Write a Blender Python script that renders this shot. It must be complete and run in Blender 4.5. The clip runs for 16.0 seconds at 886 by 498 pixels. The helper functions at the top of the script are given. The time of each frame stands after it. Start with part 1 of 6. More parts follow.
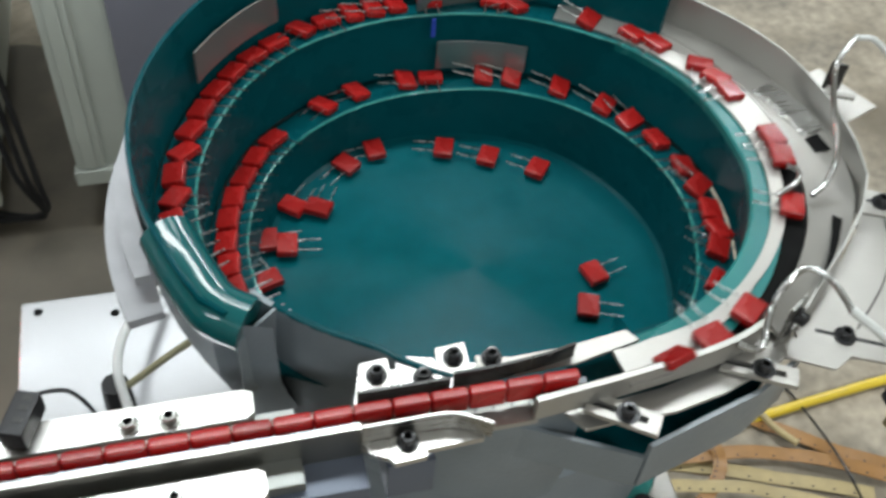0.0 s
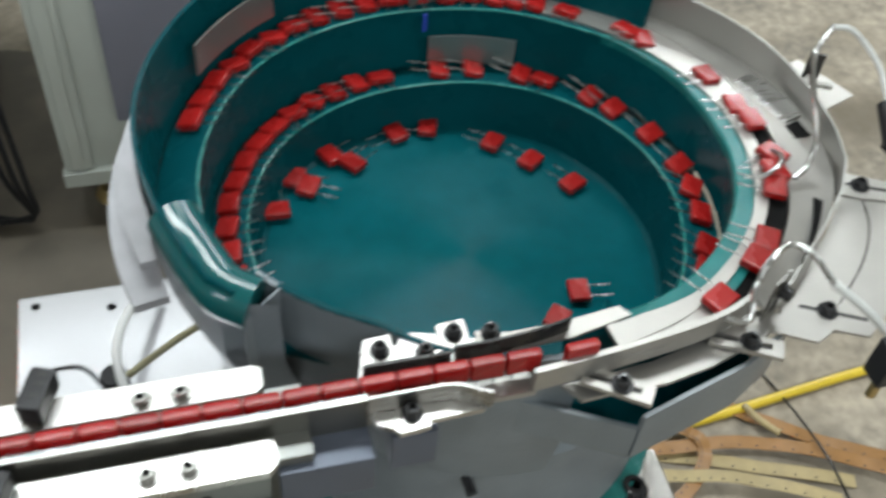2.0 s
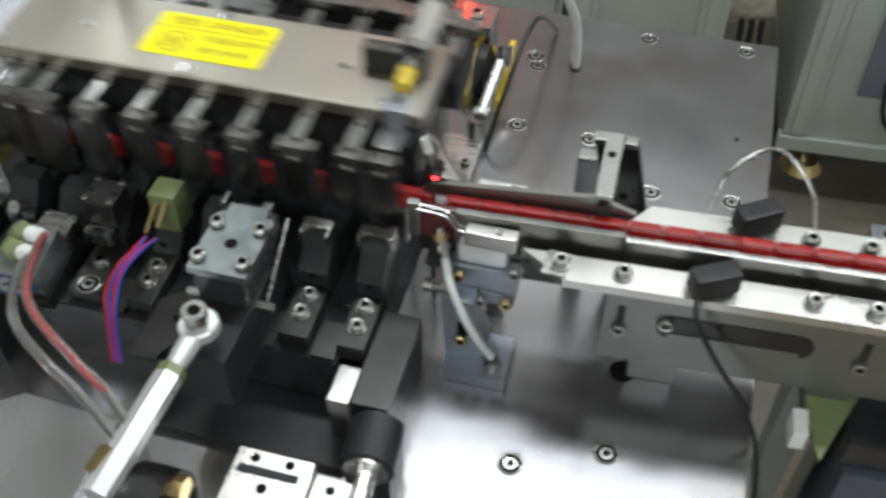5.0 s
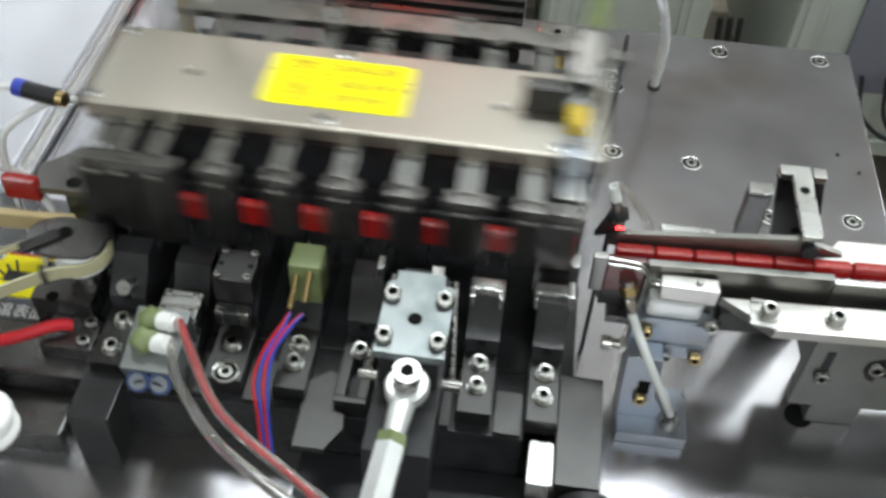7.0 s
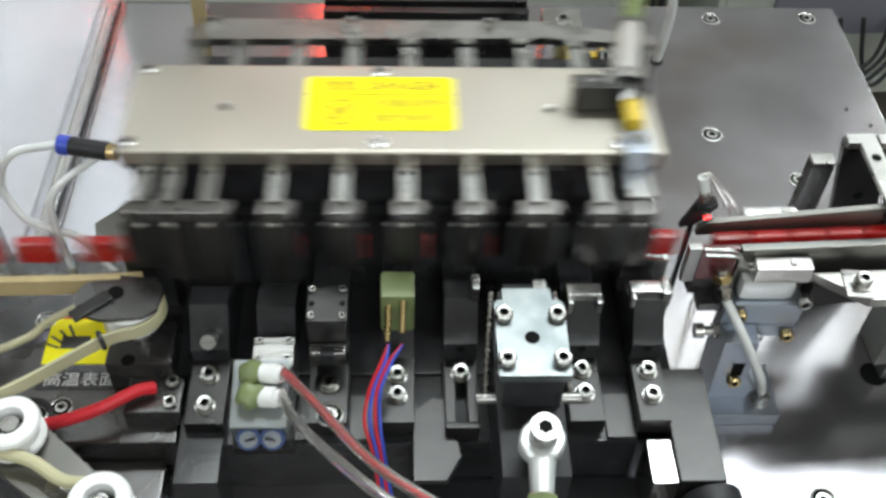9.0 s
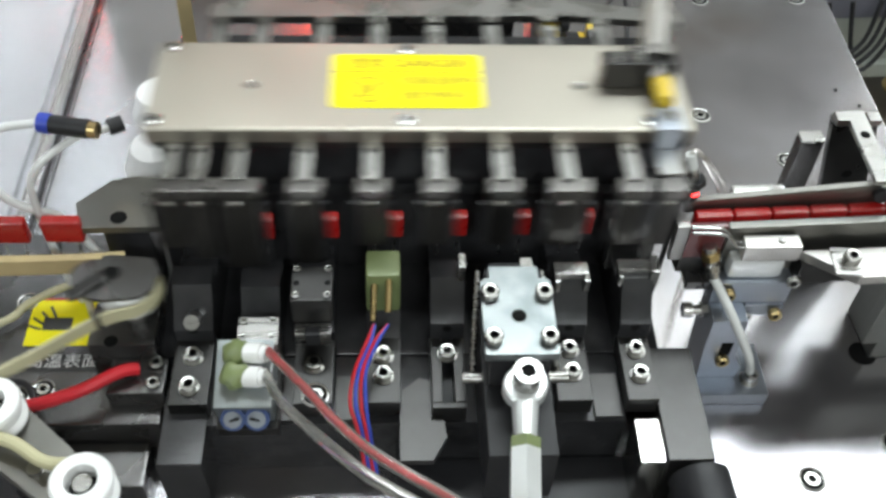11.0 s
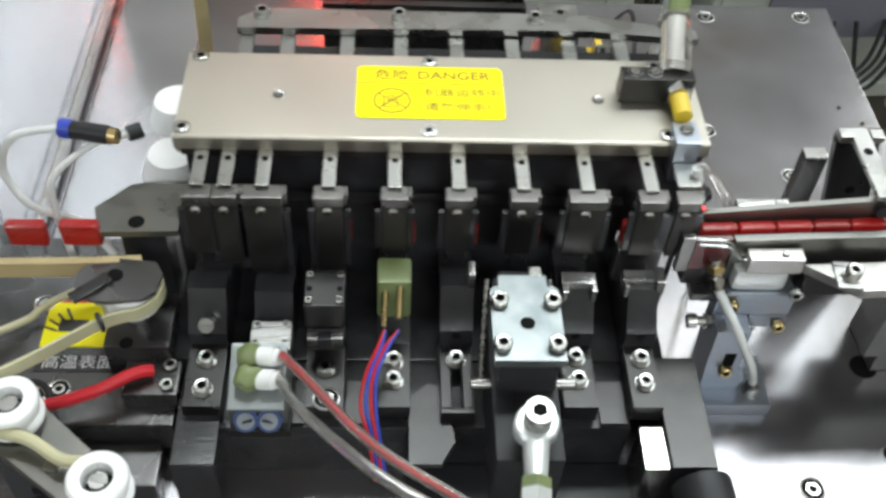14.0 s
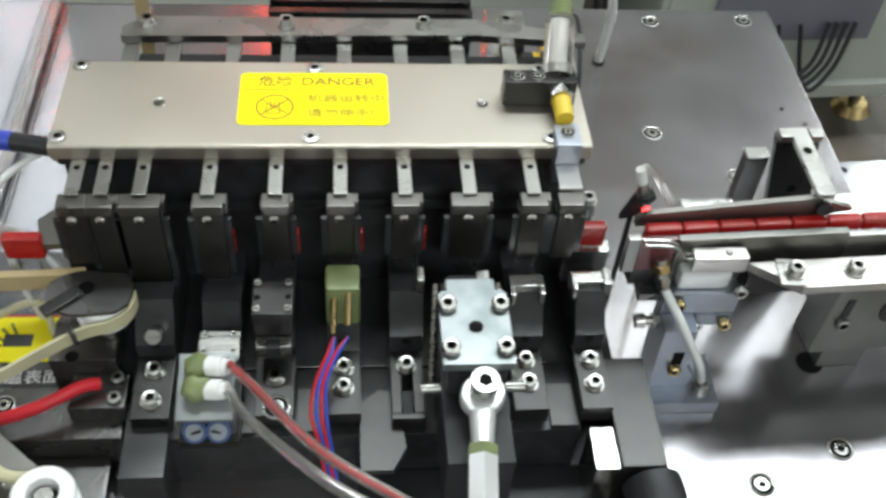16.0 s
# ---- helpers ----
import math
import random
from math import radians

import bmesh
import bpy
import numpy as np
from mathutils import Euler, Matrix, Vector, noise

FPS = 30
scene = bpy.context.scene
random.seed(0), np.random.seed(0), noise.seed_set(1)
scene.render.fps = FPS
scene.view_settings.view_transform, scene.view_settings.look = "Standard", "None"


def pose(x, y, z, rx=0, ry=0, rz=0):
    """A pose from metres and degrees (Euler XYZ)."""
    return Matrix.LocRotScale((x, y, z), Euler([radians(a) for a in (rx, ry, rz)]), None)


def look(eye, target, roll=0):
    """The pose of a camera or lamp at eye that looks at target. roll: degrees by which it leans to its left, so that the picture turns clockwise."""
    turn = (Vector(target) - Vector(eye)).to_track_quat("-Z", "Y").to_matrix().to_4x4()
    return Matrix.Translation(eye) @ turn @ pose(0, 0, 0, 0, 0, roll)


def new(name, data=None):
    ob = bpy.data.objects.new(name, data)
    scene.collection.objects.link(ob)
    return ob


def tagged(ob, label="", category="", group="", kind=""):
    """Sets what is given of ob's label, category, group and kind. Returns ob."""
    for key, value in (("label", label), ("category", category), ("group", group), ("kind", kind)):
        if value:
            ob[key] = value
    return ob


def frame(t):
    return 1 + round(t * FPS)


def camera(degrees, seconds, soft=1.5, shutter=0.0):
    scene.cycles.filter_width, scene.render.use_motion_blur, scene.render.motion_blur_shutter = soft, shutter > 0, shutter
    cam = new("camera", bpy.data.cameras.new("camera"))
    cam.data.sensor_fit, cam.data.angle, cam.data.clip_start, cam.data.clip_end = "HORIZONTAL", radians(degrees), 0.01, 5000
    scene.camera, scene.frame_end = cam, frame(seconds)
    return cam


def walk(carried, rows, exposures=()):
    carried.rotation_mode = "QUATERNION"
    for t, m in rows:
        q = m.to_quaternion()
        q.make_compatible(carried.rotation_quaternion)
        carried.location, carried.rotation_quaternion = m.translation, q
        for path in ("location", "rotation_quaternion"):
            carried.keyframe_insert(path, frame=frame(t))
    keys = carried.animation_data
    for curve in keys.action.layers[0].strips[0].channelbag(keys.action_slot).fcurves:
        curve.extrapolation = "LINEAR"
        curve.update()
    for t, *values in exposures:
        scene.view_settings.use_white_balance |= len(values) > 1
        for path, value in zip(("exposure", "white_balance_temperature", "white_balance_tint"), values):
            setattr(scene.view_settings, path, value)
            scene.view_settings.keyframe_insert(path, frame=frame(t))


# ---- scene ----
cam = camera(47.0, 16.0, soft=3.0, shutter=0.9)
PATH = [
    (0, (0.403, -0.214, 1.267), (0.804, 1.045, -0.234), 5.7),
    (0.5, (0.407, -0.218, 1.271), (0.852, 1.047, -0.212), 6.4),
    (1, (0.408, -0.223, 1.273), (0.87, 1.038, -0.208), 6.6),
    (1.5, (0.401, -0.227, 1.271), (0.867, 1.032, -0.211), 6.6),
    (2, (0.388, -0.233, 1.27), (0.832, 1.03, -0.216), 6.4),
    (2.5, (0.343, -0.249, 1.261), (0.712, 1.027, -0.235), 5.7),
    (3, (0.28, -0.264, 1.251), (0.51, 1.049, -0.24), 5.1),
    (3.5, (0.205, -0.275, 1.244), (0.222, 1.088, -0.219), 3.2),
    (4, (0.135, -0.29, 1.241), (-0.031, 1.081, -0.206), 1.0),
    (4.5, (0.053, -0.312, 1.24), (-0.21, 1.034, -0.215), -0.0),
    (5, (0.012, -0.321, 1.235), (-0.269, 1.0, -0.239), -0.2),
    (7.5, (-0.159, -0.276, 1.215), (-0.142, 1.074, -0.26), 2.6),
    (8, (-0.181, -0.268, 1.225), (-0.135, 1.047, -0.281), 0.4),
    (8.5, (-0.206, -0.266, 1.22), (-0.079, 1.038, -0.291), 2.1),
    (9, (-0.215, -0.265, 1.219), (-0.055, 1.04, -0.288), 2.9),
    (11.5, (-0.211, -0.267, 1.212), (-0.033, 1.02, -0.309), 3.4),
    (12, (-0.209, -0.271, 1.216), (-0.037, 1.023, -0.298), 3.3),
    (12.5, (-0.212, -0.271, 1.216), (-0.018, 1.026, -0.294), 4.2),
    (13, (-0.213, -0.274, 1.217), (-0.021, 1.034, -0.284), 4.1),
    (13.5, (-0.215, -0.273, 1.216), (-0.032, 1.039, -0.282), 3.8),
    (14, (-0.218, -0.273, 1.218), (-0.041, 1.035, -0.285), 4.1),
    (14.5, (-0.215, -0.273, 1.22), (-0.02, 1.031, -0.285), 4.6),
    (15, (-0.21, -0.273, 1.219), (0.038, 1.033, -0.275), 5.2),
    (15.5, (-0.209, -0.275, 1.219), (0.06, 1.034, -0.269), 5.5),
    (16, (-0.213, -0.275, 1.218), (0.043, 1.037, -0.27), 5.4),
]
walk(cam, [(t, look(e, g, r)) for t, e, g, r in PATH], ((0, 0.05), (3, 0.07), (4, -0.16), (4.6, -0.12), (5.2, -0.12), (7.5, 0.17), (16, 0.17)))

# ---- world and light ----
world = bpy.data.worlds.new("room_air")
scene.world = world
world.use_nodes = True
world.node_tree.nodes["Background"].inputs[0].default_value = (0.75, 0.85, 1.0, 1)
world.node_tree.nodes["Background"].inputs[1].default_value = 0.06


def tube_or_fill_lamp(x, y, z, length, power):
    data = bpy.data.lights.new("fluorescent_light", "AREA")
    data.shape, data.size, data.size_y = "RECTANGLE", length, 0.24
    data.energy, data.color = power, (0.92, 1.0, 1.02)
    ob = new("fluorescent_light", data)
    ob.matrix_world = pose(x, y, z)
    return ob


# first three follow tubes mirrored in the steel; last five are added fill
LAMPS = [(0.45, 0.74, 2.6, 2.1, 36), (0.83, 1.32, 2.6, 0.5, 3.4), (0.0, 1.76, 2.6, 0.9, 3.0), (-2.2, -1.9, 2.8, 1.4, 32), (0.3, -2.2, 2.8, 1.4, 32), (2.6, -1.9, 2.8, 1.4, 36), (2.7, 2.6, 2.8, 1.4, 48), (-2.4, 2.6, 2.8, 1.4, 46)]
for lx, ly, lz, ll, lp in LAMPS:
    tube_or_fill_lamp(lx, ly, lz, ll, lp)

# ---- materials ----


def mat(name, colour, rough=0.5, metal=0.0, scale=60.0, vary=0.18, bump=0.0, bump_scale=400.0, stretch=(1, 1, 1), coat=0.0,
        rand=0.0, dirt=None, spec=0.5, uneven=0.25):
    m = bpy.data.materials.new(name)
    m.use_nodes = True
    nt = m.node_tree
    b = nt.nodes["Principled BSDF"]
    co = nt.nodes.new("ShaderNodeTexCoord")
    mp = nt.nodes.new("ShaderNodeMapping")
    mp.inputs["Scale"].default_value = stretch
    nt.links.new(co.outputs["Object"], mp.inputs[0])
    n1 = nt.nodes.new("ShaderNodeTexNoise")
    n1.inputs["Scale"].default_value, n1.inputs["Detail"].default_value = scale, 5
    nt.links.new(mp.outputs[0], n1.inputs["Vector"])
    n2 = nt.nodes.new("ShaderNodeTexNoise")
    n2.inputs["Scale"].default_value, n2.inputs["Detail"].default_value = scale * 0.14, 3
    nt.links.new(co.outputs["Object"], n2.inputs["Vector"])
    add = nt.nodes.new("ShaderNodeMath")
    add.operation = "ADD"
    nt.links.new(n1.outputs[0], add.inputs[0])
    nt.links.new(n2.outputs[0], add.inputs[1])
    ramp = nt.nodes.new("ShaderNodeMapRange")
    ramp.inputs[1].default_value, ramp.inputs[2].default_value = 0.7, 1.3
    ramp.inputs[3].default_value, ramp.inputs[4].default_value = 1 - vary, 1 + vary
    nt.links.new(add.outputs[0], ramp.inputs[0])
    fac = ramp.outputs[0]
    if rand:
        info = nt.nodes.new("ShaderNodeObjectInfo")
        r2 = nt.nodes.new("ShaderNodeMapRange")
        r2.inputs[3].default_value, r2.inputs[4].default_value = 1 - rand, 1 + rand
        nt.links.new(info.outputs["Random"], r2.inputs[0])
        mul = nt.nodes.new("ShaderNodeMath")
        mul.operation = "MULTIPLY"
        nt.links.new(fac, mul.inputs[0])
        nt.links.new(r2.outputs[0], mul.inputs[1])
        fac = mul.outputs[0]
    mix = nt.nodes.new("ShaderNodeMix")
    mix.data_type, mix.blend_type = "RGBA", "MULTIPLY"
    mix.inputs[0].default_value = 1.0
    mix.inputs[6].default_value = (*colour, 1)
    nt.links.new(fac, mix.inputs[7])
    out = mix.outputs[2]
    if dirt:
        n3 = nt.nodes.new("ShaderNodeTexNoise")
        n3.inputs["Scale"].default_value, n3.inputs["Detail"].default_value = dirt[1], 6
        nt.links.new(co.outputs["Object"], n3.inputs["Vector"])
        r3 = nt.nodes.new("ShaderNodeMapRange")
        r3.inputs[1].default_value, r3.inputs[2].default_value = 0.48, 0.7
        nt.links.new(n3.outputs[0], r3.inputs[0])
        mx = nt.nodes.new("ShaderNodeMix")
        mx.data_type = "RGBA"
        nt.links.new(r3.outputs[0], mx.inputs[0])
        nt.links.new(out, mx.inputs[6])
        mx.inputs[7].default_value = (*dirt[0], 1)
        out = mx.outputs[2]
    nt.links.new(out, b.inputs["Base Color"])
    b.inputs["Metallic"].default_value = metal
    b.inputs["Specular IOR Level"].default_value = spec
    b.inputs["Coat Weight"].default_value = coat
    rr = nt.nodes.new("ShaderNodeMapRange")
    rr.inputs[1].default_value, rr.inputs[2].default_value = 0.7, 1.3
    rr.inputs[3].default_value, rr.inputs[4].default_value = max(0.02, rough * (1 - uneven)), min(1, rough * (1 + uneven))
    nt.links.new(add.outputs[0], rr.inputs[0])
    nt.links.new(rr.outputs[0], b.inputs["Roughness"])
    if bump:
        n4 = nt.nodes.new("ShaderNodeTexNoise")
        n4.inputs["Scale"].default_value, n4.inputs["Detail"].default_value = bump_scale, 3
        nt.links.new(mp.outputs[0], n4.inputs["Vector"])
        bp = nt.nodes.new("ShaderNodeBump")
        bp.inputs["Strength"].default_value, bp.inputs["Distance"].default_value = bump, 0.001
        nt.links.new(n4.outputs[0], bp.inputs["Height"])
        nt.links.new(bp.outputs[0], b.inputs["Normal"])
    return m


TEAL = mat("teal_coating", (0.001, 0.058, 0.070), 0.27, 0, 30, 0.16, 0.04, 120, spec=0.07)
# floor base lighter than the walls: its stronger overhead light is painted in
TEAL_FLOOR = mat("lit_rubbed_teal", (0.001, 0.080, 0.096), 0.22, 0, 45, 0.16, 0.02, 120, spec=0.13)
# the floor is rubbed in circles, so its gloss spreads along the radius
floor_bsdf = TEAL_FLOOR.node_tree.nodes["Principled BSDF"]
floor_bsdf.inputs["Anisotropic"].default_value = 0.9
floor_bsdf.inputs["Anisotropic Rotation"].default_value = 0.25
rings = TEAL_FLOOR.node_tree.nodes.new("ShaderNodeTangent")
rings.direction_type, rings.axis = "RADIAL", "Z"
TEAL_FLOOR.node_tree.links.new(rings.outputs[0], floor_bsdf.inputs["Tangent"])
# lighter teal copy: the light on the flat ledge is put into colour
TEAL_LIT = mat("lit_teal_ledge", (0.012, 0.15, 0.145), 0.30, 0, 45, 0.2, 0.05, 150, spec=0.3)
TEAL_GLOSS = mat("glossy_teal_coating", (0.004, 0.095, 0.10), 0.16, 0, 30, 0.14, 0.25, 60, coat=0.2)
TEAL_EDGE = mat("worn_teal_edge", (0.03, 0.22, 0.20), 0.25, 0, 90, 0.2, 0.1, 200, coat=0.3)
GREY_PAINT = mat("hammered_grey_paint", (0.19, 0.215, 0.235), 0.38, 0.2, 40, 0.15, 0.25, 500)
STEEL = mat("brushed_steel", (0.38, 0.375, 0.36), 0.28, 1, 40, 0.12, 0.03, 700, (1, 12, 12))
COVER = mat("satin_cover_steel", (0.44, 0.412, 0.355), 0.42, 1, 14, 0.04, 0.0)
BRIGHT = mat("bright_steel", (0.60, 0.595, 0.58), 0.22, 1, 80, 0.12, 0.08, 600)
PLATE = mat("ground_steel_plate", (0.298, 0.290, 0.302), 0.23, 0.85, 22, 0.18, 0.02, 300, coat=0.3, dirt=((0.235, 0.215, 0.21), 14), uneven=0.10)
ALU = mat("satin_aluminium", (0.55, 0.535, 0.51), 0.30, 0.95, 70, 0.08, 0.1, 500)
BODY = mat("milled_aluminium_body", (0.25, 0.255, 0.245), 0.42, 0.9, 50, 0.15, 0.12, 400)
DECK = mat("stainless_deck", (0.40, 0.385, 0.36), 0.40, 0.7, 40, 0.10, 0.1, 600)
DARK = mat("blackened_steel", (0.027, 0.027, 0.029), 0.17, 0.0, 60, 0.35, 0.08, 500, spec=0.42)
MID = mat("grey_tool_steel", (0.048, 0.047, 0.046), 0.30, 0.8, 50, 0.25, 0.03, 500)
JAW = mat("burnished_jaw_steel", (0.058, 0.055, 0.052), 0.36, 0.85, 50, 0.25, 0.03, 500)
STRIP = mat("spring_steel", (0.34, 0.335, 0.32), 0.30, 1, 60, 0.06)
HEAD = mat("dull_jaw_head_steel", (0.17, 0.163, 0.155), 0.34, 1, 60, 0.14, 0.03, 500)
RAIL = mat("dull_rail_steel", (0.21, 0.205, 0.19), 0.34, 0.95, 40, 0.12, 0.03, 500)
BLACK = mat("black_plastic", (0.020, 0.020, 0.022), 0.42, 0, 80, 0.2, 0.1, 400, spec=0.3)
SCREW = mat("plated_screw_steel", (0.42, 0.415, 0.395), 0.28, 1, 80, 0.12, 0.08, 600)
# near-black that paints the shade inside holes, sockets and slots
HOLE_SHADE = mat("painted_hole_shade", (0.006, 0.006, 0.006), 0.8, 0, 80, 0.2, spec=0.1)
RED = mat("red_epoxy", (0.30, 0.009, 0.008), 0.27, 0, 120, 0.14, 0.15, 160, coat=0.15, rand=0.18, spec=0.35)
SHEET = mat("satin_sheet_steel", (0.36, 0.355, 0.335), 0.42, 0.85, 18, 0.08)
WIRE = mat("tinned_wire", (0.50, 0.50, 0.49), 0.25, 1, 100, 0.05)
WHITE = mat("white_plastic", (0.84, 0.84, 0.83), 0.38, 0, 40, 0.05)
CREAM = mat("cream_cable", (0.52, 0.49, 0.31), 0.45, 0, 50, 0.1)
YELLOW = mat("yellow_vinyl", (0.92, 0.83, 0.0), 0.42, 0, 50, 0.04, spec=0.25)
YELLOW_PAINT = mat("yellow_plastic", (0.66, 0.47, 0.03), 0.4, 0, 50, 0.12)
INK_FADED = mat("faded_ochre_ink", (0.36, 0.22, 0.005), 0.5, 0, 50, 0.25)
INK = mat("red_brown_ink", (0.26, 0.075, 0.006), 0.5, 0, 50, 0.1)
INK_BLACK = mat("black_ink", (0.03, 0.03, 0.03), 0.5, 0, 50, 0.1)
BRASS = mat("brass", (0.55, 0.42, 0.2), 0.3, 1, 60, 0.15)
PLATED = mat("white_zinc_plating", (0.80, 0.82, 0.82), 0.34, 0.6, 60, 0.08, 0.03, 300)
ZINC = mat("zinc_plate", (0.30, 0.325, 0.33), 0.36, 0.9, 35, 0.18, 0.1, 300, dirt=((0.20, 0.225, 0.23), 60))
BLUED = mat("blue_grey_zinc", (0.36, 0.39, 0.44), 0.34, 0.9, 40, 0.2, 0.1, 300)
SOOT = mat("oxidised_heater_steel", (0.12, 0.117, 0.116), 0.26, 0.85, 40, 0.25, 0.12, 300)
GREENISH = mat("pale_green_nylon", (0.18, 0.22, 0.092), 0.4, 0, 60, 0.15)
GUARD = mat("dark_red_guard", (0.10, 0.022, 0.024), 0.20, 0, 60, 0.15, coat=0.4)
RED_WIRE = mat("red_sleeve", (0.5, 0.01, 0.02), 0.4, 0, 60, 0.15)
DIAL_BLUE = mat("slate_blue_dial", (0.05, 0.08, 0.20), 0.35, 0.2, 60, 0.15)
BLUE_WIRE = mat("blue_sleeve", (0.03, 0.06, 0.42), 0.4, 0, 60, 0.15)
CONCRETE = mat("stained_concrete", (0.32, 0.275, 0.215), 0.7, 0, 55, 0.45, 0.6, 260, dirt=((0.17, 0.14, 0.10), 5))
PRIMED = mat("pale_primed_plate", (0.44, 0.44, 0.46), 0.55, 0.1, 60, 0.12, 0.15, 300)
# darker concrete: oil together with painted cabinet shade
OIL_AND_SHADE = mat("oiled_shaded_concrete", (0.11, 0.095, 0.075), 0.5, 0, 12, 0.4, 0.4, 90, dirt=((0.18, 0.15, 0.115), 9))
CABINET = mat("pale_grey_enamel", (0.50, 0.53, 0.49), 0.45, 0, 20, 0.06)
PANEL = mat("mauve_grey_panel", (0.20, 0.20, 0.25), 0.5, 0, 20, 0.08)
BLUEBOX = mat("slate_blue_housing", (0.10, 0.115, 0.15), 0.4, 0.3, 40, 0.15)
TAPE = mat("brown_card_tape", (0.30, 0.15, 0.05), 0.40, 0, 60, 0.2)
TAPE_PALE = mat("pale_card_tape", (0.42, 0.33, 0.17), 0.65, 0, 60, 0.15)
WALL = mat("pale_wall_paint", (0.70, 0.70, 0.68), 0.8, 0, 6, 0.06)


def clear(name, tint, rough=0.05):
    m = bpy.data.materials.new(name)
    m.use_nodes = True
    b = m.node_tree.nodes["Principled BSDF"]
    b.inputs["Base Color"].default_value = (*tint, 1)
    b.inputs["Roughness"].default_value = rough
    b.inputs["Transmission Weight"].default_value = 0.92
    b.inputs["IOR"].default_value = 1.35
    return m


CLEAR = clear("clear_tube", (0.9, 0.88, 0.84))
MILKY = mat("milky_hose", (0.66, 0.67, 0.66), 0.25, 0, 60, 0.1)
BASE = mat("brushed_base_plate", (0.54, 0.54, 0.56), 0.24, 0.9, 14, 0.06)
ACRYLIC = clear("cloudy_acrylic", (0.93, 0.94, 0.98), 0.10)


def glow(name, colour, strength):
    m = bpy.data.materials.new(name)
    m.use_nodes = True
    b = m.node_tree.nodes["Principled BSDF"]
    b.inputs["Base Color"].default_value = (*colour, 1)
    b.inputs["Emission Color"].default_value = (*colour, 1)
    b.inputs["Emission Strength"].default_value = strength
    return m


LED_RED = glow("red_led", (1.0, 0.02, 0.02), 60)
LED_CORE = glow("amber_led_digits", (1.0, 0.22, 0.03), 110)
LED_SPOT = glow("red_fibre_spot", (1.0, 0.02, 0.02), 14)

# ---- mesh helpers ----
I4 = Matrix.Identity(4)


def weigh_normals(me, limit=math.cos(radians(35))):
    """Smooth shading in which large flat faces keep their own direction."""
    at = [[] for _ in me.vertices]
    for p in me.polygons:
        p.use_smooth = True
        for v in p.vertices:
            at[v].append(p.index)
    ns = [p.normal.copy() for p in me.polygons]
    ar = [p.area for p in me.polygons]
    out = [(0, 0, 1)] * len(me.loops)
    for p in me.polygons:
        n = ns[p.index]
        for li in p.loop_indices:
            s = Vector((0, 0, 0))
            for f in at[me.loops[li].vertex_index]:
                if ns[f].dot(n) > limit:
                    s += ns[f] * ar[f]
            out[li] = s.normalized() if s.length > 0 else n
    me.normals_split_custom_set(out)


def part(name, bm, material, parent=None, label="", smooth=True):
    me = bpy.data.meshes.new(name)
    bmesh.ops.recalc_face_normals(bm, faces=bm.faces)
    bm.to_mesh(me)
    bm.free()
    me.materials.append(material)
    if smooth:
        weigh_normals(me)
    ob = new(name, me)
    if parent:
        ob.parent = parent
    if label:
        ob["label"] = label
    return ob


def thing(name, label, category, at=I4, group="", kind=""):
    ob = new(name)
    ob.matrix_world = at
    ob.empty_display_size = 0.01
    return tagged(ob, label, category, group, kind)


def box(bm, x0, x1, y0, y1, z0, z1, bevel=0.0, m=I4, seg=2):
    t = m @ Matrix.LocRotScale(((x0 + x1) / 2, (y0 + y1) / 2, (z0 + z1) / 2), None, (abs(x1 - x0), abs(y1 - y0), abs(z1 - z0)))
    vs = bmesh.ops.create_cube(bm, size=1.0, matrix=t)["verts"]
    if bevel:
        es = list({e for v in vs for e in v.link_edges})
        bmesh.ops.bevel(bm, geom=es, offset=bevel, segments=seg, affect="EDGES", profile=0.6)
    return bm


def cyl(bm, a, b, r, r2=None, seg=20):
    a, b = Vector(a), Vector(b)
    d = b - a
    t = Matrix.Translation((a + b) / 2) @ d.to_track_quat("Z", "Y").to_matrix().to_4x4()
    bmesh.ops.create_cone(bm, cap_ends=True, segments=seg, radius1=r, radius2=r if r2 is None else r2, depth=d.length, matrix=t)
    return bm


def prism(bm, pts, z0, z1, m=I4):
    """An upright prism over a plan outline."""
    lo = [bm.verts.new(m @ Vector((x, y, z0))) for x, y in pts]
    hi = [bm.verts.new(m @ Vector((x, y, z1))) for x, y in pts]
    bm.faces.new(lo[::-1])
    bm.faces.new(hi)
    n = len(pts)
    for i in range(n):
        bm.faces.new((lo[i], lo[(i + 1) % n], hi[(i + 1) % n], hi[i]))
    return bm


def ring_plate(bm, pts_in, pts_out, z_in, z_out, thick):
    """A bent strip between two rows of plan points, with its own heights and thickness."""
    rows = []
    for (a, b, za, zb) in zip(pts_in, pts_out, z_in, z_out):
        rows.append([bm.verts.new((a[0], a[1], za)), bm.verts.new((b[0], b[1], zb)),
                     bm.verts.new((b[0], b[1], zb - thick)), bm.verts.new((a[0], a[1], za - thick))])
    for p, q in zip(rows, rows[1:]):
        for i in range(4):
            bm.faces.new((p[i], p[(i + 1) % 4], q[(i + 1) % 4], q[i]))
    bm.faces.new(rows[0])
    bm.faces.new(rows[-1][::-1])
    return bm


def smooth_path(pts, n=8):
    """Catmull-Rom through a few points."""
    p = [Vector(q) for q in pts]
    p = [p[0] * 2 - p[1]] + p + [p[-1] * 2 - p[-2]]
    out = []
    for i in range(1, len(p) - 2):
        for k in range(n):
            t = k / n
            a, b, c, d = p[i - 1], p[i], p[i + 1], p[i + 2]
            out.append(0.5 * ((2 * b) + (c - a) * t + (2 * a - 5 * b + 4 * c - d) * t * t + (3 * b - a - 3 * c + d) * t ** 3))
    out.append(p[-2])
    return out


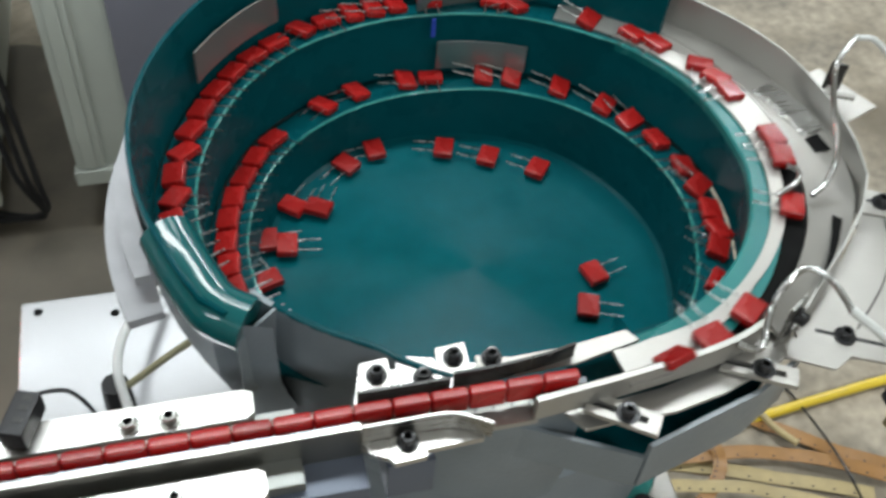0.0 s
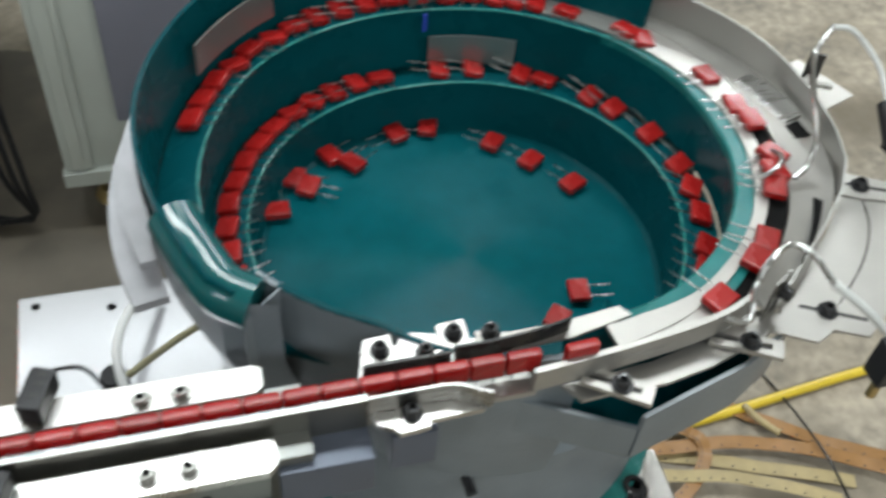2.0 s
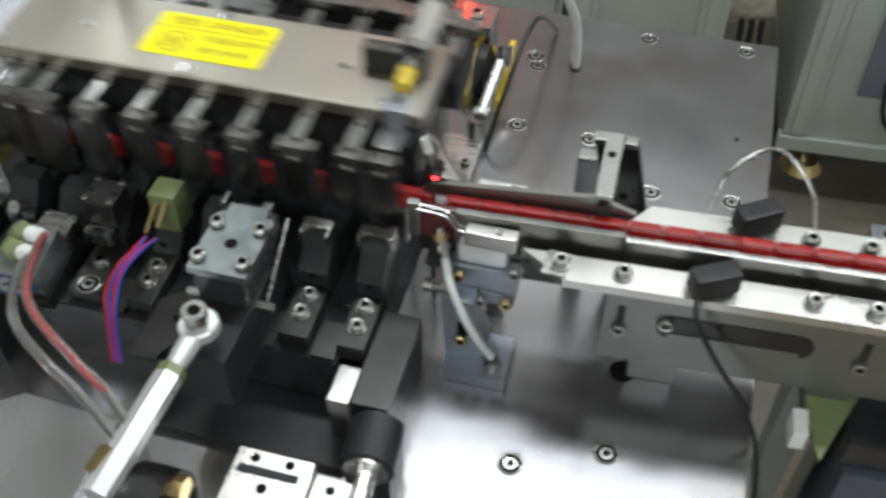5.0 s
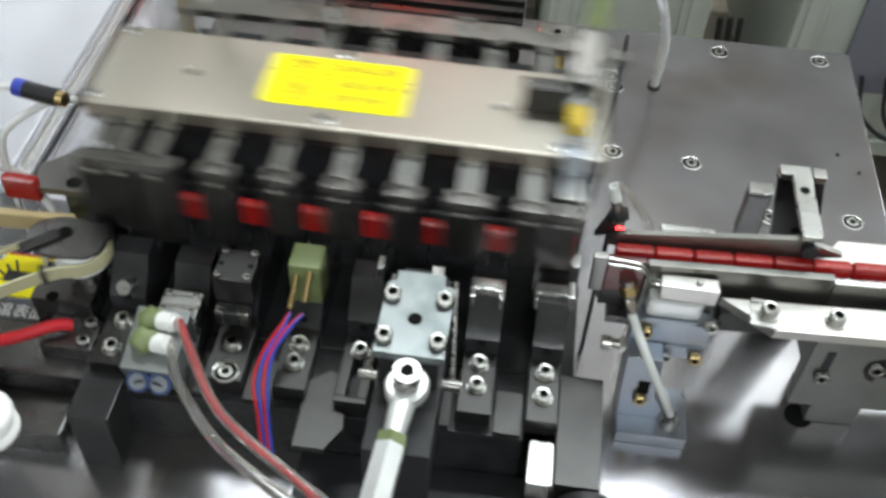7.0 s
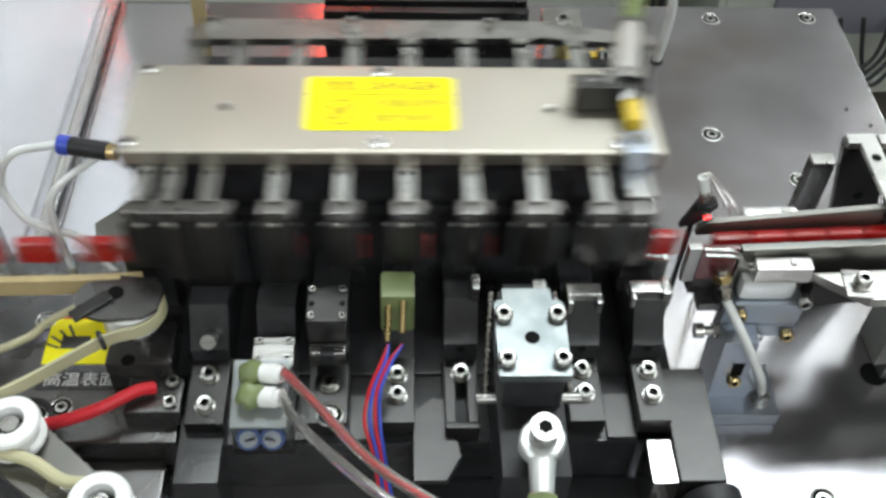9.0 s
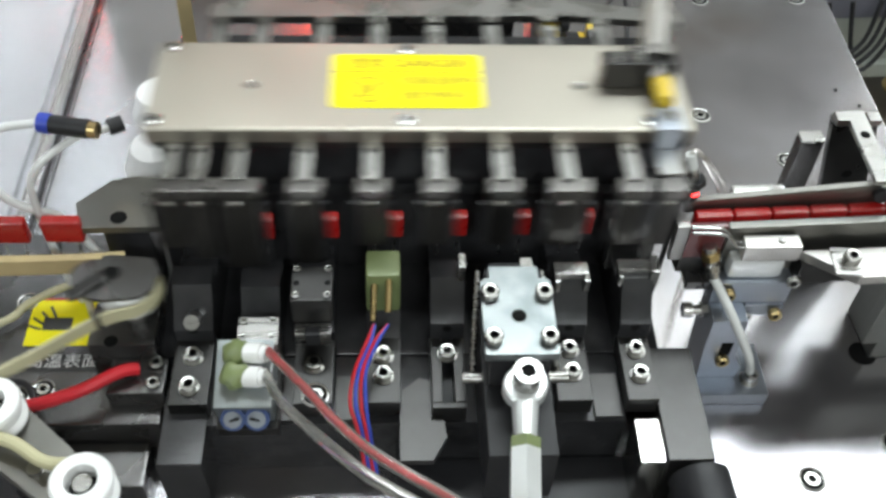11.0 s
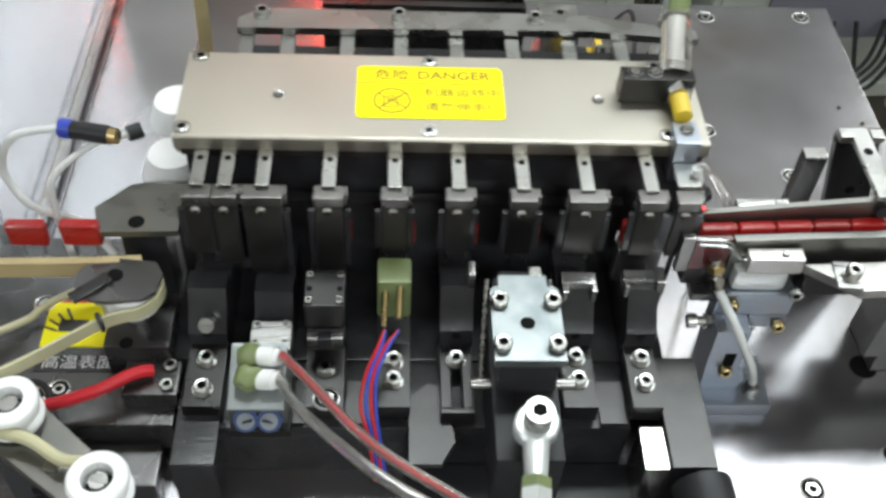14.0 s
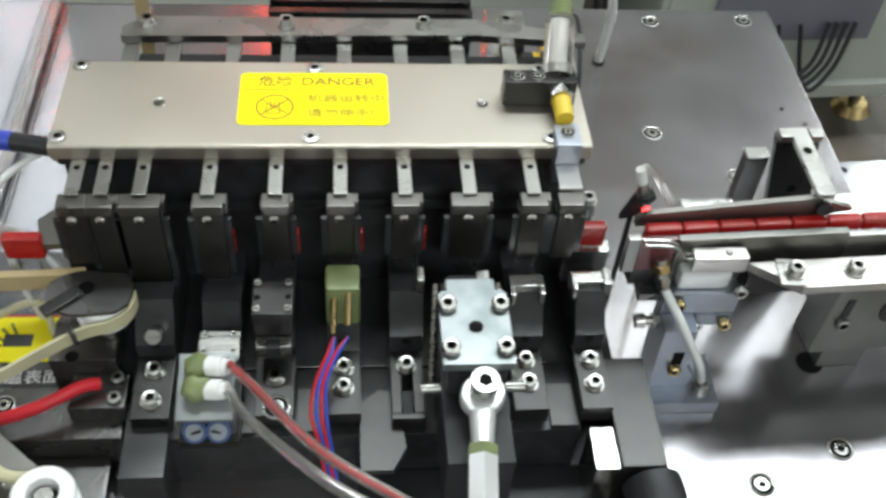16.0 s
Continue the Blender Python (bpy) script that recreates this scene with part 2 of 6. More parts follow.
def hose(bm, pts, r, seg=10, n=8, bore=0.0):
    """A round hose or wire along a smooth path."""
    path = smooth_path(pts, n)
    rings = []
    up = Vector((0.31, 0.17, 0.93)).normalized()
    for i, p in enumerate(path):
        d = (path[min(i + 1, len(path) - 1)] - path[max(i - 1, 0)]).normalized()
        u = d.cross(up)
        if u.length < 0.05:
            u = d.cross(Vector((1, 0, 0)))
        u.normalize()
        v = d.cross(u)
        rings.append([bm.verts.new(p + (u * math.cos(a) + v * math.sin(a)) * r) for a in [2 * math.pi * k / seg for k in range(seg)]])
    for p, q in zip(rings, rings[1:]):
        for k in range(seg):
            bm.faces.new((p[k], p[(k + 1) % seg], q[(k + 1) % seg], q[k]))
    bm.faces.new(rings[0][::-1])
    bm.faces.new(rings[-1])
    return bm


def lathe(bm, profile, seg=64, a0=0.0, a1=360.0, centre=(0, 0)):
    """Turns a profile of (radius, height) about an upright axis."""
    closed = abs(a1 - a0) >= 360
    n = seg if closed else seg + 1
    rows = []
    for i in range(n):
        a = radians(a0 + (a1 - a0) * i / seg)
        rows.append([bm.verts.new((centre[0] + r * math.cos(a), centre[1] + r * math.sin(a), z)) for r, z in profile])
    for i in range(seg):
        p, q = rows[i], rows[(i + 1) % n]
        for k in range(len(profile) - 1):
            bm.faces.new((p[k], q[k], q[k + 1], p[k + 1]))
    return bm


def hex_socket_screw(at, r=0.0035, h=0.004, washer=0.0045, material=None, parent=None, washer_material=None):
    """A socket head cap screw with its washer, head up at the pose given (top of the clamped face)."""
    bm = bmesh.new()
    cut = r * 0.52
    prof = [(0.0, h * 0.35), (cut, h * 0.35), (cut, h * 0.98), (r * 0.86, h), (r, h * 0.86), (r, 0.0008)]
    if washer:
        prof += [(washer, 0.0008), (washer, 0.0)]
    lathe(bm, prof, 18)
    ob = part("screw", bm, material or SCREW, parent)
    darken(ob.data, lambda d: d < cut * 1.02)
    ob.matrix_basis = at
    return ob


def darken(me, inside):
    """Gives the faces of a socket or a groove the near-black painted shade of a hole."""
    me.materials.append(HOLE_SHADE)
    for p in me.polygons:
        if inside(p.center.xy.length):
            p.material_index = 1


SCREWS = {}


def screw(at, parent, r=0.0035, h=0.004, washer=0.0045, material=None):
    key = (r, h, washer, (material or SCREW).name)
    if key not in SCREWS:
        ob = hex_socket_screw(at, r, h, washer, material, parent)
        SCREWS[key] = ob.data
        return ob
    ob = new("screw", SCREWS[key])
    ob.parent = parent
    ob.matrix_basis = at
    return ob


def sunk_screw(at, parent, r=0.0058, material=None):
    """A socket screw in its counterbore: a well painted dark, with a bright chamfer and the head inside."""
    key = ("sunk", r, (material or SCREW).name)
    if key not in SCREWS:
        bm = bmesh.new()
        lathe(bm, [(0, 0.0003), (r * 0.30, 0.0003), (r * 0.32, 0.0006), (r * 0.60, 0.0006), (r * 0.66, 0.0003), (r * 0.90, 0.0003), (r, 0.0006), (r * 1.07, 0.0005), (r * 1.1, 0.0)], 24)
        ob = part("screw", bm, material or SCREW, parent)
        darken(ob.data, lambda d: d < r * 0.31 or r * 0.62 < d < r * 0.92)
        SCREWS[key] = ob.data
    else:
        ob = new("screw", SCREWS[key])
        ob.parent = parent
    ob.matrix_basis = at
    return ob


def cross_screw(at, parent, r=0.0023):
    """A bright pan head screw with a cross recess."""
    key = ("cross", r)
    if key not in SCREWS:
        bm = bmesh.new()
        lathe(bm, [(0, 0.0013), (r * 0.5, 0.0012), (r * 0.85, 0.0008), (r, 0.0002), (r, 0.0)], 16)
        ob = part("screw", bm, BRIGHT, parent)
        bm = bmesh.new()
        bm.from_mesh(ob.data)
        for turn in (20, 110):
            box(bm, -r * 0.55, r * 0.55, -r * 0.13, r * 0.13, 0.0009, 0.00135, 0, pose(0, 0, 0, 0, 0, turn))
        n = len(ob.data.polygons)
        bm.to_mesh(ob.data)
        bm.free()
        ob.data.materials.append(HOLE_SHADE)
        for p in ob.data.polygons[n:]:
            p.material_index = 1
        SCREWS[key] = ob.data
    else:
        ob = new("screw", SCREWS[key])
        ob.parent = parent
    ob.matrix_basis = at
    return ob


# ---- room ----
FLOOR_Z = 0.27
bm = bmesh.new()
bmesh.ops.create_grid(bm, x_segments=2, y_segments=2, size=60, matrix=Matrix.Translation((0, 0, FLOOR_Z)))
tagged(part("floor", bm, CONCRETE), "stained bare concrete workshop floor", "floor", kind="structure")
# unseen walls and ceiling added to close the room; pale to bounce light
for name, dims in (("wall_north", (-5, 5, 4.0, 4.15, FLOOR_Z, 3.2)), ("wall_south", (-5, 5, -4.15, -4.0, FLOOR_Z, 3.2)),
                   ("wall_west", (-5.15, -5, -4, 4, FLOOR_Z, 3.2)), ("wall_east", (5, 5.15, -4, 4, FLOOR_Z, 3.2))):
    bm = bmesh.new()
    box(bm, *dims)
    tagged(part(name, bm, WALL), "unseen pale wall added round the workshop", "wall", kind="structure")
bm = bmesh.new()
box(bm, -5.15, 5.15, -4.15, 4.15, 3.2, 3.3)
tagged(part("ceiling", bm, WALL), "unseen pale ceiling added to bounce light", "ceiling", kind="structure")

# ---- machine: its own frame, turned slightly against the feed track ----
MACHINE = pose(0, 0, 0, 0, 0, -3.1)


def mthing(name, label, category, group=""):
    return thing(name, label, category, MACHINE, group)


def bx(name, parent, material, x0, x1, y0, y1, z0, z1, bevel=0.0006, label=""):
    bm = bmesh.new()
    box(bm, x0, x1, y0, y1, z0, z1, bevel)
    return part(name, bm, material, parent, label)


def rod(name, parent, material, a, b, r, r2=None, label="", seg=18):
    bm = bmesh.new()
    cyl(bm, a, b, r, r2, seg)
    return part(name, bm, material, parent, label)


def pipe(name, parent, material, pts, r, label="", n=8, seg=10):
    bm = bmesh.new()
    hose(bm, pts, r, seg, n)
    return part(name, bm, material, parent, label)


def lettering(text, size, at, parent, material, label="", stretch=1.0):
    """Raised printing in the built-in font, as a thin mesh lying in the pose's x-y plane."""
    cu = bpy.data.curves.new("lettering", "FONT")
    cu.body, cu.size, cu.extrude = text, size, 0.00004
    cu.align_x, cu.align_y = "LEFT", "CENTER"
    tmp = new("lettering_source", cu)
    dg = bpy.context.evaluated_depsgraph_get()
    me = bpy.data.meshes.new_from_object(tmp.evaluated_get(dg))
    bpy.data.objects.remove(tmp)
    me.materials.clear()
    me.materials.append(material)
    ob = new("lettering", me)
    ob.parent = parent
    ob.matrix_basis = at @ Matrix.Diagonal((stretch, 1, 1, 1))
    if label:
        ob["label"] = label
    return ob


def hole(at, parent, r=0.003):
    """A drilled hole as a flat disc, painted near-black for the shade inside."""
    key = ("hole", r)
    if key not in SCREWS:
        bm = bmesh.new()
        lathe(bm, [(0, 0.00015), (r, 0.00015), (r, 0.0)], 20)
        SCREWS[key] = part("hole", bm, HOLE_SHADE, parent)
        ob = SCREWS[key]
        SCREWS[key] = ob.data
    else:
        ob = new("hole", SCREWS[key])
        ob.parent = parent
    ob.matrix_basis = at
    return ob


FRONT = Euler((radians(90), 0, 0)).to_matrix().to_4x4()


def facing(x, y, z):
    """The pose of a screw whose head looks towards the front."""
    return Matrix.Translation((x, y, z)) @ FRONT


table = mthing("machine_table", "ground steel machine table with counterbored screws", "machine table")
bx("table_plate", table, PLATE, -0.47, 0.105, -0.24, 0.313, 0.778, 0.800, 0.0012)
bx("cabinet_body", table, CABINET, -0.45, 0.09, -0.22, 0.29, FLOOR_Z, 0.777, 0.004)
for x, y in ((0.015, 0.298), (0.083, 0.300), (-0.008, 0.181), (0.036, 0.142), (0.084, 0.146), (-0.0066, -0.0634), (0.0376, -0.046), (-0.056, 0.183), (-0.0555, 0.2474), (-0.059, 0.2582)):
    sunk_screw(pose(x, y, 0.8002), table)
hole(pose(0.038, 0.005, 0.8002), table, 0.0068)
hole(pose(0.083, 0.205, 0.8002), table, 0.0012)
hole(pose(0.094, 0.190, 0.8002), table, 0.0012)

# ---- carriage: cover, jaws and rear comb that step to and fro ----
carriage = mthing("transfer_carriage", "satin steel transfer carriage with gripper jaws and a yellow warning label", "machine carriage")
bm = bmesh.new()
prof = [(0.0360, 0.9150), (0.0360, 0.9208), (0.0362, 0.9214), (0.0368, 0.9219), (0.0378, 0.9220), (0.0925, 0.9220), (0.0933, 0.9217), (0.0935, 0.9210), (0.0935, 0.9105), (0.0390, 0.9105), (0.0390, 0.9150)]
lo = [bm.verts.new((-0.322, y, z)) for y, z in prof]
hi = [bm.verts.new((-0.0915, y, z)) for y, z in prof]
bm.faces.new(lo)
bm.faces.new(hi[::-1])
for i in range(len(prof)):
    j = (i + 1) % len(prof)
    bm.faces.new((lo[i], lo[j], hi[j], hi[i]))
cover = part("cover", bm, COVER, carriage)
for x, y in ((-0.3165, 0.0895), (-0.2125, 0.0885), (-0.3185, 0.0415), (-0.2135, 0.0415), (-0.1095, 0.0415), (-0.1085, 0.0885)):
    screw(pose(x, y, 0.9221), cover, 0.0031, 0.0012, 0.0038, BRIGHT)
for x in (-0.2795, -0.1375):
    sunk_screw(pose(x, 0.064, 0.9221), cover, 0.0024, BRIGHT)
bx("jaw_housing", carriage, DARK, -0.319, -0.094, 0.0415, 0.092, 0.8600, 0.9103)
bx("front_rib", carriage, MID, -0.3195, -0.0935, 0.0364, 0.0388, 0.9112, 0.9148, 0.0004)
bm = bmesh.new()
prism(bm, [(cx + 0.0030 * math.cos(radians(a)), cy + 0.0030 * math.sin(radians(a))) for cx, cy, a0 in ((-0.1825, 0.0820, 0), (-0.2425, 0.0820, 90), (-0.2425, 0.0525, 180), (-0.1825, 0.0525, 270))
           for a in range(a0, a0 + 91, 15)], 0.9221, 0.92235)
label_card = part("warning_label", bm, YELLOW, carriage, "yellow danger label")
LZ = 0.9224
lettering("危险", 0.0078, pose(-0.2375, 0.0785, LZ), label_card, INK)
lettering("DANGER", 0.0076, pose(-0.2185, 0.0786, LZ), label_card, INK, stretch=1.08)
lettering("机器运转中", 0.0062, pose(-0.2155, 0.0668, LZ), label_card, INK_FADED, stretch=1.12)
lettering("请勿伸手!", 0.0062, pose(-0.2155, 0.0570, LZ), label_card, INK_FADED, stretch=1.12)
bm = bmesh.new()
box(bm, -0.245, -0.180, 0.0728, 0.0731, LZ - 0.0001, LZ + 0.00005)
part("divider", bm, INK, label_card)
bm = bmesh.new()
lathe(bm, [(0.0076, LZ), (0.0082, LZ), (0.0082, LZ + 0.00005), (0.0076, LZ + 0.00005), (0.0076, LZ)], 40, centre=(-0.2295, 0.0612))
box(bm, -0.0082, 0.0082, -0.0003, 0.0003, LZ, LZ + 0.00008, 0, pose(-0.2295, 0.0612, 0, 0, 0, 40))
box(bm, -0.0075, 0.0075, -0.0002, 0.0002, LZ, LZ + 0.00007, 0, pose(-0.2295, 0.0612, 0, 0, 0, -38))
for k, (dx, h) in enumerate(((-0.0036, 0.003), (-0.0018, 0.0046), (0.0, 0.0050), (0.0018, 0.0044))):
    box(bm, -0.2295 + dx - 0.00022, -0.2295 + dx + 0.00022, 0.0605, 0.0605 + h, LZ, LZ + 0.00004)
for x0, x1, y0, y1 in ((-0.2335, -0.2270, 0.0568, 0.0572), (-0.2335, -0.2331, 0.0570, 0.0606), (-0.2274, -0.2270, 0.0570, 0.0606)):
    box(bm, x0, x1, y0, y1, LZ, LZ + 0.00004)
part("keep_out_sign", bm, INK, label_card)

# jaws: strip, head, body, screw
JAWS = [(-0.3100, 0.0120, 0.879), (-0.2985, 0.0105, 0.872), (-0.2830, 0.0170, 0.866), (-0.2555, 0.0125, 0.868), (-0.2280, 0.0115, 0.880),
        (-0.2010, 0.0115, 0.880), (-0.1738, 0.0115, 0.880), (-0.1466, 0.0162, 0.880), (-0.1192, 0.0115, 0.880), (-0.1035, 0.0105, 0.880)]
for k, (x, w, zb) in enumerate(JAWS):
    jaw = bx("jaw", carriage, JAW, x - w / 2 + 0.0004, x + w / 2 - 0.0004, 0.0088, 0.0112, zb, 0.9083, 0.0005)
    bx("jaw_head", jaw, HEAD, x - w / 2, x + w / 2, 0.0085, 0.0165, 0.9085, 0.9140, 0.0007)
    bx("head_lip", jaw, HEAD, x + w / 2 + 0.0001, x + w / 2 + 0.0015, 0.0110, 0.0165, 0.9075, 0.9138, 0.0003)
    if k < 9:
        bx("spring_strip", jaw, STRIP, x - 0.0029, x + 0.0029, 0.0140, 0.0380, 0.9142, 0.9158, 0.0003)
        hole(pose(x, 0.0300, 0.9158), jaw, 0.0014)
    cross_screw(facing(x - 0.0006, 0.0089, 0.9060), jaw)
    bx("jaw_cheek", jaw, DARK, x - w / 2 - 0.0026, x - w / 2 + 0.0003, 0.0100, 0.0122, zb + 0.002, 0.9048, 0.0003)
    bx("jaw_cheek", jaw, DARK, x + w / 2 - 0.0003, x + w / 2 + 0.0027, 0.0100, 0.0122, zb + 0.002, 0.9048, 0.0003)
    bx("jaw_back", jaw, DARK, x - w / 2 + 0.0004, x + w / 2 - 0.0004, 0.0114, 0.0190, 0.8935, 0.9050, 0.0004)

# end post with its tie block, and the air filter on the cover
post = bx("end_post", carriage, BLUED, -0.1085, -0.0975, 0.0310, 0.0450, 0.905, 0.9275, 0.0008)
sunk_screw(pose(-0.103, 0.0390, 0.9276), post, 0.0030)
bx("tie_strip", post, STRIP, -0.1080, -0.0980, 0.0167, 0.0308, 0.9141, 0.9160, 0.0004)
filt = bx("filter_block", carriage, MID, -0.1285, -0.0960, 0.0630, 0.0720, 0.9222, 0.9355, 0.0006)
for x in (-0.1225, -0.1135):
    sunk_screw(pose(x, 0.0675, 0.9356), filt, 0.0030)
rod("nut", filt, BRIGHT, (-0.1035, 0.0628, 0.930), (-0.1035, 0.0575, 0.930), 0.0056, seg=6)
rod("sight_plug", filt, YELLOW_PAINT, (-0.1035, 0.0572, 0.930), (-0.1035, 0.0460, 0.9290), 0.0043, 0.0040, "translucent yellow plug")
rod("filter_glass", filt, CLEAR, (-0.1035, 0.0725, 0.932), (-0.1000, 0.0980, 0.944), 0.0072, 0.0066, "clear filter bowl")
rod("filter_core", filt, WHITE, (-0.1035, 0.0745, 0.933), (-0.1003, 0.0970, 0.9435), 0.0030)
rod("filter_collar", filt, BRIGHT, (-0.1037, 0.0710, 0.9312), (-0.1033, 0.0750, 0.9330), 0.0078)
rod("filter_cap", filt, GREENISH, (-0.1000, 0.0985, 0.9442), (-0.0975, 0.1120, 0.955), 0.0052, 0.0040)

# rear comb
bm = bmesh.new()
prism(bm, [(-0.303, 0.114), (-0.135, 0.117), (-0.082, 0.112), (-0.082, 0.119), (-0.135, 0.130), (-0.292, 0.130), (-0.303, 0.122)], 0.9165, 0.9205)
comb = part("rear_bar", bm, STRIP, carriage)
for x in (-0.2920, -0.2265, -0.1605, -0.0965):
    screw(pose(x, 0.1245, 0.9205), comb, 0.0036, 0.0036, 0.0044)
for x in (-0.2985, -0.2790, -0.2510, -0.2255, -0.1990, -0.1722, -0.1448, -0.1197, -0.0915):
    bx("comb_strip", comb, STRIP, x - 0.0033, x + 0.0033, 0.0940, 0.1150, 0.9140, 0.9162, 0.0003)
bx("rear_beam", carriage, DARK, -0.300, -0.086, 0.094, 0.130, 0.880, 0.898)

# ---- forming stations in front of the jaws ----
bed = mthing("die_bed", "long black steel die bed under the jaws", "machine bed")
bx("bed_block", bed, DARK, -0.300, -0.0760, -0.0178, 0.040, 0.8002, 0.8365, 0.0008)
# dark sheet added behind the station gaps, in place of the shade there
bx("back_wall", bed, DARK, -0.300, -0.0960, 0.0340, 0.0400, 0.8367, 0.8860, 0.0005)
bx("part_rest", bed, BRIGHT, -0.1000, -0.0795, 0.0145, 0.0215, 0.8560, 0.8775, 0.0006)
bx("bed_step", bed, DARK, -0.293, -0.0965, -0.0530, -0.0182, 0.8002, 0.836, 0.0008)
bx("front_ledge", bed, BLACK, -0.1950, -0.0840, -0.0900, -0.0535, 0.8002, 0.806, 0.0005)
bm = bmesh.new()
prism(bm, [(-0.1935, -0.0730), (-0.1800, -0.0730), (-0.1740, -0.0620), (-0.1780, -0.0350), (-0.1850, -0.0330), (-0.1935, -0.0400)], 0.8370, 0.8405)
tab = part("tab_plate", bm, MID, bed)
screw(pose(-0.1808, -0.0630, 0.8360), tab, 0.0036, 0.003, 0.0048, STEEL)
bx("end_block", bed, MID, -0.0825, -0.0628, -0.0745, -0.0180, 0.8002, 0.840, 0.0008)
bx("wear_strip", bed, BRIGHT, -0.0936, -0.0832, -0.0745, -0.0535, 0.8002, 0.8385, 0.0006)
bx("left_end", bed, DARK, -0.2925, -0.2740, -0.0730, -0.0400, 0.8002, 0.8395, 0.0008)
for x, w in ((-0.2465, 0.016), (-0.215, 0.012), (-0.1345, 0.010), (-0.104, 0.012)):
    bx("bed_pad", bed, MID, x - w / 2, x + w / 2, -0.0520, -0.0300, 0.8362, 0.8382, 0.0004)


def station(x, w, screws, top, label, riser=DARK, foot=MID, slot=False):
    st = mthing("forming_station", label, "forming tool", "forming stations on the die bed")
    fz = 0.8465
    if slot:
        bx("foot", st, foot, x - w / 2, x - 0.0025, -0.0490, -0.0140, 0.8365, fz)
        bx("foot_side", st, foot, x + 0.0025, x + w / 2, -0.0490, -0.0140, 0.8365, fz)
        bx("foot_end", st, foot, x - w / 2, x + w / 2, -0.0520, -0.0490, 0.8365, fz)
        bx("slot_floor", st, BLACK, x - 0.0025, x + 0.0025, -0.0490, -0.0140, 0.8365, 0.8385, 0)
    else:
        bx("foot", st, foot, x - w / 2, x + w / 2, -0.0490, -0.0140, 0.8365, fz)
    for sy in screws:
        screw(pose(x, sy, fz), st, 0.0037, 0.0038, 0.0044)
    bm = bmesh.new()
    prism(bm, [(-0.0165, 0.8367), (0.0338, 0.8367), (0.0338, 0.862), (0.0060, 0.862), (0.0060, top), (-0.0040, top), (-0.0085, top - 0.008), (-0.0165, top - 0.016)], -w / 2, w / 2,
          Matrix.Translation((x, 0, 0)) @ Matrix(((0, 0, 1, 0), (1, 0, 0, 0), (0, 1, 0, 0), (0, 0, 0, 1))))
    part("riser", bm, riser, st)
    hole(facing(x, -0.0166, 0.8540), st, 0.0020)
    return st


st_a = station(-0.2817, 0.0165, (-0.0254, -0.0405), 0.870, "black steel station with a bright round stud")
rod("stud", st_a, STEEL, (-0.281, -0.0125, 0.858), (-0.281, -0.0190, 0.863), 0.0034, seg=12)
st_b = station(-0.2530, 0.0165, (), 0.868, "black steel station with a small bright clamp pad")
bx("pad", st_b, STEEL, -0.2610, -0.2440, -0.0330, -0.0185, 0.8485, 0.8660, 0.0006)
for x in (-0.2585, -0.2465):
    for y in (-0.0210, -0.0295):
        screw(pose(x, y, 0.8660), st_b, 0.0016, 0.0014, 0.0)
st_c = station(-0.2300, 0.0165, (-0.0301,), 0.868, "black steel station with a six-screw clamp plate")
bx("clamp_plate", st_c, MID, -0.2385, -0.2215, -0.0200, -0.0020, 0.8640, 0.8790, 0.0007)
for x in (-0.2365, -0.2235):
    for y in (-0.0035, -0.0175):
        screw(pose(x, y, 0.8790), st_c, 0.0016, 0.0014, 0.0)
    hole(pose(x, -0.0108, 0.8791), st_c, 0.0013)
bx("key_jaw", st_c, STEEL, -0.2375, -0.2225, -0.0262, -0.0205, 0.8560, 0.8640, 0.0006)
bx("key_notch", st_c, BLACK, -0.2330, -0.2270, -0.0270, -0.0225, 0.8570, 0.8645, 0)
sunk_screw(pose(-0.2290, -0.0450, 0.8467), st_c, 0.0055)
st_d = station(-0.2004, 0.0145, (-0.0258, -0.0360), 0.862, "black steel station carrying a pale green nylon contact block")
bm = bmesh.new()
box(bm, -0.2078, -0.1930, -0.0085, 0.0060, 0.8560, 0.8805, 0.0016)
part("contact_block", bm, GREENISH, st_d, "pale green nylon block")
for x, y, z in ((-0.2042, -0.0125, 0.872), (-0.1978, -0.0110, 0.876)):
    rod("pin", st_d, BRASS, (x, y + 0.006, z + 0.003), (x - 0.0005, y - 0.0085, z - 0.006), 0.0014)
st_e = station(-0.1728, 0.0145, (-0.0250,), 0.8735, "black steel station with a slotted foot", slot=True)
bx("clip", st_e, STEEL, -0.1685, -0.1655, -0.0060, 0.0020, 0.8737, 0.8830, 0.0004)
st_g = station(-0.1193, 0.0150, (-0.0235, -0.0355), 0.8720, "black steel station with a bright saddle clip")
bx("clip", st_g, BRIGHT, -0.1270, -0.1120, -0.0045, 0.0020, 0.8722, 0.8765, 0.0005)
bx("clip_ear", st_g, BRIGHT, -0.1270, -0.1248, -0.0090, -0.0045, 0.8690, 0.8765, 0.0004)
bx("clip_ear", st_g, BRIGHT, -0.1142, -0.1120, -0.0090, -0.0045, 0.8690, 0.8765, 0.0004)
st_h = station(-0.0900, 0.0135, (-0.0240, -0.0368), 0.8720, "black steel station with a white steel saddle clip")
bx("clip", st_h, BRIGHT, -0.0990, -0.0810, -0.0020, 0.0040, 0.8722, 0.8760, 0.0005)
bx("clip_ear", st_h, BRIGHT, -0.0850, -0.0810, -0.0045, 0.0050, 0.8680, 0.8775, 0.0008)
bx("clip_ear", st_h, BRIGHT, -0.0990, -0.0970, -0.0060, -0.0020, 0.8690, 0.8760, 0.0004)

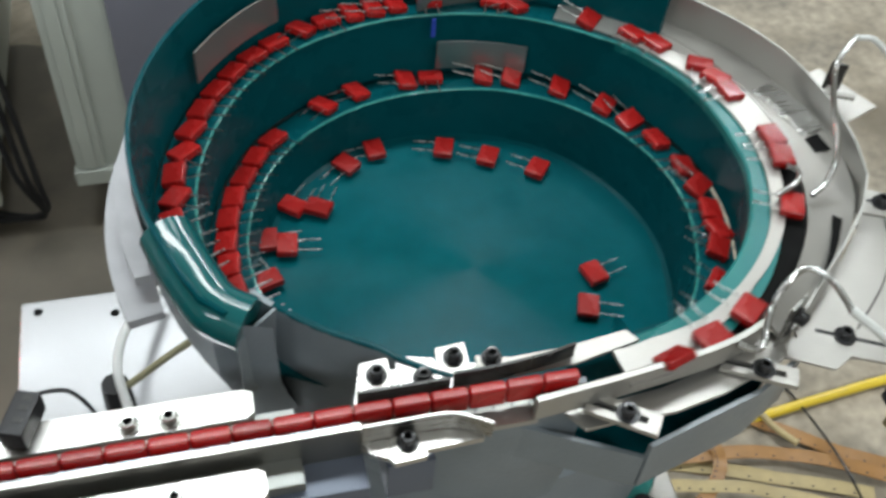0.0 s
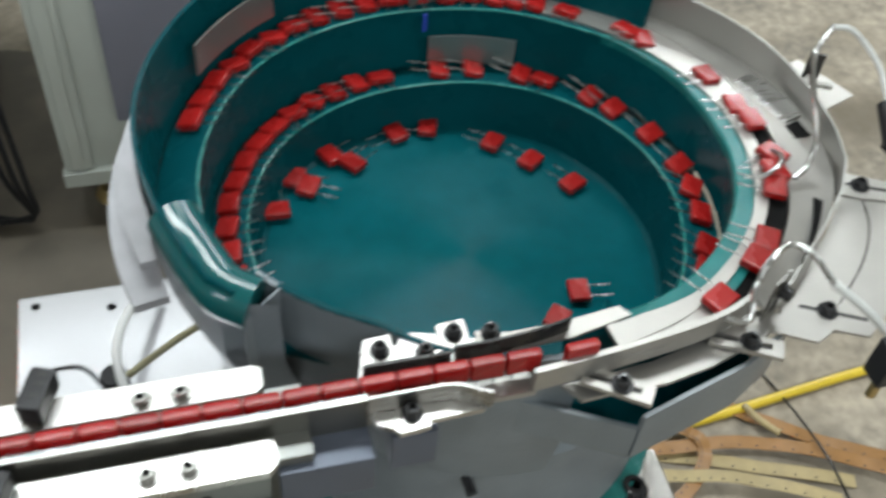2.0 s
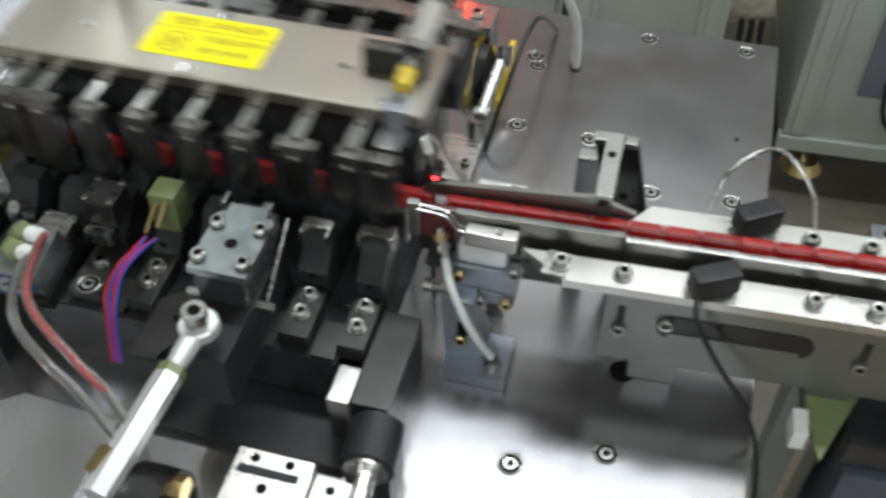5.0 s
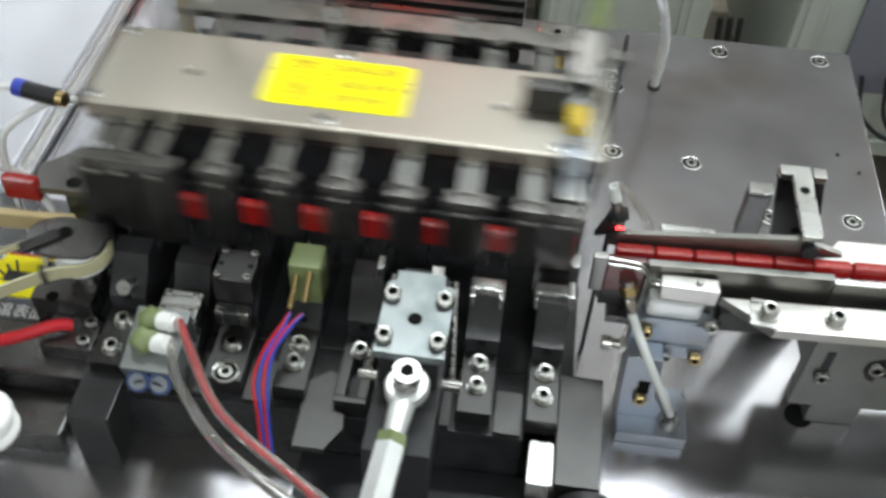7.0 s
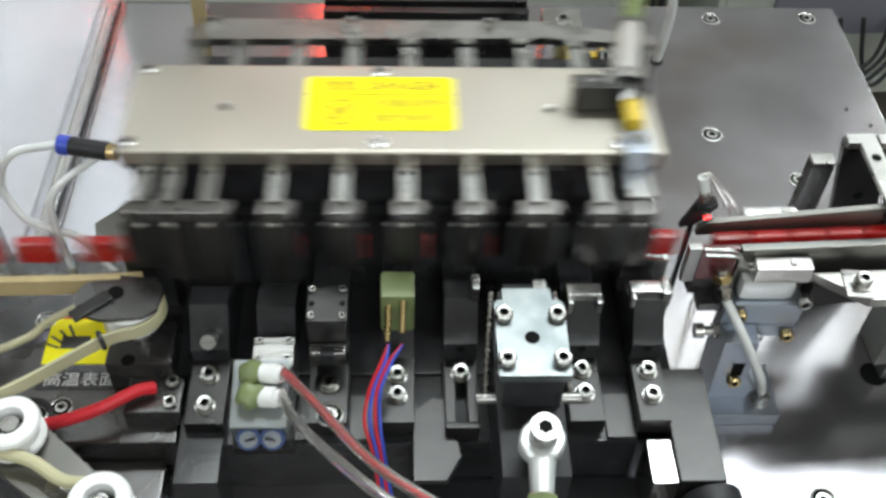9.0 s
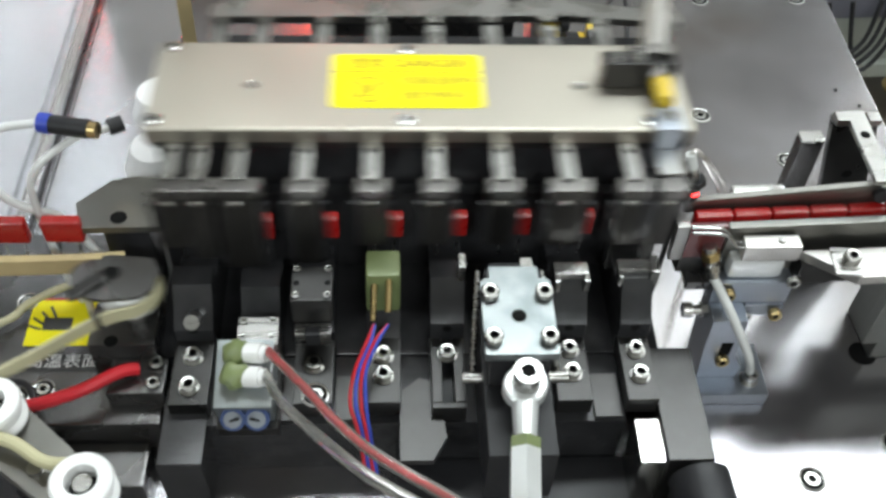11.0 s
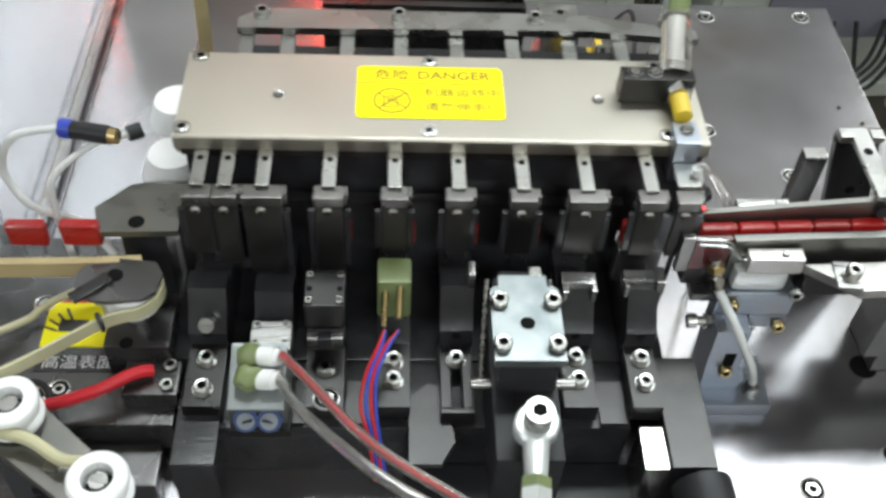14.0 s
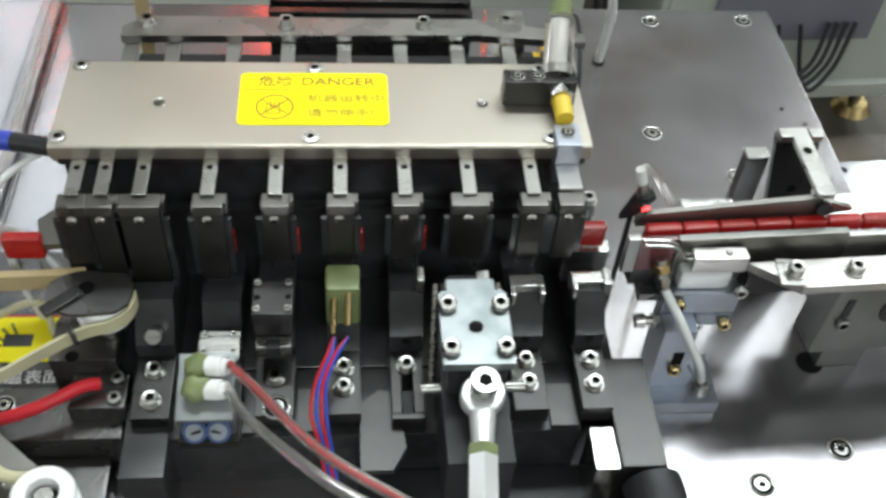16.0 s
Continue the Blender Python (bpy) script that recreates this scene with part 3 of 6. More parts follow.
# slide block with its zinc top and the push rod
slide = mthing("cutter_slide", "dark cutter slide with a zinc plated top plate and four screws", "cutter slide")
bx("slide_body", slide, BLACK, -0.1605, -0.1335, -0.0880, -0.0120, 0.8365, 0.8700, 0.0008)
bx("slide_window", slide, MID, -0.1530, -0.1385, -0.0665, -0.0580, 0.8701, 0.8705, 0)
bx("slide_riser", slide, DARK, -0.1590, -0.1350, -0.0565, -0.0120, 0.8702, 0.8885, 0.0006)
bm = bmesh.new()
prism(bm, [(-0.1612, -0.0572), (-0.1328, -0.0572), (-0.1328, -0.0218), (-0.1345, -0.0200), (-0.1375, -0.0200), (-0.1375, -0.0140), (-0.1575, -0.0140),
           (-0.1575, -0.0200), (-0.1595, -0.0200), (-0.1612, -0.0218)], 0.8887, 0.8930)
top = part("top_plate", bm, ZINC, slide)
for x, y in ((-0.1578, -0.0288), (-0.1362, -0.0288), (-0.1578, -0.0505), (-0.1362, -0.0505)):
    screw(pose(x, y, 0.8930), top, 0.0037, 0.0038, 0.0)
hole(pose(-0.1470, -0.0390, 0.8931), top, 0.0030)
bx("blade", slide, BRIGHT, -0.1440, -0.1385, -0.0145, -0.0070, 0.8850, 0.8905, 0.0005)
bx("blade_seat", slide, DARK, -0.1560, -0.1390, -0.0138, -0.0060, 0.8740, 0.8860, 0.0005)
for x in (-0.1645, -0.1295):
    rod("guide_pin", slide, STEEL, (x, -0.0500, 0.866), (x + 0.004 * (1 if x < -0.15 else -1), -0.0060, 0.8800), 0.0012)
    rod("pivot", slide, STEEL, (x - 0.004, -0.0500, 0.866), (x + 0.004, -0.0500, 0.866), 0.0024)

link = mthing("push_rod", "bright steel rod end on a hexagon push rod", "push rod")
LINK = Vector((-0.1460, -0.0655, 0.8830))
TIP = Vector((-0.1530, -0.1500, 0.8780))
bm = bmesh.new()
d = (TIP - LINK).normalized()
side = Vector((1, 0, 0))
nrm = side.cross(d).normalized()
turn = Matrix((side, d, nrm)).transposed().to_4x4()
for r0, r1, h in ((0.0046, 0.0088, 0.0036),):
    tmp = [(r0, -h), (r1 - 0.001, -h), (r1, -h + 0.001), (r1, h - 0.001), (r1 - 0.001, h), (r0, h), (r0, -h)]
    lathe(bm, tmp, 28)
bmesh.ops.transform(bm, matrix=Matrix.Translation(LINK) @ turn, verts=bm.verts)
eye_ring = part("eye", bm, PLATED, link)
nrm = -nrm
rod("neck", eye_ring, PLATED, LINK + d * 0.0080, LINK + d * 0.0240, 0.0052, 0.0042)
rod("lock_nut", link, GREENISH, LINK + d * 0.0225, LINK + d * 0.0270, 0.0062, seg=6, label="greenish plated lock nut")
rod("hexagon_bar", link, PLATED, LINK + d * 0.0270, TIP, 0.0062, seg=6)
rod("bolt_shank", link, STEEL, LINK + nrm * -0.008, LINK + nrm * 0.0050, 0.0044)
rod("bolt_head", link, STEEL, LINK + nrm * 0.0042, LINK + nrm * 0.0125, 0.0056, seg=24)
rod("bolt_socket", link, HOLE_SHADE, LINK + nrm * 0.0125, LINK + nrm * 0.0127, 0.0030, seg=6)

# valve with two clear hoses
valve = mthing("air_valve", "white and pale green miniature air valve with clear hoses", "air valve")
VM = pose(-0.2560, -0.0470, 0.858, 14, 0, 0)


def vpart(name, material, x0, x1, y0, y1, z0, z1, bevel=0.0008, label=""):
    bm = bmesh.new()
    box(bm, x0, x1, y0, y1, z0, z1, bevel, VM)
    return part(name, bm, material, valve, label)


vpart("valve_body", ZINC, -0.0115, 0.0115, -0.0130, 0.0160, -0.008, 0.0100)
vpart("bracket", MID, -0.0125, 0.0125, -0.0160, 0.0170, -0.0180, -0.0085)
bm = bmesh.new()
for px, py, pz, r in ((-0.0035, 0.0095, 0.0135, 0.0052), (-0.0035, -0.0010, 0.0135, 0.0056)):
    bmesh.ops.create_icosphere(bm, subdivisions=3, radius=r, matrix=VM @ pose(px, py, pz))
for v in bm.verts:
    v.co += Vector((0.0022, 0.0020, 0.0022)) * noise.noise(v.co * 190)
part("sealant_cap", bm, GREENISH, valve, "pale green sealed caps")
for py in (0.0090, -0.0010):
    bm = bmesh.new()
    cyl(bm, VM @ Vector((0.001, py, 0.0130)), VM @ Vector((0.0075, py - 0.001, 0.0150)), 0.0042)
    cyl(bm, VM @ Vector((0.0075, py - 0.001, 0.0150)), VM @ Vector((0.0095, py - 0.0015, 0.0156)), 0.0034)
    part("push_fitting", bm, WHITE, valve)
bm = bmesh.new()
cyl(bm, VM @ Vector((-0.004, -0.0135, 0.002)), VM @ Vector((-0.004, -0.0160, 0.005)), 0.0050)
cyl(bm, VM @ Vector((0.0055, -0.0135, 0.002)), VM @ Vector((0.0055, -0.0160, 0.005)), 0.0050)
part("dial", bm, DIAL_BLUE, valve, "slate blue manual override dial")
bm = bmesh.new()
cyl(bm, VM @ Vector((-0.004, -0.0160, 0.005)), VM @ Vector((-0.004, -0.0165, 0.0056)), 0.0036)
cyl(bm, VM @ Vector((0.0055, -0.0160, 0.005)), VM @ Vector((0.0055, -0.0165, 0.0056)), 0.0036)
part("dial_face", bm, BLUED, valve)
bm = bmesh.new()
cyl(bm, VM @ Vector((-0.0065, -0.0166, 0.0040)), VM @ Vector((-0.0015, -0.0166, 0.0072)), 0.0006)
cyl(bm, VM @ Vector((0.0030, -0.0166, 0.0072)), VM @ Vector((0.0080, -0.0166, 0.0040)), 0.0006)
part("dial_slot", bm, DARK, valve)
pipe("clear_hose", valve, CLEAR, [(-0.2475, -0.0400, 0.8735), (-0.2330, -0.0650, 0.8900), (-0.2073, -0.1042, 0.9090), (-0.1760, -0.1244, 0.9060), (-0.1621, -0.1298, 0.8972), (-0.1500, -0.1360, 0.8640), (-0.1500, -0.1420, 0.8070)], 0.0021, seg=12)
pipe("clear_hose", valve, CLEAR, [(-0.2475, -0.0500, 0.8720), (-0.2360, -0.0760, 0.8880), (-0.2080, -0.1140, 0.9100), (-0.1840, -0.1310, 0.9120), (-0.1680, -0.1370, 0.9030), (-0.1560, -0.1400, 0.8700), (-0.1560, -0.1460, 0.8070)], 0.0021, seg=12)
pipe("air_line", valve, RED_WIRE, [(-0.2475, -0.0400, 0.8735), (-0.2330, -0.0650, 0.8900), (-0.2073, -0.1042, 0.9090), (-0.1760, -0.1244, 0.9060), (-0.1621, -0.1298, 0.8972)], 0.0008)

pale_front = mthing("pale_front_plate", "pale brushed steel plate in front of the die bed", "plate")
bm = bmesh.new()
prism(bm, [(-0.3000, -0.2390), (-0.2020, -0.2390), (-0.1985, -0.0930), (-0.2520, -0.0900), (-0.3000, -0.1250)], 0.8002, 0.8060)
part("plate", bm, BASE, pale_front)

bearing = mthing("bearing_block", "bright bearing block with a black slot beside a chrome shaft", "bearing block")
bx("block", bearing, ALU, -0.1200, -0.0850, -0.1500, -0.1110, 0.8062, 0.8450, 0.001)
# black strip laid on top, painting the dark inside of a slot
bx("slot", bearing, BLACK, -0.1170, -0.0890, -0.1235, -0.1195, 0.8451, 0.8454, 0)
for x in (-0.1110, -0.0950):
    hole(pose(x, -0.1155, 0.8451), bearing, 0.0022)
hole(pose(-0.1030, -0.1290, 0.8451), bearing, 0.0025)
bx("end_block", bearing, STEEL, -0.0845, -0.0680, -0.1500, -0.1130, 0.8062, 0.8380, 0.001)
hole(pose(-0.0760, -0.1190, 0.8381), bearing, 0.0022)
shaft = mthing("drive_shaft", "chromed shaft in a black collar", "shaft")
rod("chrome_rod", shaft, BRIGHT, (-0.0600, -0.1700, 0.8280), (-0.0670, -0.0960, 0.8280), 0.0055, seg=28)
rod("black_collar", shaft, BLACK, (-0.0665, -0.0990, 0.8280), (-0.0680, -0.0760, 0.8280), 0.0130, seg=32)
rod("washer", shaft, BRIGHT, (-0.0664, -0.1010, 0.8280), (-0.0665, -0.0992, 0.8280), 0.0105, seg=28)
bx("shaft_block", shaft, BLACK, -0.0780, -0.0560, -0.0990, -0.0760, 0.8002, 0.8200, 0.001)
ball = mthing("rod_ball_joint", "brass ball joint with a dark crank disc", "ball joint")
rod("joint", ball, BRASS, (-0.1570, -0.1560, 0.8760), (-0.1545, -0.1450, 0.8780), 0.0066, seg=12)
rod("crank_disc", ball, MID, (-0.1480, -0.1600, 0.8500), (-0.1300, -0.1600, 0.8500), 0.0260, seg=36)
rod("crank_bolt", ball, BRASS, (-0.1300, -0.1480, 0.8660), (-0.1250, -0.1480, 0.8660), 0.0060, seg=6)
rod("crank_shaft", ball, DARK, (-0.1300, -0.1600, 0.8500), (-0.1210, -0.1600, 0.8250), 0.0080)

# contact wires
wires = mthing("contact_wires", "twisted red and blue lead wires from the contact block", "wires")
for k, (mtl, off) in enumerate(((RED_WIRE, -0.0016), (BLUE_WIRE, 0.0), (RED_WIRE, 0.0016), (BLUE_WIRE, 0.0030))):
    x0 = -0.2042 if k < 2 else -0.1983
    pipe("wire", wires, mtl, [(x0, -0.0225, 0.8655), (-0.2055 + off, -0.0300, 0.8640), (-0.2105 + off, -0.0420, 0.8600), (-0.2118 + off * 1.4, -0.0530, 0.8530), (-0.2090 + off, -0.0620, 0.8440), (-0.2060 + off, -0.0720, 0.8250)], 0.00075)

# ---- sensor arm right of the die bed ----
arm = mthing("lead_sensor_arm", "blue-grey zinc plated lever stand with a clear air hose", "lever stand")
bx("base", arm, BLUED, -0.0520, -0.0190, -0.0235, 0.0060, 0.8002, 0.8085, 0.0006)
bm = bmesh.new()
prism(bm, [(-0.0520, 0.8087), (-0.0340, 0.8087), (-0.0320, 0.8160), (-0.0375, 0.8260), (-0.0385, 0.8530), (-0.0540, 0.8530), (-0.0535, 0.8330)], -0.0060, 0.0135,
      Matrix(((1, 0, 0, 0), (0, 0, -1, 0), (0, 1, 0, 0), (0, 0, 0, 1))))
upright = part("upright", bm, BLUED, arm)
bx("adjusting_slot", upright, HOLE_SHADE, -0.0462, -0.0408, -0.0137, -0.0134, 0.8270, 0.8370, 0)
bx("cross_block", arm, BLUED, -0.0545, -0.0192, -0.0030, 0.0060, 0.8532, 0.8670, 0.0008)
bx("lower_cheek", arm, BLUED, -0.0375, -0.0200, -0.0040, 0.0040, 0.8450, 0.8530, 0.0006)
bx("side_tab", arm, SOOT, -0.0660, -0.0547, 0.0000, 0.0100, 0.8590, 0.8640, 0.0006)
bx("lever_body", arm, PLATED, -0.0500, -0.0250, -0.0010, 0.0075, 0.8672, 0.8800, 0.0035)
bx("lever_top", arm, ALU, -0.0462, -0.0215, -0.0015, 0.0058, 0.8805, 0.8898, 0.0008)
rod("lever_pin", arm, STEEL, (-0.0300, 0.0020, 0.8896), (-0.0300, 0.0020, 0.8912), 0.0016)
screw(pose(-0.0270, -0.0150, 0.8085), arm, 0.0037, 0.0062, 0.0046)
screw(facing(-0.0210, -0.0030, 0.8700), arm, 0.0032, 0.0030, 0.0)
screw(facing(-0.0236, -0.0042, 0.8490), arm, 0.0030, 0.0040, 0.0, BRASS)
screw(facing(-0.0365, -0.0042, 0.8470), arm, 0.0026, 0.0030, 0.0)
screw(facing(-0.0480, -0.0032, 0.8620), arm, 0.0030, 0.0040, 0.0, BRASS)
screw(facing(-0.0440, -0.0137, 0.8255), arm, 0.0032, 0.0036, 0.0, BRASS)
rod("stop_screw", arm, STEEL, (-0.0640, -0.0035, 0.849), (-0.0520, -0.0035, 0.849), 0.0022)
rod("stop_nut", arm, BRIGHT, (-0.0655, -0.0035, 0.849), (-0.0615, -0.0035, 0.849), 0.0036, seg=12)
rod("stop_nut", arm, BRIGHT, (-0.0575, -0.0035, 0.849), (-0.0545, -0.0035, 0.849), 0.0036, seg=6)
for y in (0.0040, 0.0008):
    pipe("prong", arm, WIRE, [(-0.0450, y, 0.8870), (-0.0500, y, 0.8880), (-0.0560, y + 0.0005, 0.8945), (-0.0700, y + 0.0005, 0.8960)], 0.0007, n=6, seg=8)
bx("nozzle_block", arm, MID, -0.0660, -0.0560, 0.0102, 0.0150, 0.8590, 0.8660, 0.0005)
rod("fitting", arm, BRIGHT, (-0.0600, 0.0035, 0.8850), (-0.0560, -0.0010, 0.8700), 0.0030, seg=12)
rod("fitting_nut", arm, BRASS, (-0.0592, 0.0026, 0.8820), (-0.0583, 0.0016, 0.8790), 0.0042, seg=6)
rod("fitting_nut", arm, BRIGHT, (-0.0578, 0.0010, 0.8765), (-0.0570, 0.0001, 0.8735), 0.0040, seg=6)
pipe("air_hose", arm, MILKY, [(-0.0560, -0.0010, 0.8700), (-0.0500, -0.0125, 0.8630), (-0.0420, -0.0185, 0.8490), (-0.0345, -0.0195, 0.8340), (-0.0280, -0.0150, 0.8160)], 0.0021, seg=12)

# hold-down finger over the track end, on its own bracket
finger = mthing("hold_down_finger", "steel hold-down finger on an angle bracket", "hold-down finger")
bm = bmesh.new()
prism(bm, [(-0.0700, 0.8930), (0.0050, 0.8935), (0.0310, 0.8968), (0.0310, 0.8982), (0.0120, 0.9055), (-0.0660, 0.9003), (-0.0700, 0.8965)], 0.0, 0.0028,
      MACHINE.inverted() @ Matrix.Translation((0, 0.0221, 0)) @ Matrix(((1, 0, 0, 0), (0, 0, -1, 0), (0, 1, 0, 0), (0, 0, 0, 1))))
bar = part("finger_bar", bm, RAIL, finger)
rod("bar_screw", bar, BLACK, (0.0150, 0.0202, 0.9005), (0.0150, 0.0175, 0.9005), 0.0036)
bm = bmesh.new()
box(bm, -0.0042, 0.0042, 0.0, 0.0440, 0, 0.0030, 0.0005, pose(0.0140, 0.0190, 0.9060, 1, 0, 1))
part("finger_arm", bm, STRIP, finger)
hole(pose(0.0133, 0.0470, 0.9096), finger, 0.0022)
bm = bmesh.new()
prism(bm, [(0.0037, 0.9060), (0.0247, 0.9060), (0.0340, 0.8640), (0.0450, 0.8002), (0.0220, 0.8002), (0.0110, 0.8670)], -0.0640, -0.0600,
      Matrix(((1, 0, 0, 0), (0, 0, -1, 0), (0, 1, 0, 0), (0, 0, 0, 1))))
part("bracket_plate", bm, MID, finger)
for x in (0.0066, 0.0212):
    bx("bracket_ear", finger, STRIP, x - 0.0030, x + 0.0030, 0.0560, 0.0625, 0.9062, 0.9100, 0.0006)
hole(facing(0.0217, 0.0599, 0.8720), finger, 0.0024)
bx("foot_block", finger, SOOT, -0.0040, 0.0070, 0.0645, 0.0720, 0.8002, 0.8870, 0.0008)
bx("foot_cap", finger, STRIP, -0.0040, 0.0070, 0.0645, 0.0720, 0.8872, 0.8890, 0.0004)
sensor = mthing("fibre_sensor", "fibre optic sensor tip with a red spot", "sensor")
rod("barrel", sensor, STEEL, (-0.0668, 0.0218, 0.9000), (-0.0700, 0.0232, 0.9130), 0.0024)
rod("lock_nut", sensor, BLACK, (-0.0670, 0.0222, 0.9040), (-0.0676, 0.0225, 0.9068), 0.0046, seg=6)
rod("tip", sensor, MILKY, (-0.0700, 0.0232, 0.9130), (-0.0722, 0.0240, 0.9200), 0.0026, 0.0022)
bm = bmesh.new()
prism(bm, [(-0.0760, 0.8900), (-0.0690, 0.8925), (-0.0640, 0.8985), (-0.0640, 0.9060), (-0.0705, 0.9060)], -0.0258, -0.0226,
      Matrix(((1, 0, 0, 0), (0, 0, -1, 0), (0, 1, 0, 0), (0, 0, 0, 1))))
part("holder", bm, BLACK, sensor)
bx("holder_leg", sensor, BLACK, -0.0705, -0.0685, 0.0262, 0.0285, 0.8002, 0.8950, 0.0004)
bm = bmesh.new()
bmesh.ops.create_icosphere(bm, subdivisions=2, radius=0.0016, matrix=pose(-0.0664, 0.0202, 0.8995))
part("red_spot", bm, LED_SPOT, sensor)
for k in (0.0, 0.0026):
    pipe("fibre", sensor, CLEAR, [(-0.0722, 0.0240, 0.9195), (-0.0700 + k, 0.0245, 0.9215 - k), (-0.0660 + k, 0.0250, 0.9170 - k), (-0.0600 + k, 0.0252, 0.9070), (-0.0540 + k, 0.0250, 0.8960), (-0.0500, 0.0300, 0.8700), (-0.0460 + k, 0.0500, 0.8010)], 0.0009)
guide = mthing("white_stop_block", "small bright stop block with a round pin behind the track", "stop block")
bx("block", guide, BRIGHT, -0.0470, -0.0230, 0.0252, 0.0315, 0.8880, 0.8945, 0.0008)
bx("block_leg", guide, STEEL, -0.0400, -0.0300, 0.0255, 0.0310, 0.8002, 0.8878, 0.0005)
rod("pin", guide, STRIP, (-0.0285, 0.0270, 0.8944), (-0.0285, 0.0270, 0.8962), 0.0020)
pillar = mthing("post_screw", "small steel post with a socket screw", "post")
rod("post", pillar, STEEL, (-0.081, 0.0560, 0.8002), (-0.081, 0.0560, 0.868), 0.0040)
screw(pose(-0.081, 0.0560, 0.868), pillar, 0.0037, 0.0038, 0.0044)

# ---- output side ----
hot = mthing("heater_plate", "zinc heater plate with yellow and black warning labels", "heater plate")
bx("plate", hot, SOOT, -0.4500, -0.2960, -0.0480, 0.0600, 0.8102, 0.8300, 0.001)
bx("plate_step", hot, SOOT, -0.3180, -0.2940, -0.0390, -0.0212, 0.8302, 0.8400, 0.0008)
bx("lower_block", hot, SOOT, -0.3560, -0.3020, -0.0700, -0.0485, 0.8002, 0.8160, 0.001)
bx("left_leg", hot, DARK, -0.4480, -0.4300, -0.0400, 0.0500, 0.8002, 0.8100)
for x, y in ((-0.3650, 0.0180), (-0.3480, -0.0300), (-0.3580, -0.0340)):
    sunk_screw(pose(x, y, 0.8302), hot, 0.0046)
for y in (-0.024, -0.0345):
    screw(pose(-0.2985, y, 0.8402), hot, 0.0030, 0.0022, 0.0)
yl = bx("yellow_label", hot, YELLOW, -0.3620, -0.3330, -0.0070, 0.0195, 0.8301, 0.8304, 0, "yellow heat warning label")
bm = bmesh.new()
box(bm, -0.3555, -0.3425, 0.0015, 0.0085, 0.8304, 0.83045)
for k in range(4):
    box(bm, -0.0006, 0.0006, 0, 0.008, 0.8304, 0.83045, 0, pose(-0.3560 + 0.0020 * k, 0.0020 + 0.002 * k, 0, 0, 0, 70 - 14 * k))
part("heat_sign", bm, INK_BLACK, yl)
bx("label_edge", yl, RED_WIRE, -0.3600, -0.3330, 0.0185, 0.0197, 0.8304, 0.83045, 0)
bl = bx("black_label", hot, INK_BLACK, -0.3615, -0.3235, -0.0205, -0.0120, 0.8301, 0.8304, 0, "black label with white characters")
lettering("高温表面", 0.0078, pose(-0.3590, -0.0160, 0.8305), bl, WHITE, stretch=1.05)
seat = mthing("idler_block", "dull grey steel block under the belt idler", "steel block")
bx("block", seat, SOOT, -0.3270, -0.2985, -0.0210, 0.0020, 0.8304, 0.8500, 0.0010)
hole(pose(-0.3170, -0.0190, 0.8501), seat, 0.0030)
gate = mthing("output_guide", "grey steel idler plate over a cream belt pulley", "belt idler")
bm = bmesh.new()
prism(bm, [(-0.3195 + 0.0165 * math.cos(radians(a)), -0.0065 + 0.0120 * math.sin(radians(a))) for a in range(90, 271, 15)]
      + [(-0.3060, -0.0170), (-0.3010, -0.0130), (-0.2993, -0.0030), (-0.3030, 0.0035)], 0.8765, 0.8785)
part("cover_plate", bm, SOOT, gate)
hole(pose(-0.3192, -0.0043, 0.8786), gate, 0.0036)
bm = bmesh.new()
box(bm, -0.0180, 0.0, -0.0030, 0.0030, 0.8787, 0.8805, 0.0004, pose(-0.3210, -0.0060, 0, 0, 0, 42))
part("lock_arm", bm, MID, gate)
bm = bmesh.new()
lathe(bm, [(0.0, 0.8640), (0.0115, 0.8640), (0.0120, 0.8660), (0.0105, 0.8680), (0.0105, 0.8735), (0.0120, 0.8750), (0.0115, 0.8762), (0.0, 0.8762)], 32, centre=(-0.3130, -0.0065))
part("pulley", bm, WHITE, gate)
rod("pulley_axle", gate, STEEL, (-0.3130, -0.0065, 0.8502), (-0.3130, -0.0065, 0.8640), 0.0040)


def flat_belt(name, pts, parent, material, tall, thick):
    """A flat belt or tape on edge along a smooth path."""
    line = smooth_path(pts, 8)
    inner, outer = [], []
    for i, p in enumerate(line):
        d = (line[min(i + 1, len(line) - 1)] - line[max(i - 1, 0)]).normalized()
        n = Vector((-d.y, d.x, 0)) * thick / 2
        inner.append((p.x - n.x, p.y - n.y))
        outer.append((p.x + n.x, p.y + n.y))
    bm = bmesh.new()
    ring_plate(bm, inner, outer, [p.z for p in line], [p.z for p in line], tall)
    return part(name, bm, material, parent)


flat_belt("cream_belt", [(-0.4000, -0.0700, 0.8705), (-0.3551, -0.0453, 0.8715), (-0.3232, -0.0235, 0.8735), (-0.3080, -0.0185, 0.8745), (-0.3010, -0.0120, 0.8750), (-0.3005, -0.0020, 0.8750), (-0.3100, 0.0045, 0.8750)], gate, CREAM, 0.0070, 0.0012)
pipe("belt_tie", gate, DARK, [(-0.3215, -0.0262, 0.8690), (-0.3220, -0.0258, 0.8750), (-0.3240, -0.0222, 0.8745), (-0.3235, -0.0210, 0.8690)], 0.0011)
paper = mthing("paper_tape", "tan translucent paper tape running to the idler", "paper tape")
flat_belt("tape", [(-0.4500, 0.0010, 0.8800), (-0.3700, 0.0020, 0.8800), (-0.3300, 0.0040, 0.8790), (-0.3100, 0.0062, 0.8780)], paper, TAPE_PALE, 0.0090, 0.0035)
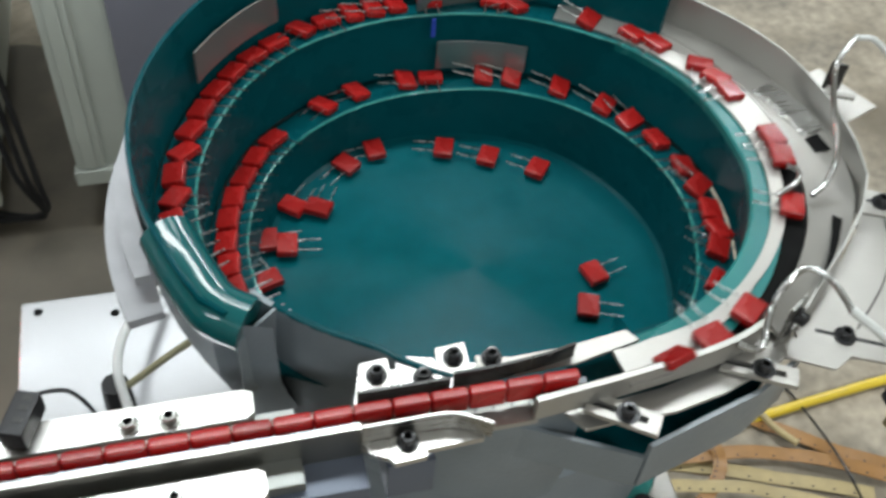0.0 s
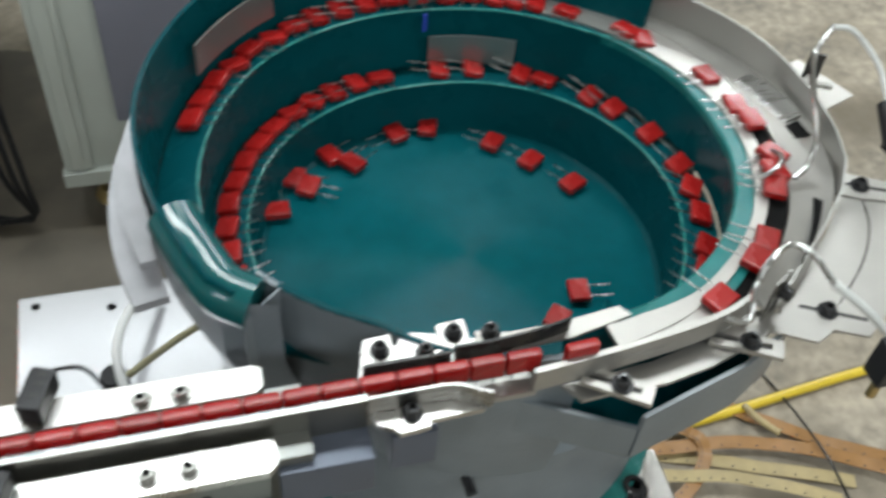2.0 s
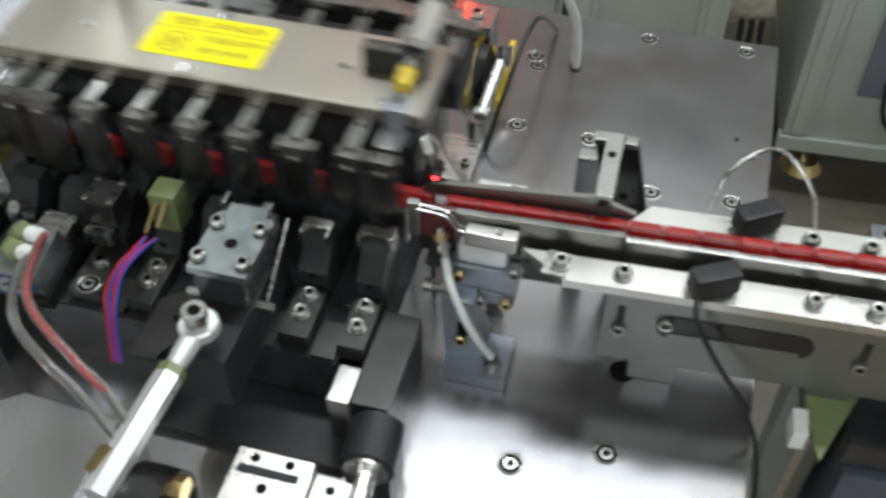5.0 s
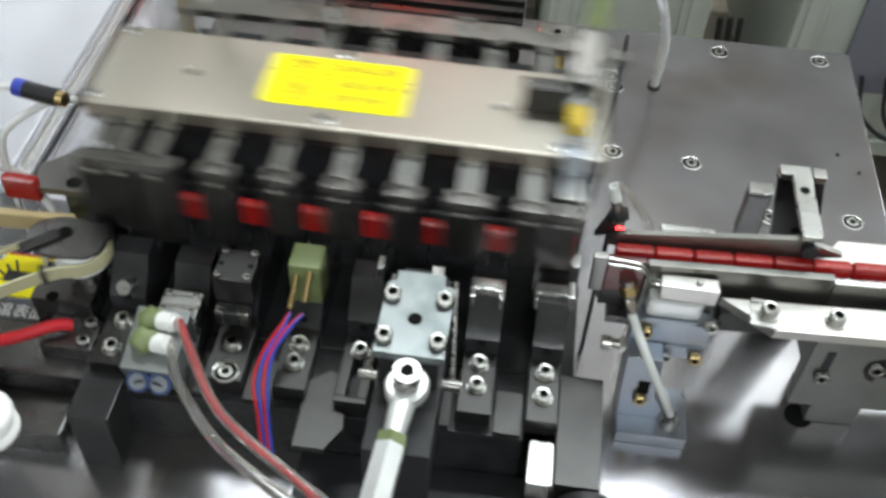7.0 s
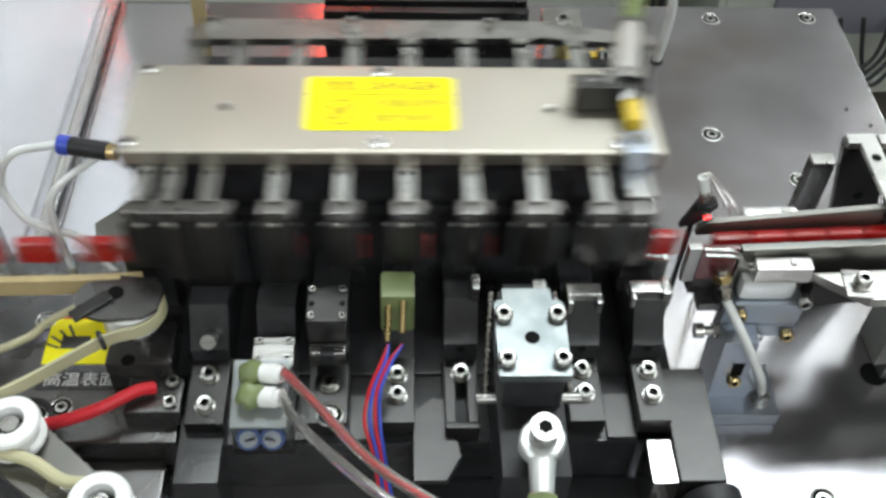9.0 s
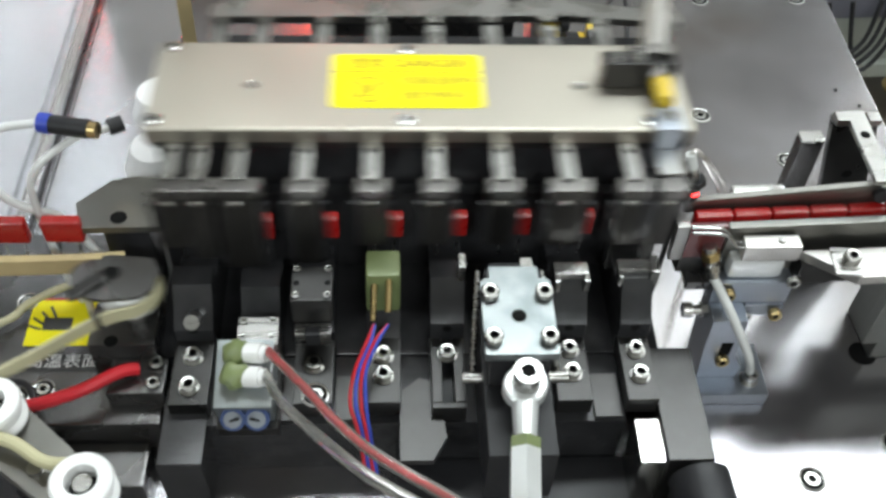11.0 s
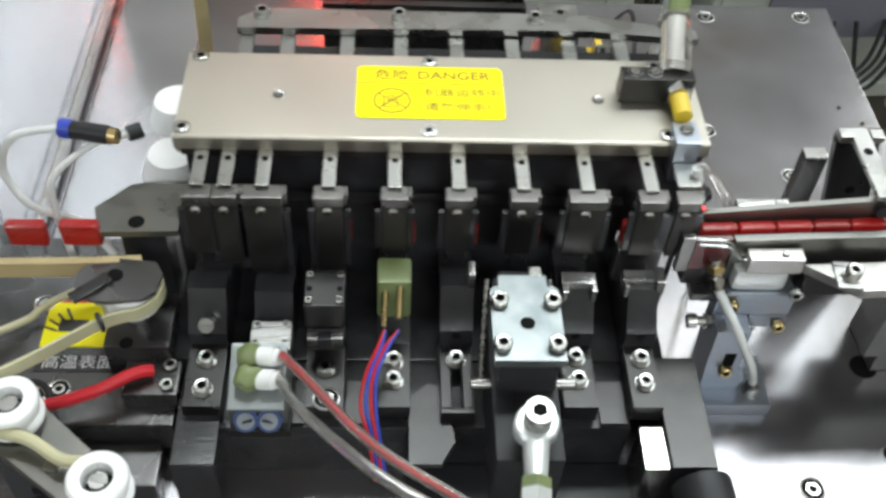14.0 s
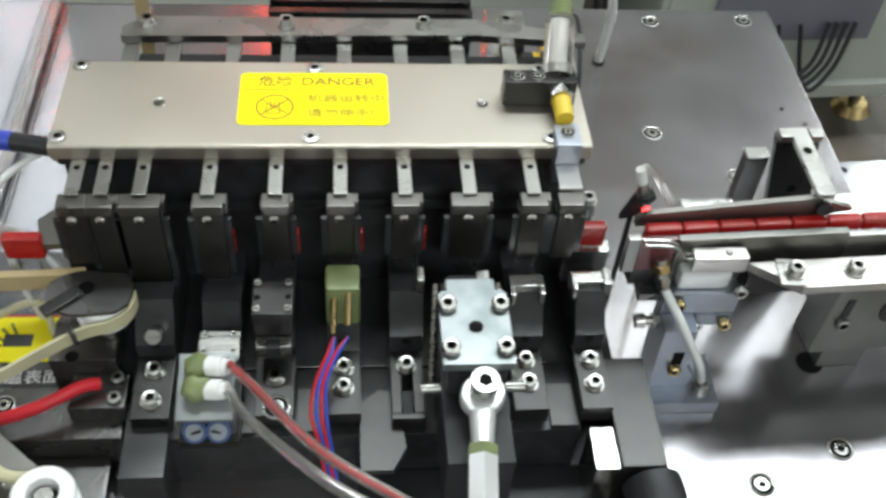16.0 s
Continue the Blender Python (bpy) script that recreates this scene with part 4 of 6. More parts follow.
bx("tape_rest", paper, SOOT, -0.4200, -0.3950, -0.0060, 0.0080, 0.8302, 0.8705, 0.0008)
back = mthing("drilled_plate", "dull grey drilled plate under the white rollers", "plate")
bm = bmesh.new()
prism(bm, [(-0.3281, 0.0125), (-0.2940, 0.0135), (-0.2950, 0.0420), (-0.3090, 0.0430), (-0.3180, 0.0415), (-0.3319, 0.0270)], 0.8840, 0.8875)
part("plate", bm, RAIL, back)
hole(pose(-0.3124, 0.0185, 0.8876), back, 0.0036)
bx("plate_leg", back, DARK, -0.3240, -0.3040, 0.0260, 0.0400, 0.8304, 0.8838, 0.0006)
sleeve = mthing("red_sleeved_cable", "red glass-fibre sleeved heater cable", "cable")
pipe("sleeve", sleeve, RED_WIRE, [(-0.4000, -0.0480, 0.8420), (-0.3550, -0.0470, 0.8420), (-0.3300, -0.0410, 0.8440), (-0.3120, -0.0320, 0.8460), (-0.3050, -0.0290, 0.8440)], 0.0028)
tens = mthing("tape_tensioner", "grey tensioner lever with two white rollers and a cream belt", "tensioner")
bm = bmesh.new()
prism(bm, [(-0.3740, -0.0620), (-0.3500, -0.0480), (-0.3050, -0.0880), (-0.3150, -0.1060)], 0.8480, 0.8540)
part("lever", bm, RAIL, tens)
for x, y in ((-0.3115, -0.0940), (-0.3530, -0.0600)):
    bm = bmesh.new()
    lathe(bm, [(0.0062, 0.860), (0.0062, 0.8685), (0.0072, 0.8690), (0.0105, 0.8690), (0.0116, 0.8680), (0.0120, 0.8660), (0.0105, 0.8640), (0.0105, 0.8600), (0.0120, 0.8580), (0.0120, 0.8560), (0.0062, 0.8560), (0.0062, 0.860)], 36, centre=(x, y))
    part("roller", bm, WHITE, tens)
    rod("axle", tens, STEEL, (x, y, 0.8500), (x, y, 0.8660), 0.0036)
    rod("bore", tens, BLACK, (x, y, 0.8545), (x, y, 0.8600), 0.0061)
rod("rivet", tens, STEEL, (-0.3340, -0.0820, 0.8540), (-0.3340, -0.0820, 0.8560), 0.0030)
pipe("belt", tens, CREAM, [(-0.3620, -0.0690, 0.8620), (-0.3430, -0.0740, 0.8620), (-0.3280, -0.0830, 0.8620), (-0.3130, -0.0840, 0.8620)], 0.0026)
pipe("cable_loop", tens, BLACK, [(-0.3700, -0.0330, 0.8380), (-0.3540, -0.0330, 0.8400), (-0.3470, -0.0420, 0.8400), (-0.3490, -0.0560, 0.8380), (-0.3620, -0.0640, 0.8360)], 0.0016)
bx("lever_stand", tens, DARK, -0.3640, -0.3480, -0.0700, -0.0520, 0.8002, 0.8478, 0.001)

screen = mthing("side_screen", "white panel and cloudy acrylic screen in an aluminium channel", "side screen")
bx("white_panel", screen, WHITE, -0.4020, -0.3990, 0.0560, 0.3100, 0.8120, 1.06, 0.0005)
bx("channel", screen, BASE, -0.4060, -0.3860, 0.0540, 0.3120, 0.8002, 0.8100, 0.0008)
bx("channel_lip", screen, CLEAR, -0.3890, -0.3860, 0.0540, 0.3120, 0.8102, 0.8180, 0.0004)
for x in (-0.3858, -0.3822):
    bx("seam", screen, MID, x - 0.0003, x + 0.0003, 0.0640, 0.3050, 0.8040, 0.8046, 0)
pane = bx("acrylic", screen, ACRYLIC, -0.3935, -0.3900, 0.0560, 0.3100, 0.8104, 1.00, 0.0004)
pane.visible_shadow = False
bx("front_edge", screen, ACRYLIC, -0.4040, -0.3880, 0.0420, 0.0550, 0.8002, 1.06, 0.0008)
for x, y in ((-0.3780, 0.2895), (-0.3640, 0.288)):
    screw(pose(x, y, 0.8002), screen, 0.0045, 0.0030, 0.0055)
pale = mthing("pale_side_plate", "pale aluminium plate beside the carriage", "side plate")
bx("plate", pale, BASE, -0.3840, -0.3280, 0.0640, 0.3050, 0.8002, 0.8040, 0.0008)
lines = mthing("air_lines", "milky air hoses joined by a black connector with blue collar", "air hoses")
pipe("hose", lines, MILKY, [(-0.3450, 0.0480, 0.9150), (-0.3616, 0.0385, 0.9180), (-0.3706, 0.0380, 0.9000), (-0.3640, 0.0330, 0.8850), (-0.3521, 0.0300, 0.8800), (-0.3380, 0.0250, 0.8790), (-0.3200, 0.0100, 0.8700)], 0.0019)
pipe("hose", lines, MILKY, [(-0.3172, 0.0499, 0.9100), (-0.3308, 0.0432, 0.9100), (-0.3474, 0.0343, 0.9000), (-0.3500, 0.0290, 0.8850), (-0.3440, 0.0200, 0.8500), (-0.3400, 0.0180, 0.8310)], 0.0017)
pipe("hose", lines, CREAM, [(-0.4200, 0.0000, 0.8500), (-0.3900, -0.0060, 0.8380), (-0.3700, 0.0040, 0.8350), (-0.3600, 0.0120, 0.8380), (-0.3400, 0.0180, 0.8420), (-0.3290, 0.0000, 0.8400)], 0.0018)
elbow = rod("connector", lines, BLACK, (-0.3230, 0.0435, 0.9150), (-0.3395, 0.0468, 0.9150), 0.0042, label="black push-in connector with a blue collar")
rod("collar", elbow, BLUE_WIRE, (-0.3395, 0.0468, 0.9150), (-0.3445, 0.0478, 0.9150), 0.0044)
rod("thread", elbow, BRASS, (-0.3195, 0.0428, 0.9150), (-0.3232, 0.0435, 0.9150), 0.0036)
rod("fitting", lines, BLACK, (-0.3175, 0.0500, 0.9100), (-0.3120, 0.0530, 0.9100), 0.0036)
for x, y in ((-0.3055, 0.0680), (-0.3085, 0.1060)):
    wheel = mthing("white_roller", "white plastic tape roller behind the carriage", "roller")
    rod("rim", wheel, WHITE, (x, y, 0.8700), (x, y, 0.8820), 0.0155, 0.0110)
    rod("hub", wheel, STEEL, (x, y, 0.8040), (x, y, 0.8700), 0.0050)

# ---- behind the machine ----
rail = mthing("rear_slide_rail", "dark grooved slide rail behind the carriage", "slide rail")
bx("rail_body", rail, MID, -0.2450, -0.1200, 0.2350, 0.2700, 0.8002, 0.8400, 0.0008)
for y in (0.2380, 0.2500, 0.2620):
    bx("rib", rail, MID, -0.2450, -0.1200, y, y + 0.0055, 0.8402, 0.8470, 0.0004)
for x in (-0.098,):
    bx("rail_clamp", rail, BRIGHT, x - 0.012, x + 0.012, 0.2300, 0.2560, 0.8002, 0.8380, 0.0008)
    screw(pose(x, 0.2420, 0.8380), rail, 0.0045, 0.004, 0.0)
strip = mthing("tan_paper_strip", "tan paper strip rising behind the carriage", "paper strip")
bm = bmesh.new()
box(bm, -0.0035, 0.0035, 0.0, 0.0004, 0.0, 0.155, 0, pose(-0.3000, 0.1500, 0.8700, 6, 0, 25))
part("strip", bm, TAPE_PALE, strip)
bx("strip_holder", strip, MID, -0.3080, -0.2920, 0.1440, 0.1560, 0.8002, 0.8720, 0.0008)
fork = mthing("yellow_fork_link", "yellow fork with a grey link rod behind the track", "fork link")
for x in (-0.0960, -0.0740):
    bm = bmesh.new()
    prism(bm, [(0.1930, 0.8002), (0.2040, 0.8002), (0.2400, 0.8120), (0.2400, 0.8240), (0.2310, 0.8250), (0.1930, 0.8090)], 0, 0.004,
          Matrix.Translation((x, 0, 0)) @ Matrix(((0, 0, 1, 0), (1, 0, 0, 0), (0, 1, 0, 0), (0, 0, 0, 1))))
    part("fork_side", bm, YELLOW_PAINT, fork)
bx("fork_back", fork, YELLOW_PAINT, -0.0915, -0.0745, 0.2330, 0.2390, 0.8002, 0.8180, 0.0008)
rod("wheel", fork, BLACK, (-0.0905, 0.2130, 0.8170), (-0.0830, 0.2130, 0.8170), 0.0165, seg=32)
rod("link_rod", fork, STEEL, (-0.0735, 0.2120, 0.8300), (-0.0768, 0.1680, 0.8180), 0.0040)
rod("rod_ball", fork, BRIGHT, (-0.0732, 0.2090, 0.8260), (-0.0732, 0.2150, 0.8370), 0.0058)
rod("rod_ball", fork, BRIGHT, (-0.0785, 0.1590, 0.8060), (-0.0785, 0.1610, 0.8190), 0.0056)
rod("rod_nut", fork, BRIGHT, (-0.0766, 0.1700, 0.8184), (-0.0770, 0.1650, 0.8172), 0.0055, seg=6)
bx("anchor", fork, STEEL, -0.0980, -0.0720, 0.1150, 0.1560, 0.8002, 0.8080, 0.0006)
for x, y in ((-0.0780, 0.1300), (-0.0920, 0.1240)):
    screw(pose(x, y, 0.8080), fork, 0.0034, 0.0030, 0.0)
up = mthing("upright_air_hose", "milky air hose arching from the table to the filter", "air hose")
pipe("hose", up, MILKY, [(-0.0300, 0.2530, 0.8000), (-0.0300, 0.2480, 0.8250), (-0.0330, 0.2380, 0.8520), (-0.0440, 0.2150, 0.8900), (-0.0620, 0.1800, 0.9250), (-0.0780, 0.1420, 0.9500), (-0.0850, 0.1200, 0.9560)], 0.0030, seg=12)
rod("grommet", up, BLACK, (-0.0300, 0.2530, 0.8001), (-0.0300, 0.2528, 0.8016), 0.0042)
pipe("black_cable", up, BLACK, [(-0.0700, 0.1500, 0.8020), (-0.0620, 0.1780, 0.8400), (-0.0560, 0.2300, 0.8500), (-0.0500, 0.2900, 0.8020)], 0.0014)
loop = mthing("track_cable_loop", "grey sensor cable looping behind the track", "cable")
pipe("cable", loop, STEEL, [(0.0630, 0.0470, 0.8850), (0.0700, 0.0620, 0.9000), (0.0900, 0.0750, 0.9060), (0.1080, 0.0600, 0.8980), (0.1130, 0.0450, 0.8850)], 0.0011)

# ---- feed track ----
track = thing("feed_track", "straight aluminium feed track with bolted guide strips", "feed track")
bm = bmesh.new()
prism(bm, [(0.0270, 0.0290), (0.3990, 0.0290), (0.4030, 0.0320), (0.4030, 0.0420), (0.3990, 0.0440), (0.0390, 0.0440)], 0.8770, 0.8820)
part("rear_strip", bm, ALU, track)
bm = bmesh.new()
prism(bm, [(0.0020, -0.0120), (0.4000, -0.0120), (0.4040, -0.0080), (0.4040, 0.0020), (0.4000, 0.0040), (-0.0190, 0.0040)], 0.8770, 0.8820)
part("front_strip", bm, ALU, track)
bx("front_rail", track, RAIL, -0.0520, 0.0275, 0.0085, 0.0123, 0.8620, 0.8940, 0.0004)
bx("front_rail", track, RAIL, 0.0280, 0.4460, 0.0085, 0.0118, 0.8620, 0.8910, 0.0004)
bx("front_rail_edge", track, BRIGHT, 0.0280, 0.4460, 0.0083, 0.0120, 0.8911, 0.8923, 0.0003)
bx("rear_rail", track, RAIL, -0.0560, 0.4460, 0.0198, 0.0235, 0.8620, 0.8870, 0.0004)
bx("slot_floor", track, STEEL, -0.0560, 0.4460, 0.0125, 0.0196, 0.8620, 0.8720, 0.0)
bx("end_cheek", track, STRIP, -0.0755, -0.0697, 0.0088, 0.0126, 0.8740, 0.8957, 0.0005)
bx("end_guard", track, GUARD, -0.0695, -0.0525, 0.0090, 0.0126, 0.8745, 0.8945, 0.0010, "dark red translucent guard")
bx("guard_foot", track, MID, -0.0700, -0.0522, 0.0100, 0.0200, 0.8640, 0.8740, 0.0006)
bx("under_bar", track, MID, -0.0180, 0.0290, 0.0000, 0.0340, 0.8640, 0.8766, 0.0008)
bx("track_body", track, BODY, 0.0300, 0.4200, -0.0040, 0.0340, 0.8350, 0.8766, 0.0010)
side = bx("side_plate", track, BODY, 0.0230, 0.4000, -0.0100, -0.0042, 0.8280, 0.8764, 0.0008)
for a, b in ((0.0480, 0.1200), (0.1610, 0.2400), (0.2760, 0.3570)):
    bm = bmesh.new()
    n = 10
    pts = [(b - 0.008 + 0.008 * math.cos(t), 0.858 + 0.008 * math.sin(t)) for t in [radians(-90 + 180 * k / n) for k in range(n + 1)]]
    pts += [(a + 0.008 + 0.008 * math.cos(t), 0.858 + 0.008 * math.sin(t)) for t in [radians(90 + 180 * k / n) for k in range(n + 1)]]
    prism(bm, pts, 0, 0.0006, Matrix.Translation((0, -0.0100, 0)) @ Matrix(((1, 0, 0, 0), (0, 0, -1, 0), (0, 1, 0, 0), (0, 0, 0, 1))))
    slot = part("long_slot", bm, MID, side)
    bx("slot_rail", slot, BODY, a + 0.006, b - 0.006, -0.0112, -0.0107, 0.8500, 0.8545, 0.0)
    screw(facing(a + 0.004, -0.0104, 0.8610), slot, 0.0036, 0.0030, 0.0)
for x in (0.0310, 0.1420, 0.2590, 0.3720):
    # slot drawn as a black strip for its shaded depth
    bx("clamp_slot", side, BLACK, x - 0.0018, x + 0.0018, -0.0106, -0.0101, 0.8560, 0.8680, 0.0)
    screw(facing(x, -0.0104, 0.8520), side, 0.0034, 0.0030, 0.0)
for x in (0.0, 0.029, 0.114, 0.141, 0.233, 0.252, 0.350, 0.367):
    if x == 0.0:
        bm = bmesh.new()
        box(bm, -0.0058, 0.0058, -0.0075, 0.0075, 0.8821, 0.8831, 0.0002, pose(-0.0015, -0.0035, 0, 0, 0, -8))
        part("clip_plate", bm, STEEL, track)
    screw(pose(x, -0.0040, 0.8832 if x == 0.0 else 0.882), track, 0.0037, 0.0048, 0.0050)
    if x > 0.1:
        screw(pose(x, 0.0345, 0.882), track, 0.0037, 0.0048, 0.0050)
bx("post", track, BODY, 0.1250, 0.1450, -0.0080, 0.0300, 0.7000, 0.8348, 0.0010)
bx("post", track, BODY, 0.3600, 0.4000, -0.0080, 0.0300, 0.7000, 0.8348, 0.0010)
bx("end_support", track, BODY, 0.0400, 0.0640, 0.0000, 0.0300, 0.8002, 0.8348, 0.0010)


def track_sensor(x, y, z, turn):
    s = thing("track_sensor", "black plastic track sensor with a thin cable", "sensor", pose(x, y, z, 0, 0, turn), "sensors along the track")
    bm = bmesh.new()
    box(bm, -0.0110, 0.0110, -0.0055, 0.0055, 0.0, 0.0125, 0.0018)
    part("housing", bm, BLACK, s)
    for k in (-0.005, 0.001, 0.006):
        bx("slot_mark", s, MID, k, k + 0.0025, -0.0030, 0.0010, 0.01252, 0.0128, 0)
    return s


s1 = track_sensor(0.0690, -0.0040, 0.8822, 25)
pipe("cable", s1, BLACK, [(-0.0090, -0.004, 0.004), (-0.0110, -0.012, -0.006), (0.0000, -0.020, -0.030), (0.0140, -0.030, -0.055), (0.0250, -0.040, -0.090), (0.030, -0.048, -0.150), (0.032, -0.05, -0.28)], 0.0013)
s2 = track_sensor(0.0880, 0.0400, 0.8822, 30)
s3 = track_sensor(0.2900, -0.0050, 0.8822, 70)
pipe("cable", s3, BLACK, [(-0.0090, 0.002, 0.004), (-0.0140, 0.008, -0.010), (-0.0160, 0.014, -0.060), (-0.0160, 0.016, -0.140)], 0.0012)
s4 = track_sensor(0.3080, 0.0420, 0.8822, 70)
pipe("cable", s4, BLACK, [(0.0080, 0.0, 0.008), (0.014, -0.006, 0.008), (0.020, -0.016, -0.004), (0.022, -0.03, -0.06)], 0.0010)

drive = thing("linear_vibrator", "slate blue linear vibrator drive under the track", "vibrator drive")
bx("housing", drive, BLUEBOX, 0.1500, 0.3650, -0.0300, 0.0460, 0.6400, 0.7900, 0.003)
bx("top_mass", drive, DARK, 0.1480, 0.3580, -0.0250, 0.0400, 0.7905, 0.8100, 0.0015)
bx("leaf_clamp", drive, BODY, 0.2030, 0.2180, -0.0330, -0.0260, 0.7700, 0.8240, 0.001)
screw(facing(0.2105, -0.0332, 0.8140), drive, 0.0045, 0.004, 0.0)
screw(facing(0.2105, -0.0332, 0.7860), drive, 0.0045, 0.004, 0.0)
bx("white_block", drive, WHITE, 0.2760, 0.3240, -0.0420, -0.0120, 0.7650, 0.8260, 0.0012, "white plastic terminal block")
bx("pale_block", drive, CABINET, 0.3680, 0.4030, -0.0300, -0.0110, 0.8250, 0.8560, 0.001)
bx("cream_block", drive, CREAM, 0.3300, 0.4060, -0.0350, -0.0120, 0.7850, 0.8050, 0.001)
bx("under_rail", drive, BLUEBOX, 0.4040, 0.4470, -0.0080, 0.0300, 0.8420, 0.8700, 0.0012)
bx("drive_stand", drive, CABINET, 0.1600, 0.3500, -0.0200, 0.0400, FLOOR_Z, 0.6395, 0.003)
bm = bmesh.new()
prism(bm, [(0.1255, 0.0000), (0.1520, 0.0040), (0.1530, 0.0000), (0.1310, -0.0440), (0.1265, -0.0230)], 0.8170, 0.8205)
part("angle_bracket", bm, GREENISH, drive, "greenish plated bracket")
screw(pose(0.1320, -0.0020, 0.8205), drive, 0.0034, 0.0040, 0.0045)
bx("bracket_block", drive, WHITE, 0.1190, 0.1262, -0.0330, -0.0180, 0.8100, 0.8230, 0.0008)
bx("bracket_web", drive, STEEL, 0.1240, 0.1290, -0.0300, 0.0100, 0.7300, 0.8168, 0.001)

# ---- bowl feeder ----
CX, CY = 0.548, 0.170
PSI_R = [(0, .155), (40, .160), (80, .166), (110, .165), (141, .160), (180, .165), (220, .176), (260, .175), (300, .168), (308, .150), (322, .1345), (345, .137), (380, .146), (430, .136), (480, .135), (540, .138),
         (590, .150), (620, .150), (660, .142), (700, .128), (740, .112), (780, .096)]


def ledge_r(psi):
    return float(np.interp(psi, [p for p, _ in PSI_R], [r for _, r in PSI_R]))


def ledge_z(psi):
    return 0.8865 - 0.042 * min(psi, 790) / 360 - 0.012 * max(0, psi - 700) / 90


def around(psi, r, z):
    """A place in the bowl: psi runs upstream from the outlet at the front."""
    a = radians(psi - 90)
    return Vector((CX + r * math.cos(a), CY + r * math.sin(a), z))


bowl = thing("vibratory_bowl", "teal coated vibratory feeder bowl with a spiral ledge", "feeder bowl")
STEP = 4
# spiral ledge with a slight dish and a worn inner edge
bm = bmesh.new()
rows = []
for psi in range(12, 792, STEP):
    r, z = ledge_r(psi), ledge_z(psi)
    r_in, r_out = r - 0.0125, r + 0.0105
    if psi < 92:
        r_out = 0.1600
    if psi < 130:
        r_in -= 0.0085 * min(1.0, (130 - psi) / 40)
    fall = min(1.0, max(0.1, (psi - 92) / 40))
    if psi > 700:
        k = (psi - 700) / 90
        r_in, r_out = r - 0.0125 + 0.004 * k, r + 0.0105
    rows.append([bm.verts.new(around(psi, q, h)) for q, h in ((r_in, z - 0.006), (r_in, z - 0.0010), (r_in + 0.0012, z), ((r_in + r_out) / 2, z - 0.0012 * fall), (r_out, z - 0.0042 * fall))])
for p, q in zip(rows, rows[1:]):
    for k in range(4):
        bm.faces.new((p[k], q[k], q[k + 1], p[k + 1]))
ledge = part("spiral_ledge", bm, TEAL, bowl)
# the outlet end takes the lit copy, brightness from above painted in
ledge.data.materials.append(TEAL_LIT)
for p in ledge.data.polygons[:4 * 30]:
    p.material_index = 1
bm = bmesh.new()
hose(bm, [around(psi, ledge_r(psi) - 0.0120, ledge_z(psi) - 0.0002) for psi in range(130, 740, 12)], 0.0009, 6, 2)
part("ledge_edge", bm, TEAL_EDGE, bowl, "worn bright edge of the ledge")
# wall between the turns and down to the floor
bm = bmesh.new()
rows = []
for psi in range(360, 760, STEP):
    lo = around(psi, ledge_r(psi) + 0.0105, ledge_z(psi) - 0.0006)
    hi = around(psi, ledge_r(psi - 360) - 0.0122 - 0.0085 * min(1.0, max(0.0, (490 - psi) / 40)), ledge_z(psi - 360) - 0.004)
    rows.append([bm.verts.new(lo), bm.verts.new(lo.lerp(hi, 0.5)), bm.verts.new(hi)])
for p, q in zip(rows, rows[1:]):
    for k in range(2):
        bm.faces.new((p[k], q[k], q[k + 1], p[k + 1]))
part("inner_wall", bm, TEAL, bowl)
bm = bmesh.new()
rows = []
for psi in range(372, 740, STEP):
    hi = around(psi, ledge_r(psi) - 0.0122, ledge_z(psi) - 0.004)
    lo = around(psi, min(ledge_r(psi) - 0.014, 0.132), 0.7862)
    rows.append([bm.verts.new(around(psi, (lo.xy - Vector((CX, CY))).length - 0.004, 0.7850)), bm.verts.new(lo), bm.verts.new(hi)])
for p, q in zip(rows, rows[1:]):
    for k in range(2):
        bm.faces.new((p[k], q[k], q[k + 1], p[k + 1]))
part("lower_wall", bm, TEAL, bowl)
bm = bmesh.new()
lathe(bm, [(0.0, 0.7872), (0.05, 0.7866), (0.10, 0.7855), (0.1385, 0.7850), (0.130, 0.775), (0.0, 0.770)], 72, centre=(CX, CY))
part("bowl_floor", bm, TEAL_FLOOR, bowl)
# outer wall, left and back
bm = bmesh.new()
rows = []
for psi in range(126, 306, STEP):
    r = ledge_r(psi) + 0.0105
    k = min(1.0, max(0.0, (psi - 126) / 20))
    e = max(0.0, (psi - 286) / 20)
    zt = 0.900 + 0.010 * k - 0.014 * e
    rows.append([bm.verts.new(around(psi, q, h)) for q, h in ((r, ledge_z(psi) - 0.001), (r + 0.004, zt), (r + 0.0052, zt + 0.0006), (r + 0.0064, zt), (r + 0.0030, 0.845), (r - 0.012, 0.800))])
for p, q in zip(rows, rows[1:]):
    for k in range(5):
        bm.faces.new((p[k], q[k], q[k + 1], p[k + 1]))
bm.faces.new(rows[0])
bm.faces.new(rows[-1][::-1])
part("outer_wall", bm, TEAL, bowl)
# outside skin
bm = bmesh.new()
rows = []
for psi in range(100, 312, STEP):
    r = ledge_r(psi) + 0.0145
    rows.append([bm.verts.new(around(psi, q, h)) for q, h in ((r + 0.0030, 0.893 if psi > 150 else 0.870), (r + 0.0010, 0.845), (r - 0.016, 0.790), (r - 0.030, 0.770))])
for p, q in zip(rows, rows[1:]):
    for k in range(3):
        bm.faces.new((p[k], q[k], q[k + 1], p[k + 1]))
part("outer_skin", bm, GREY_PAINT, bowl)
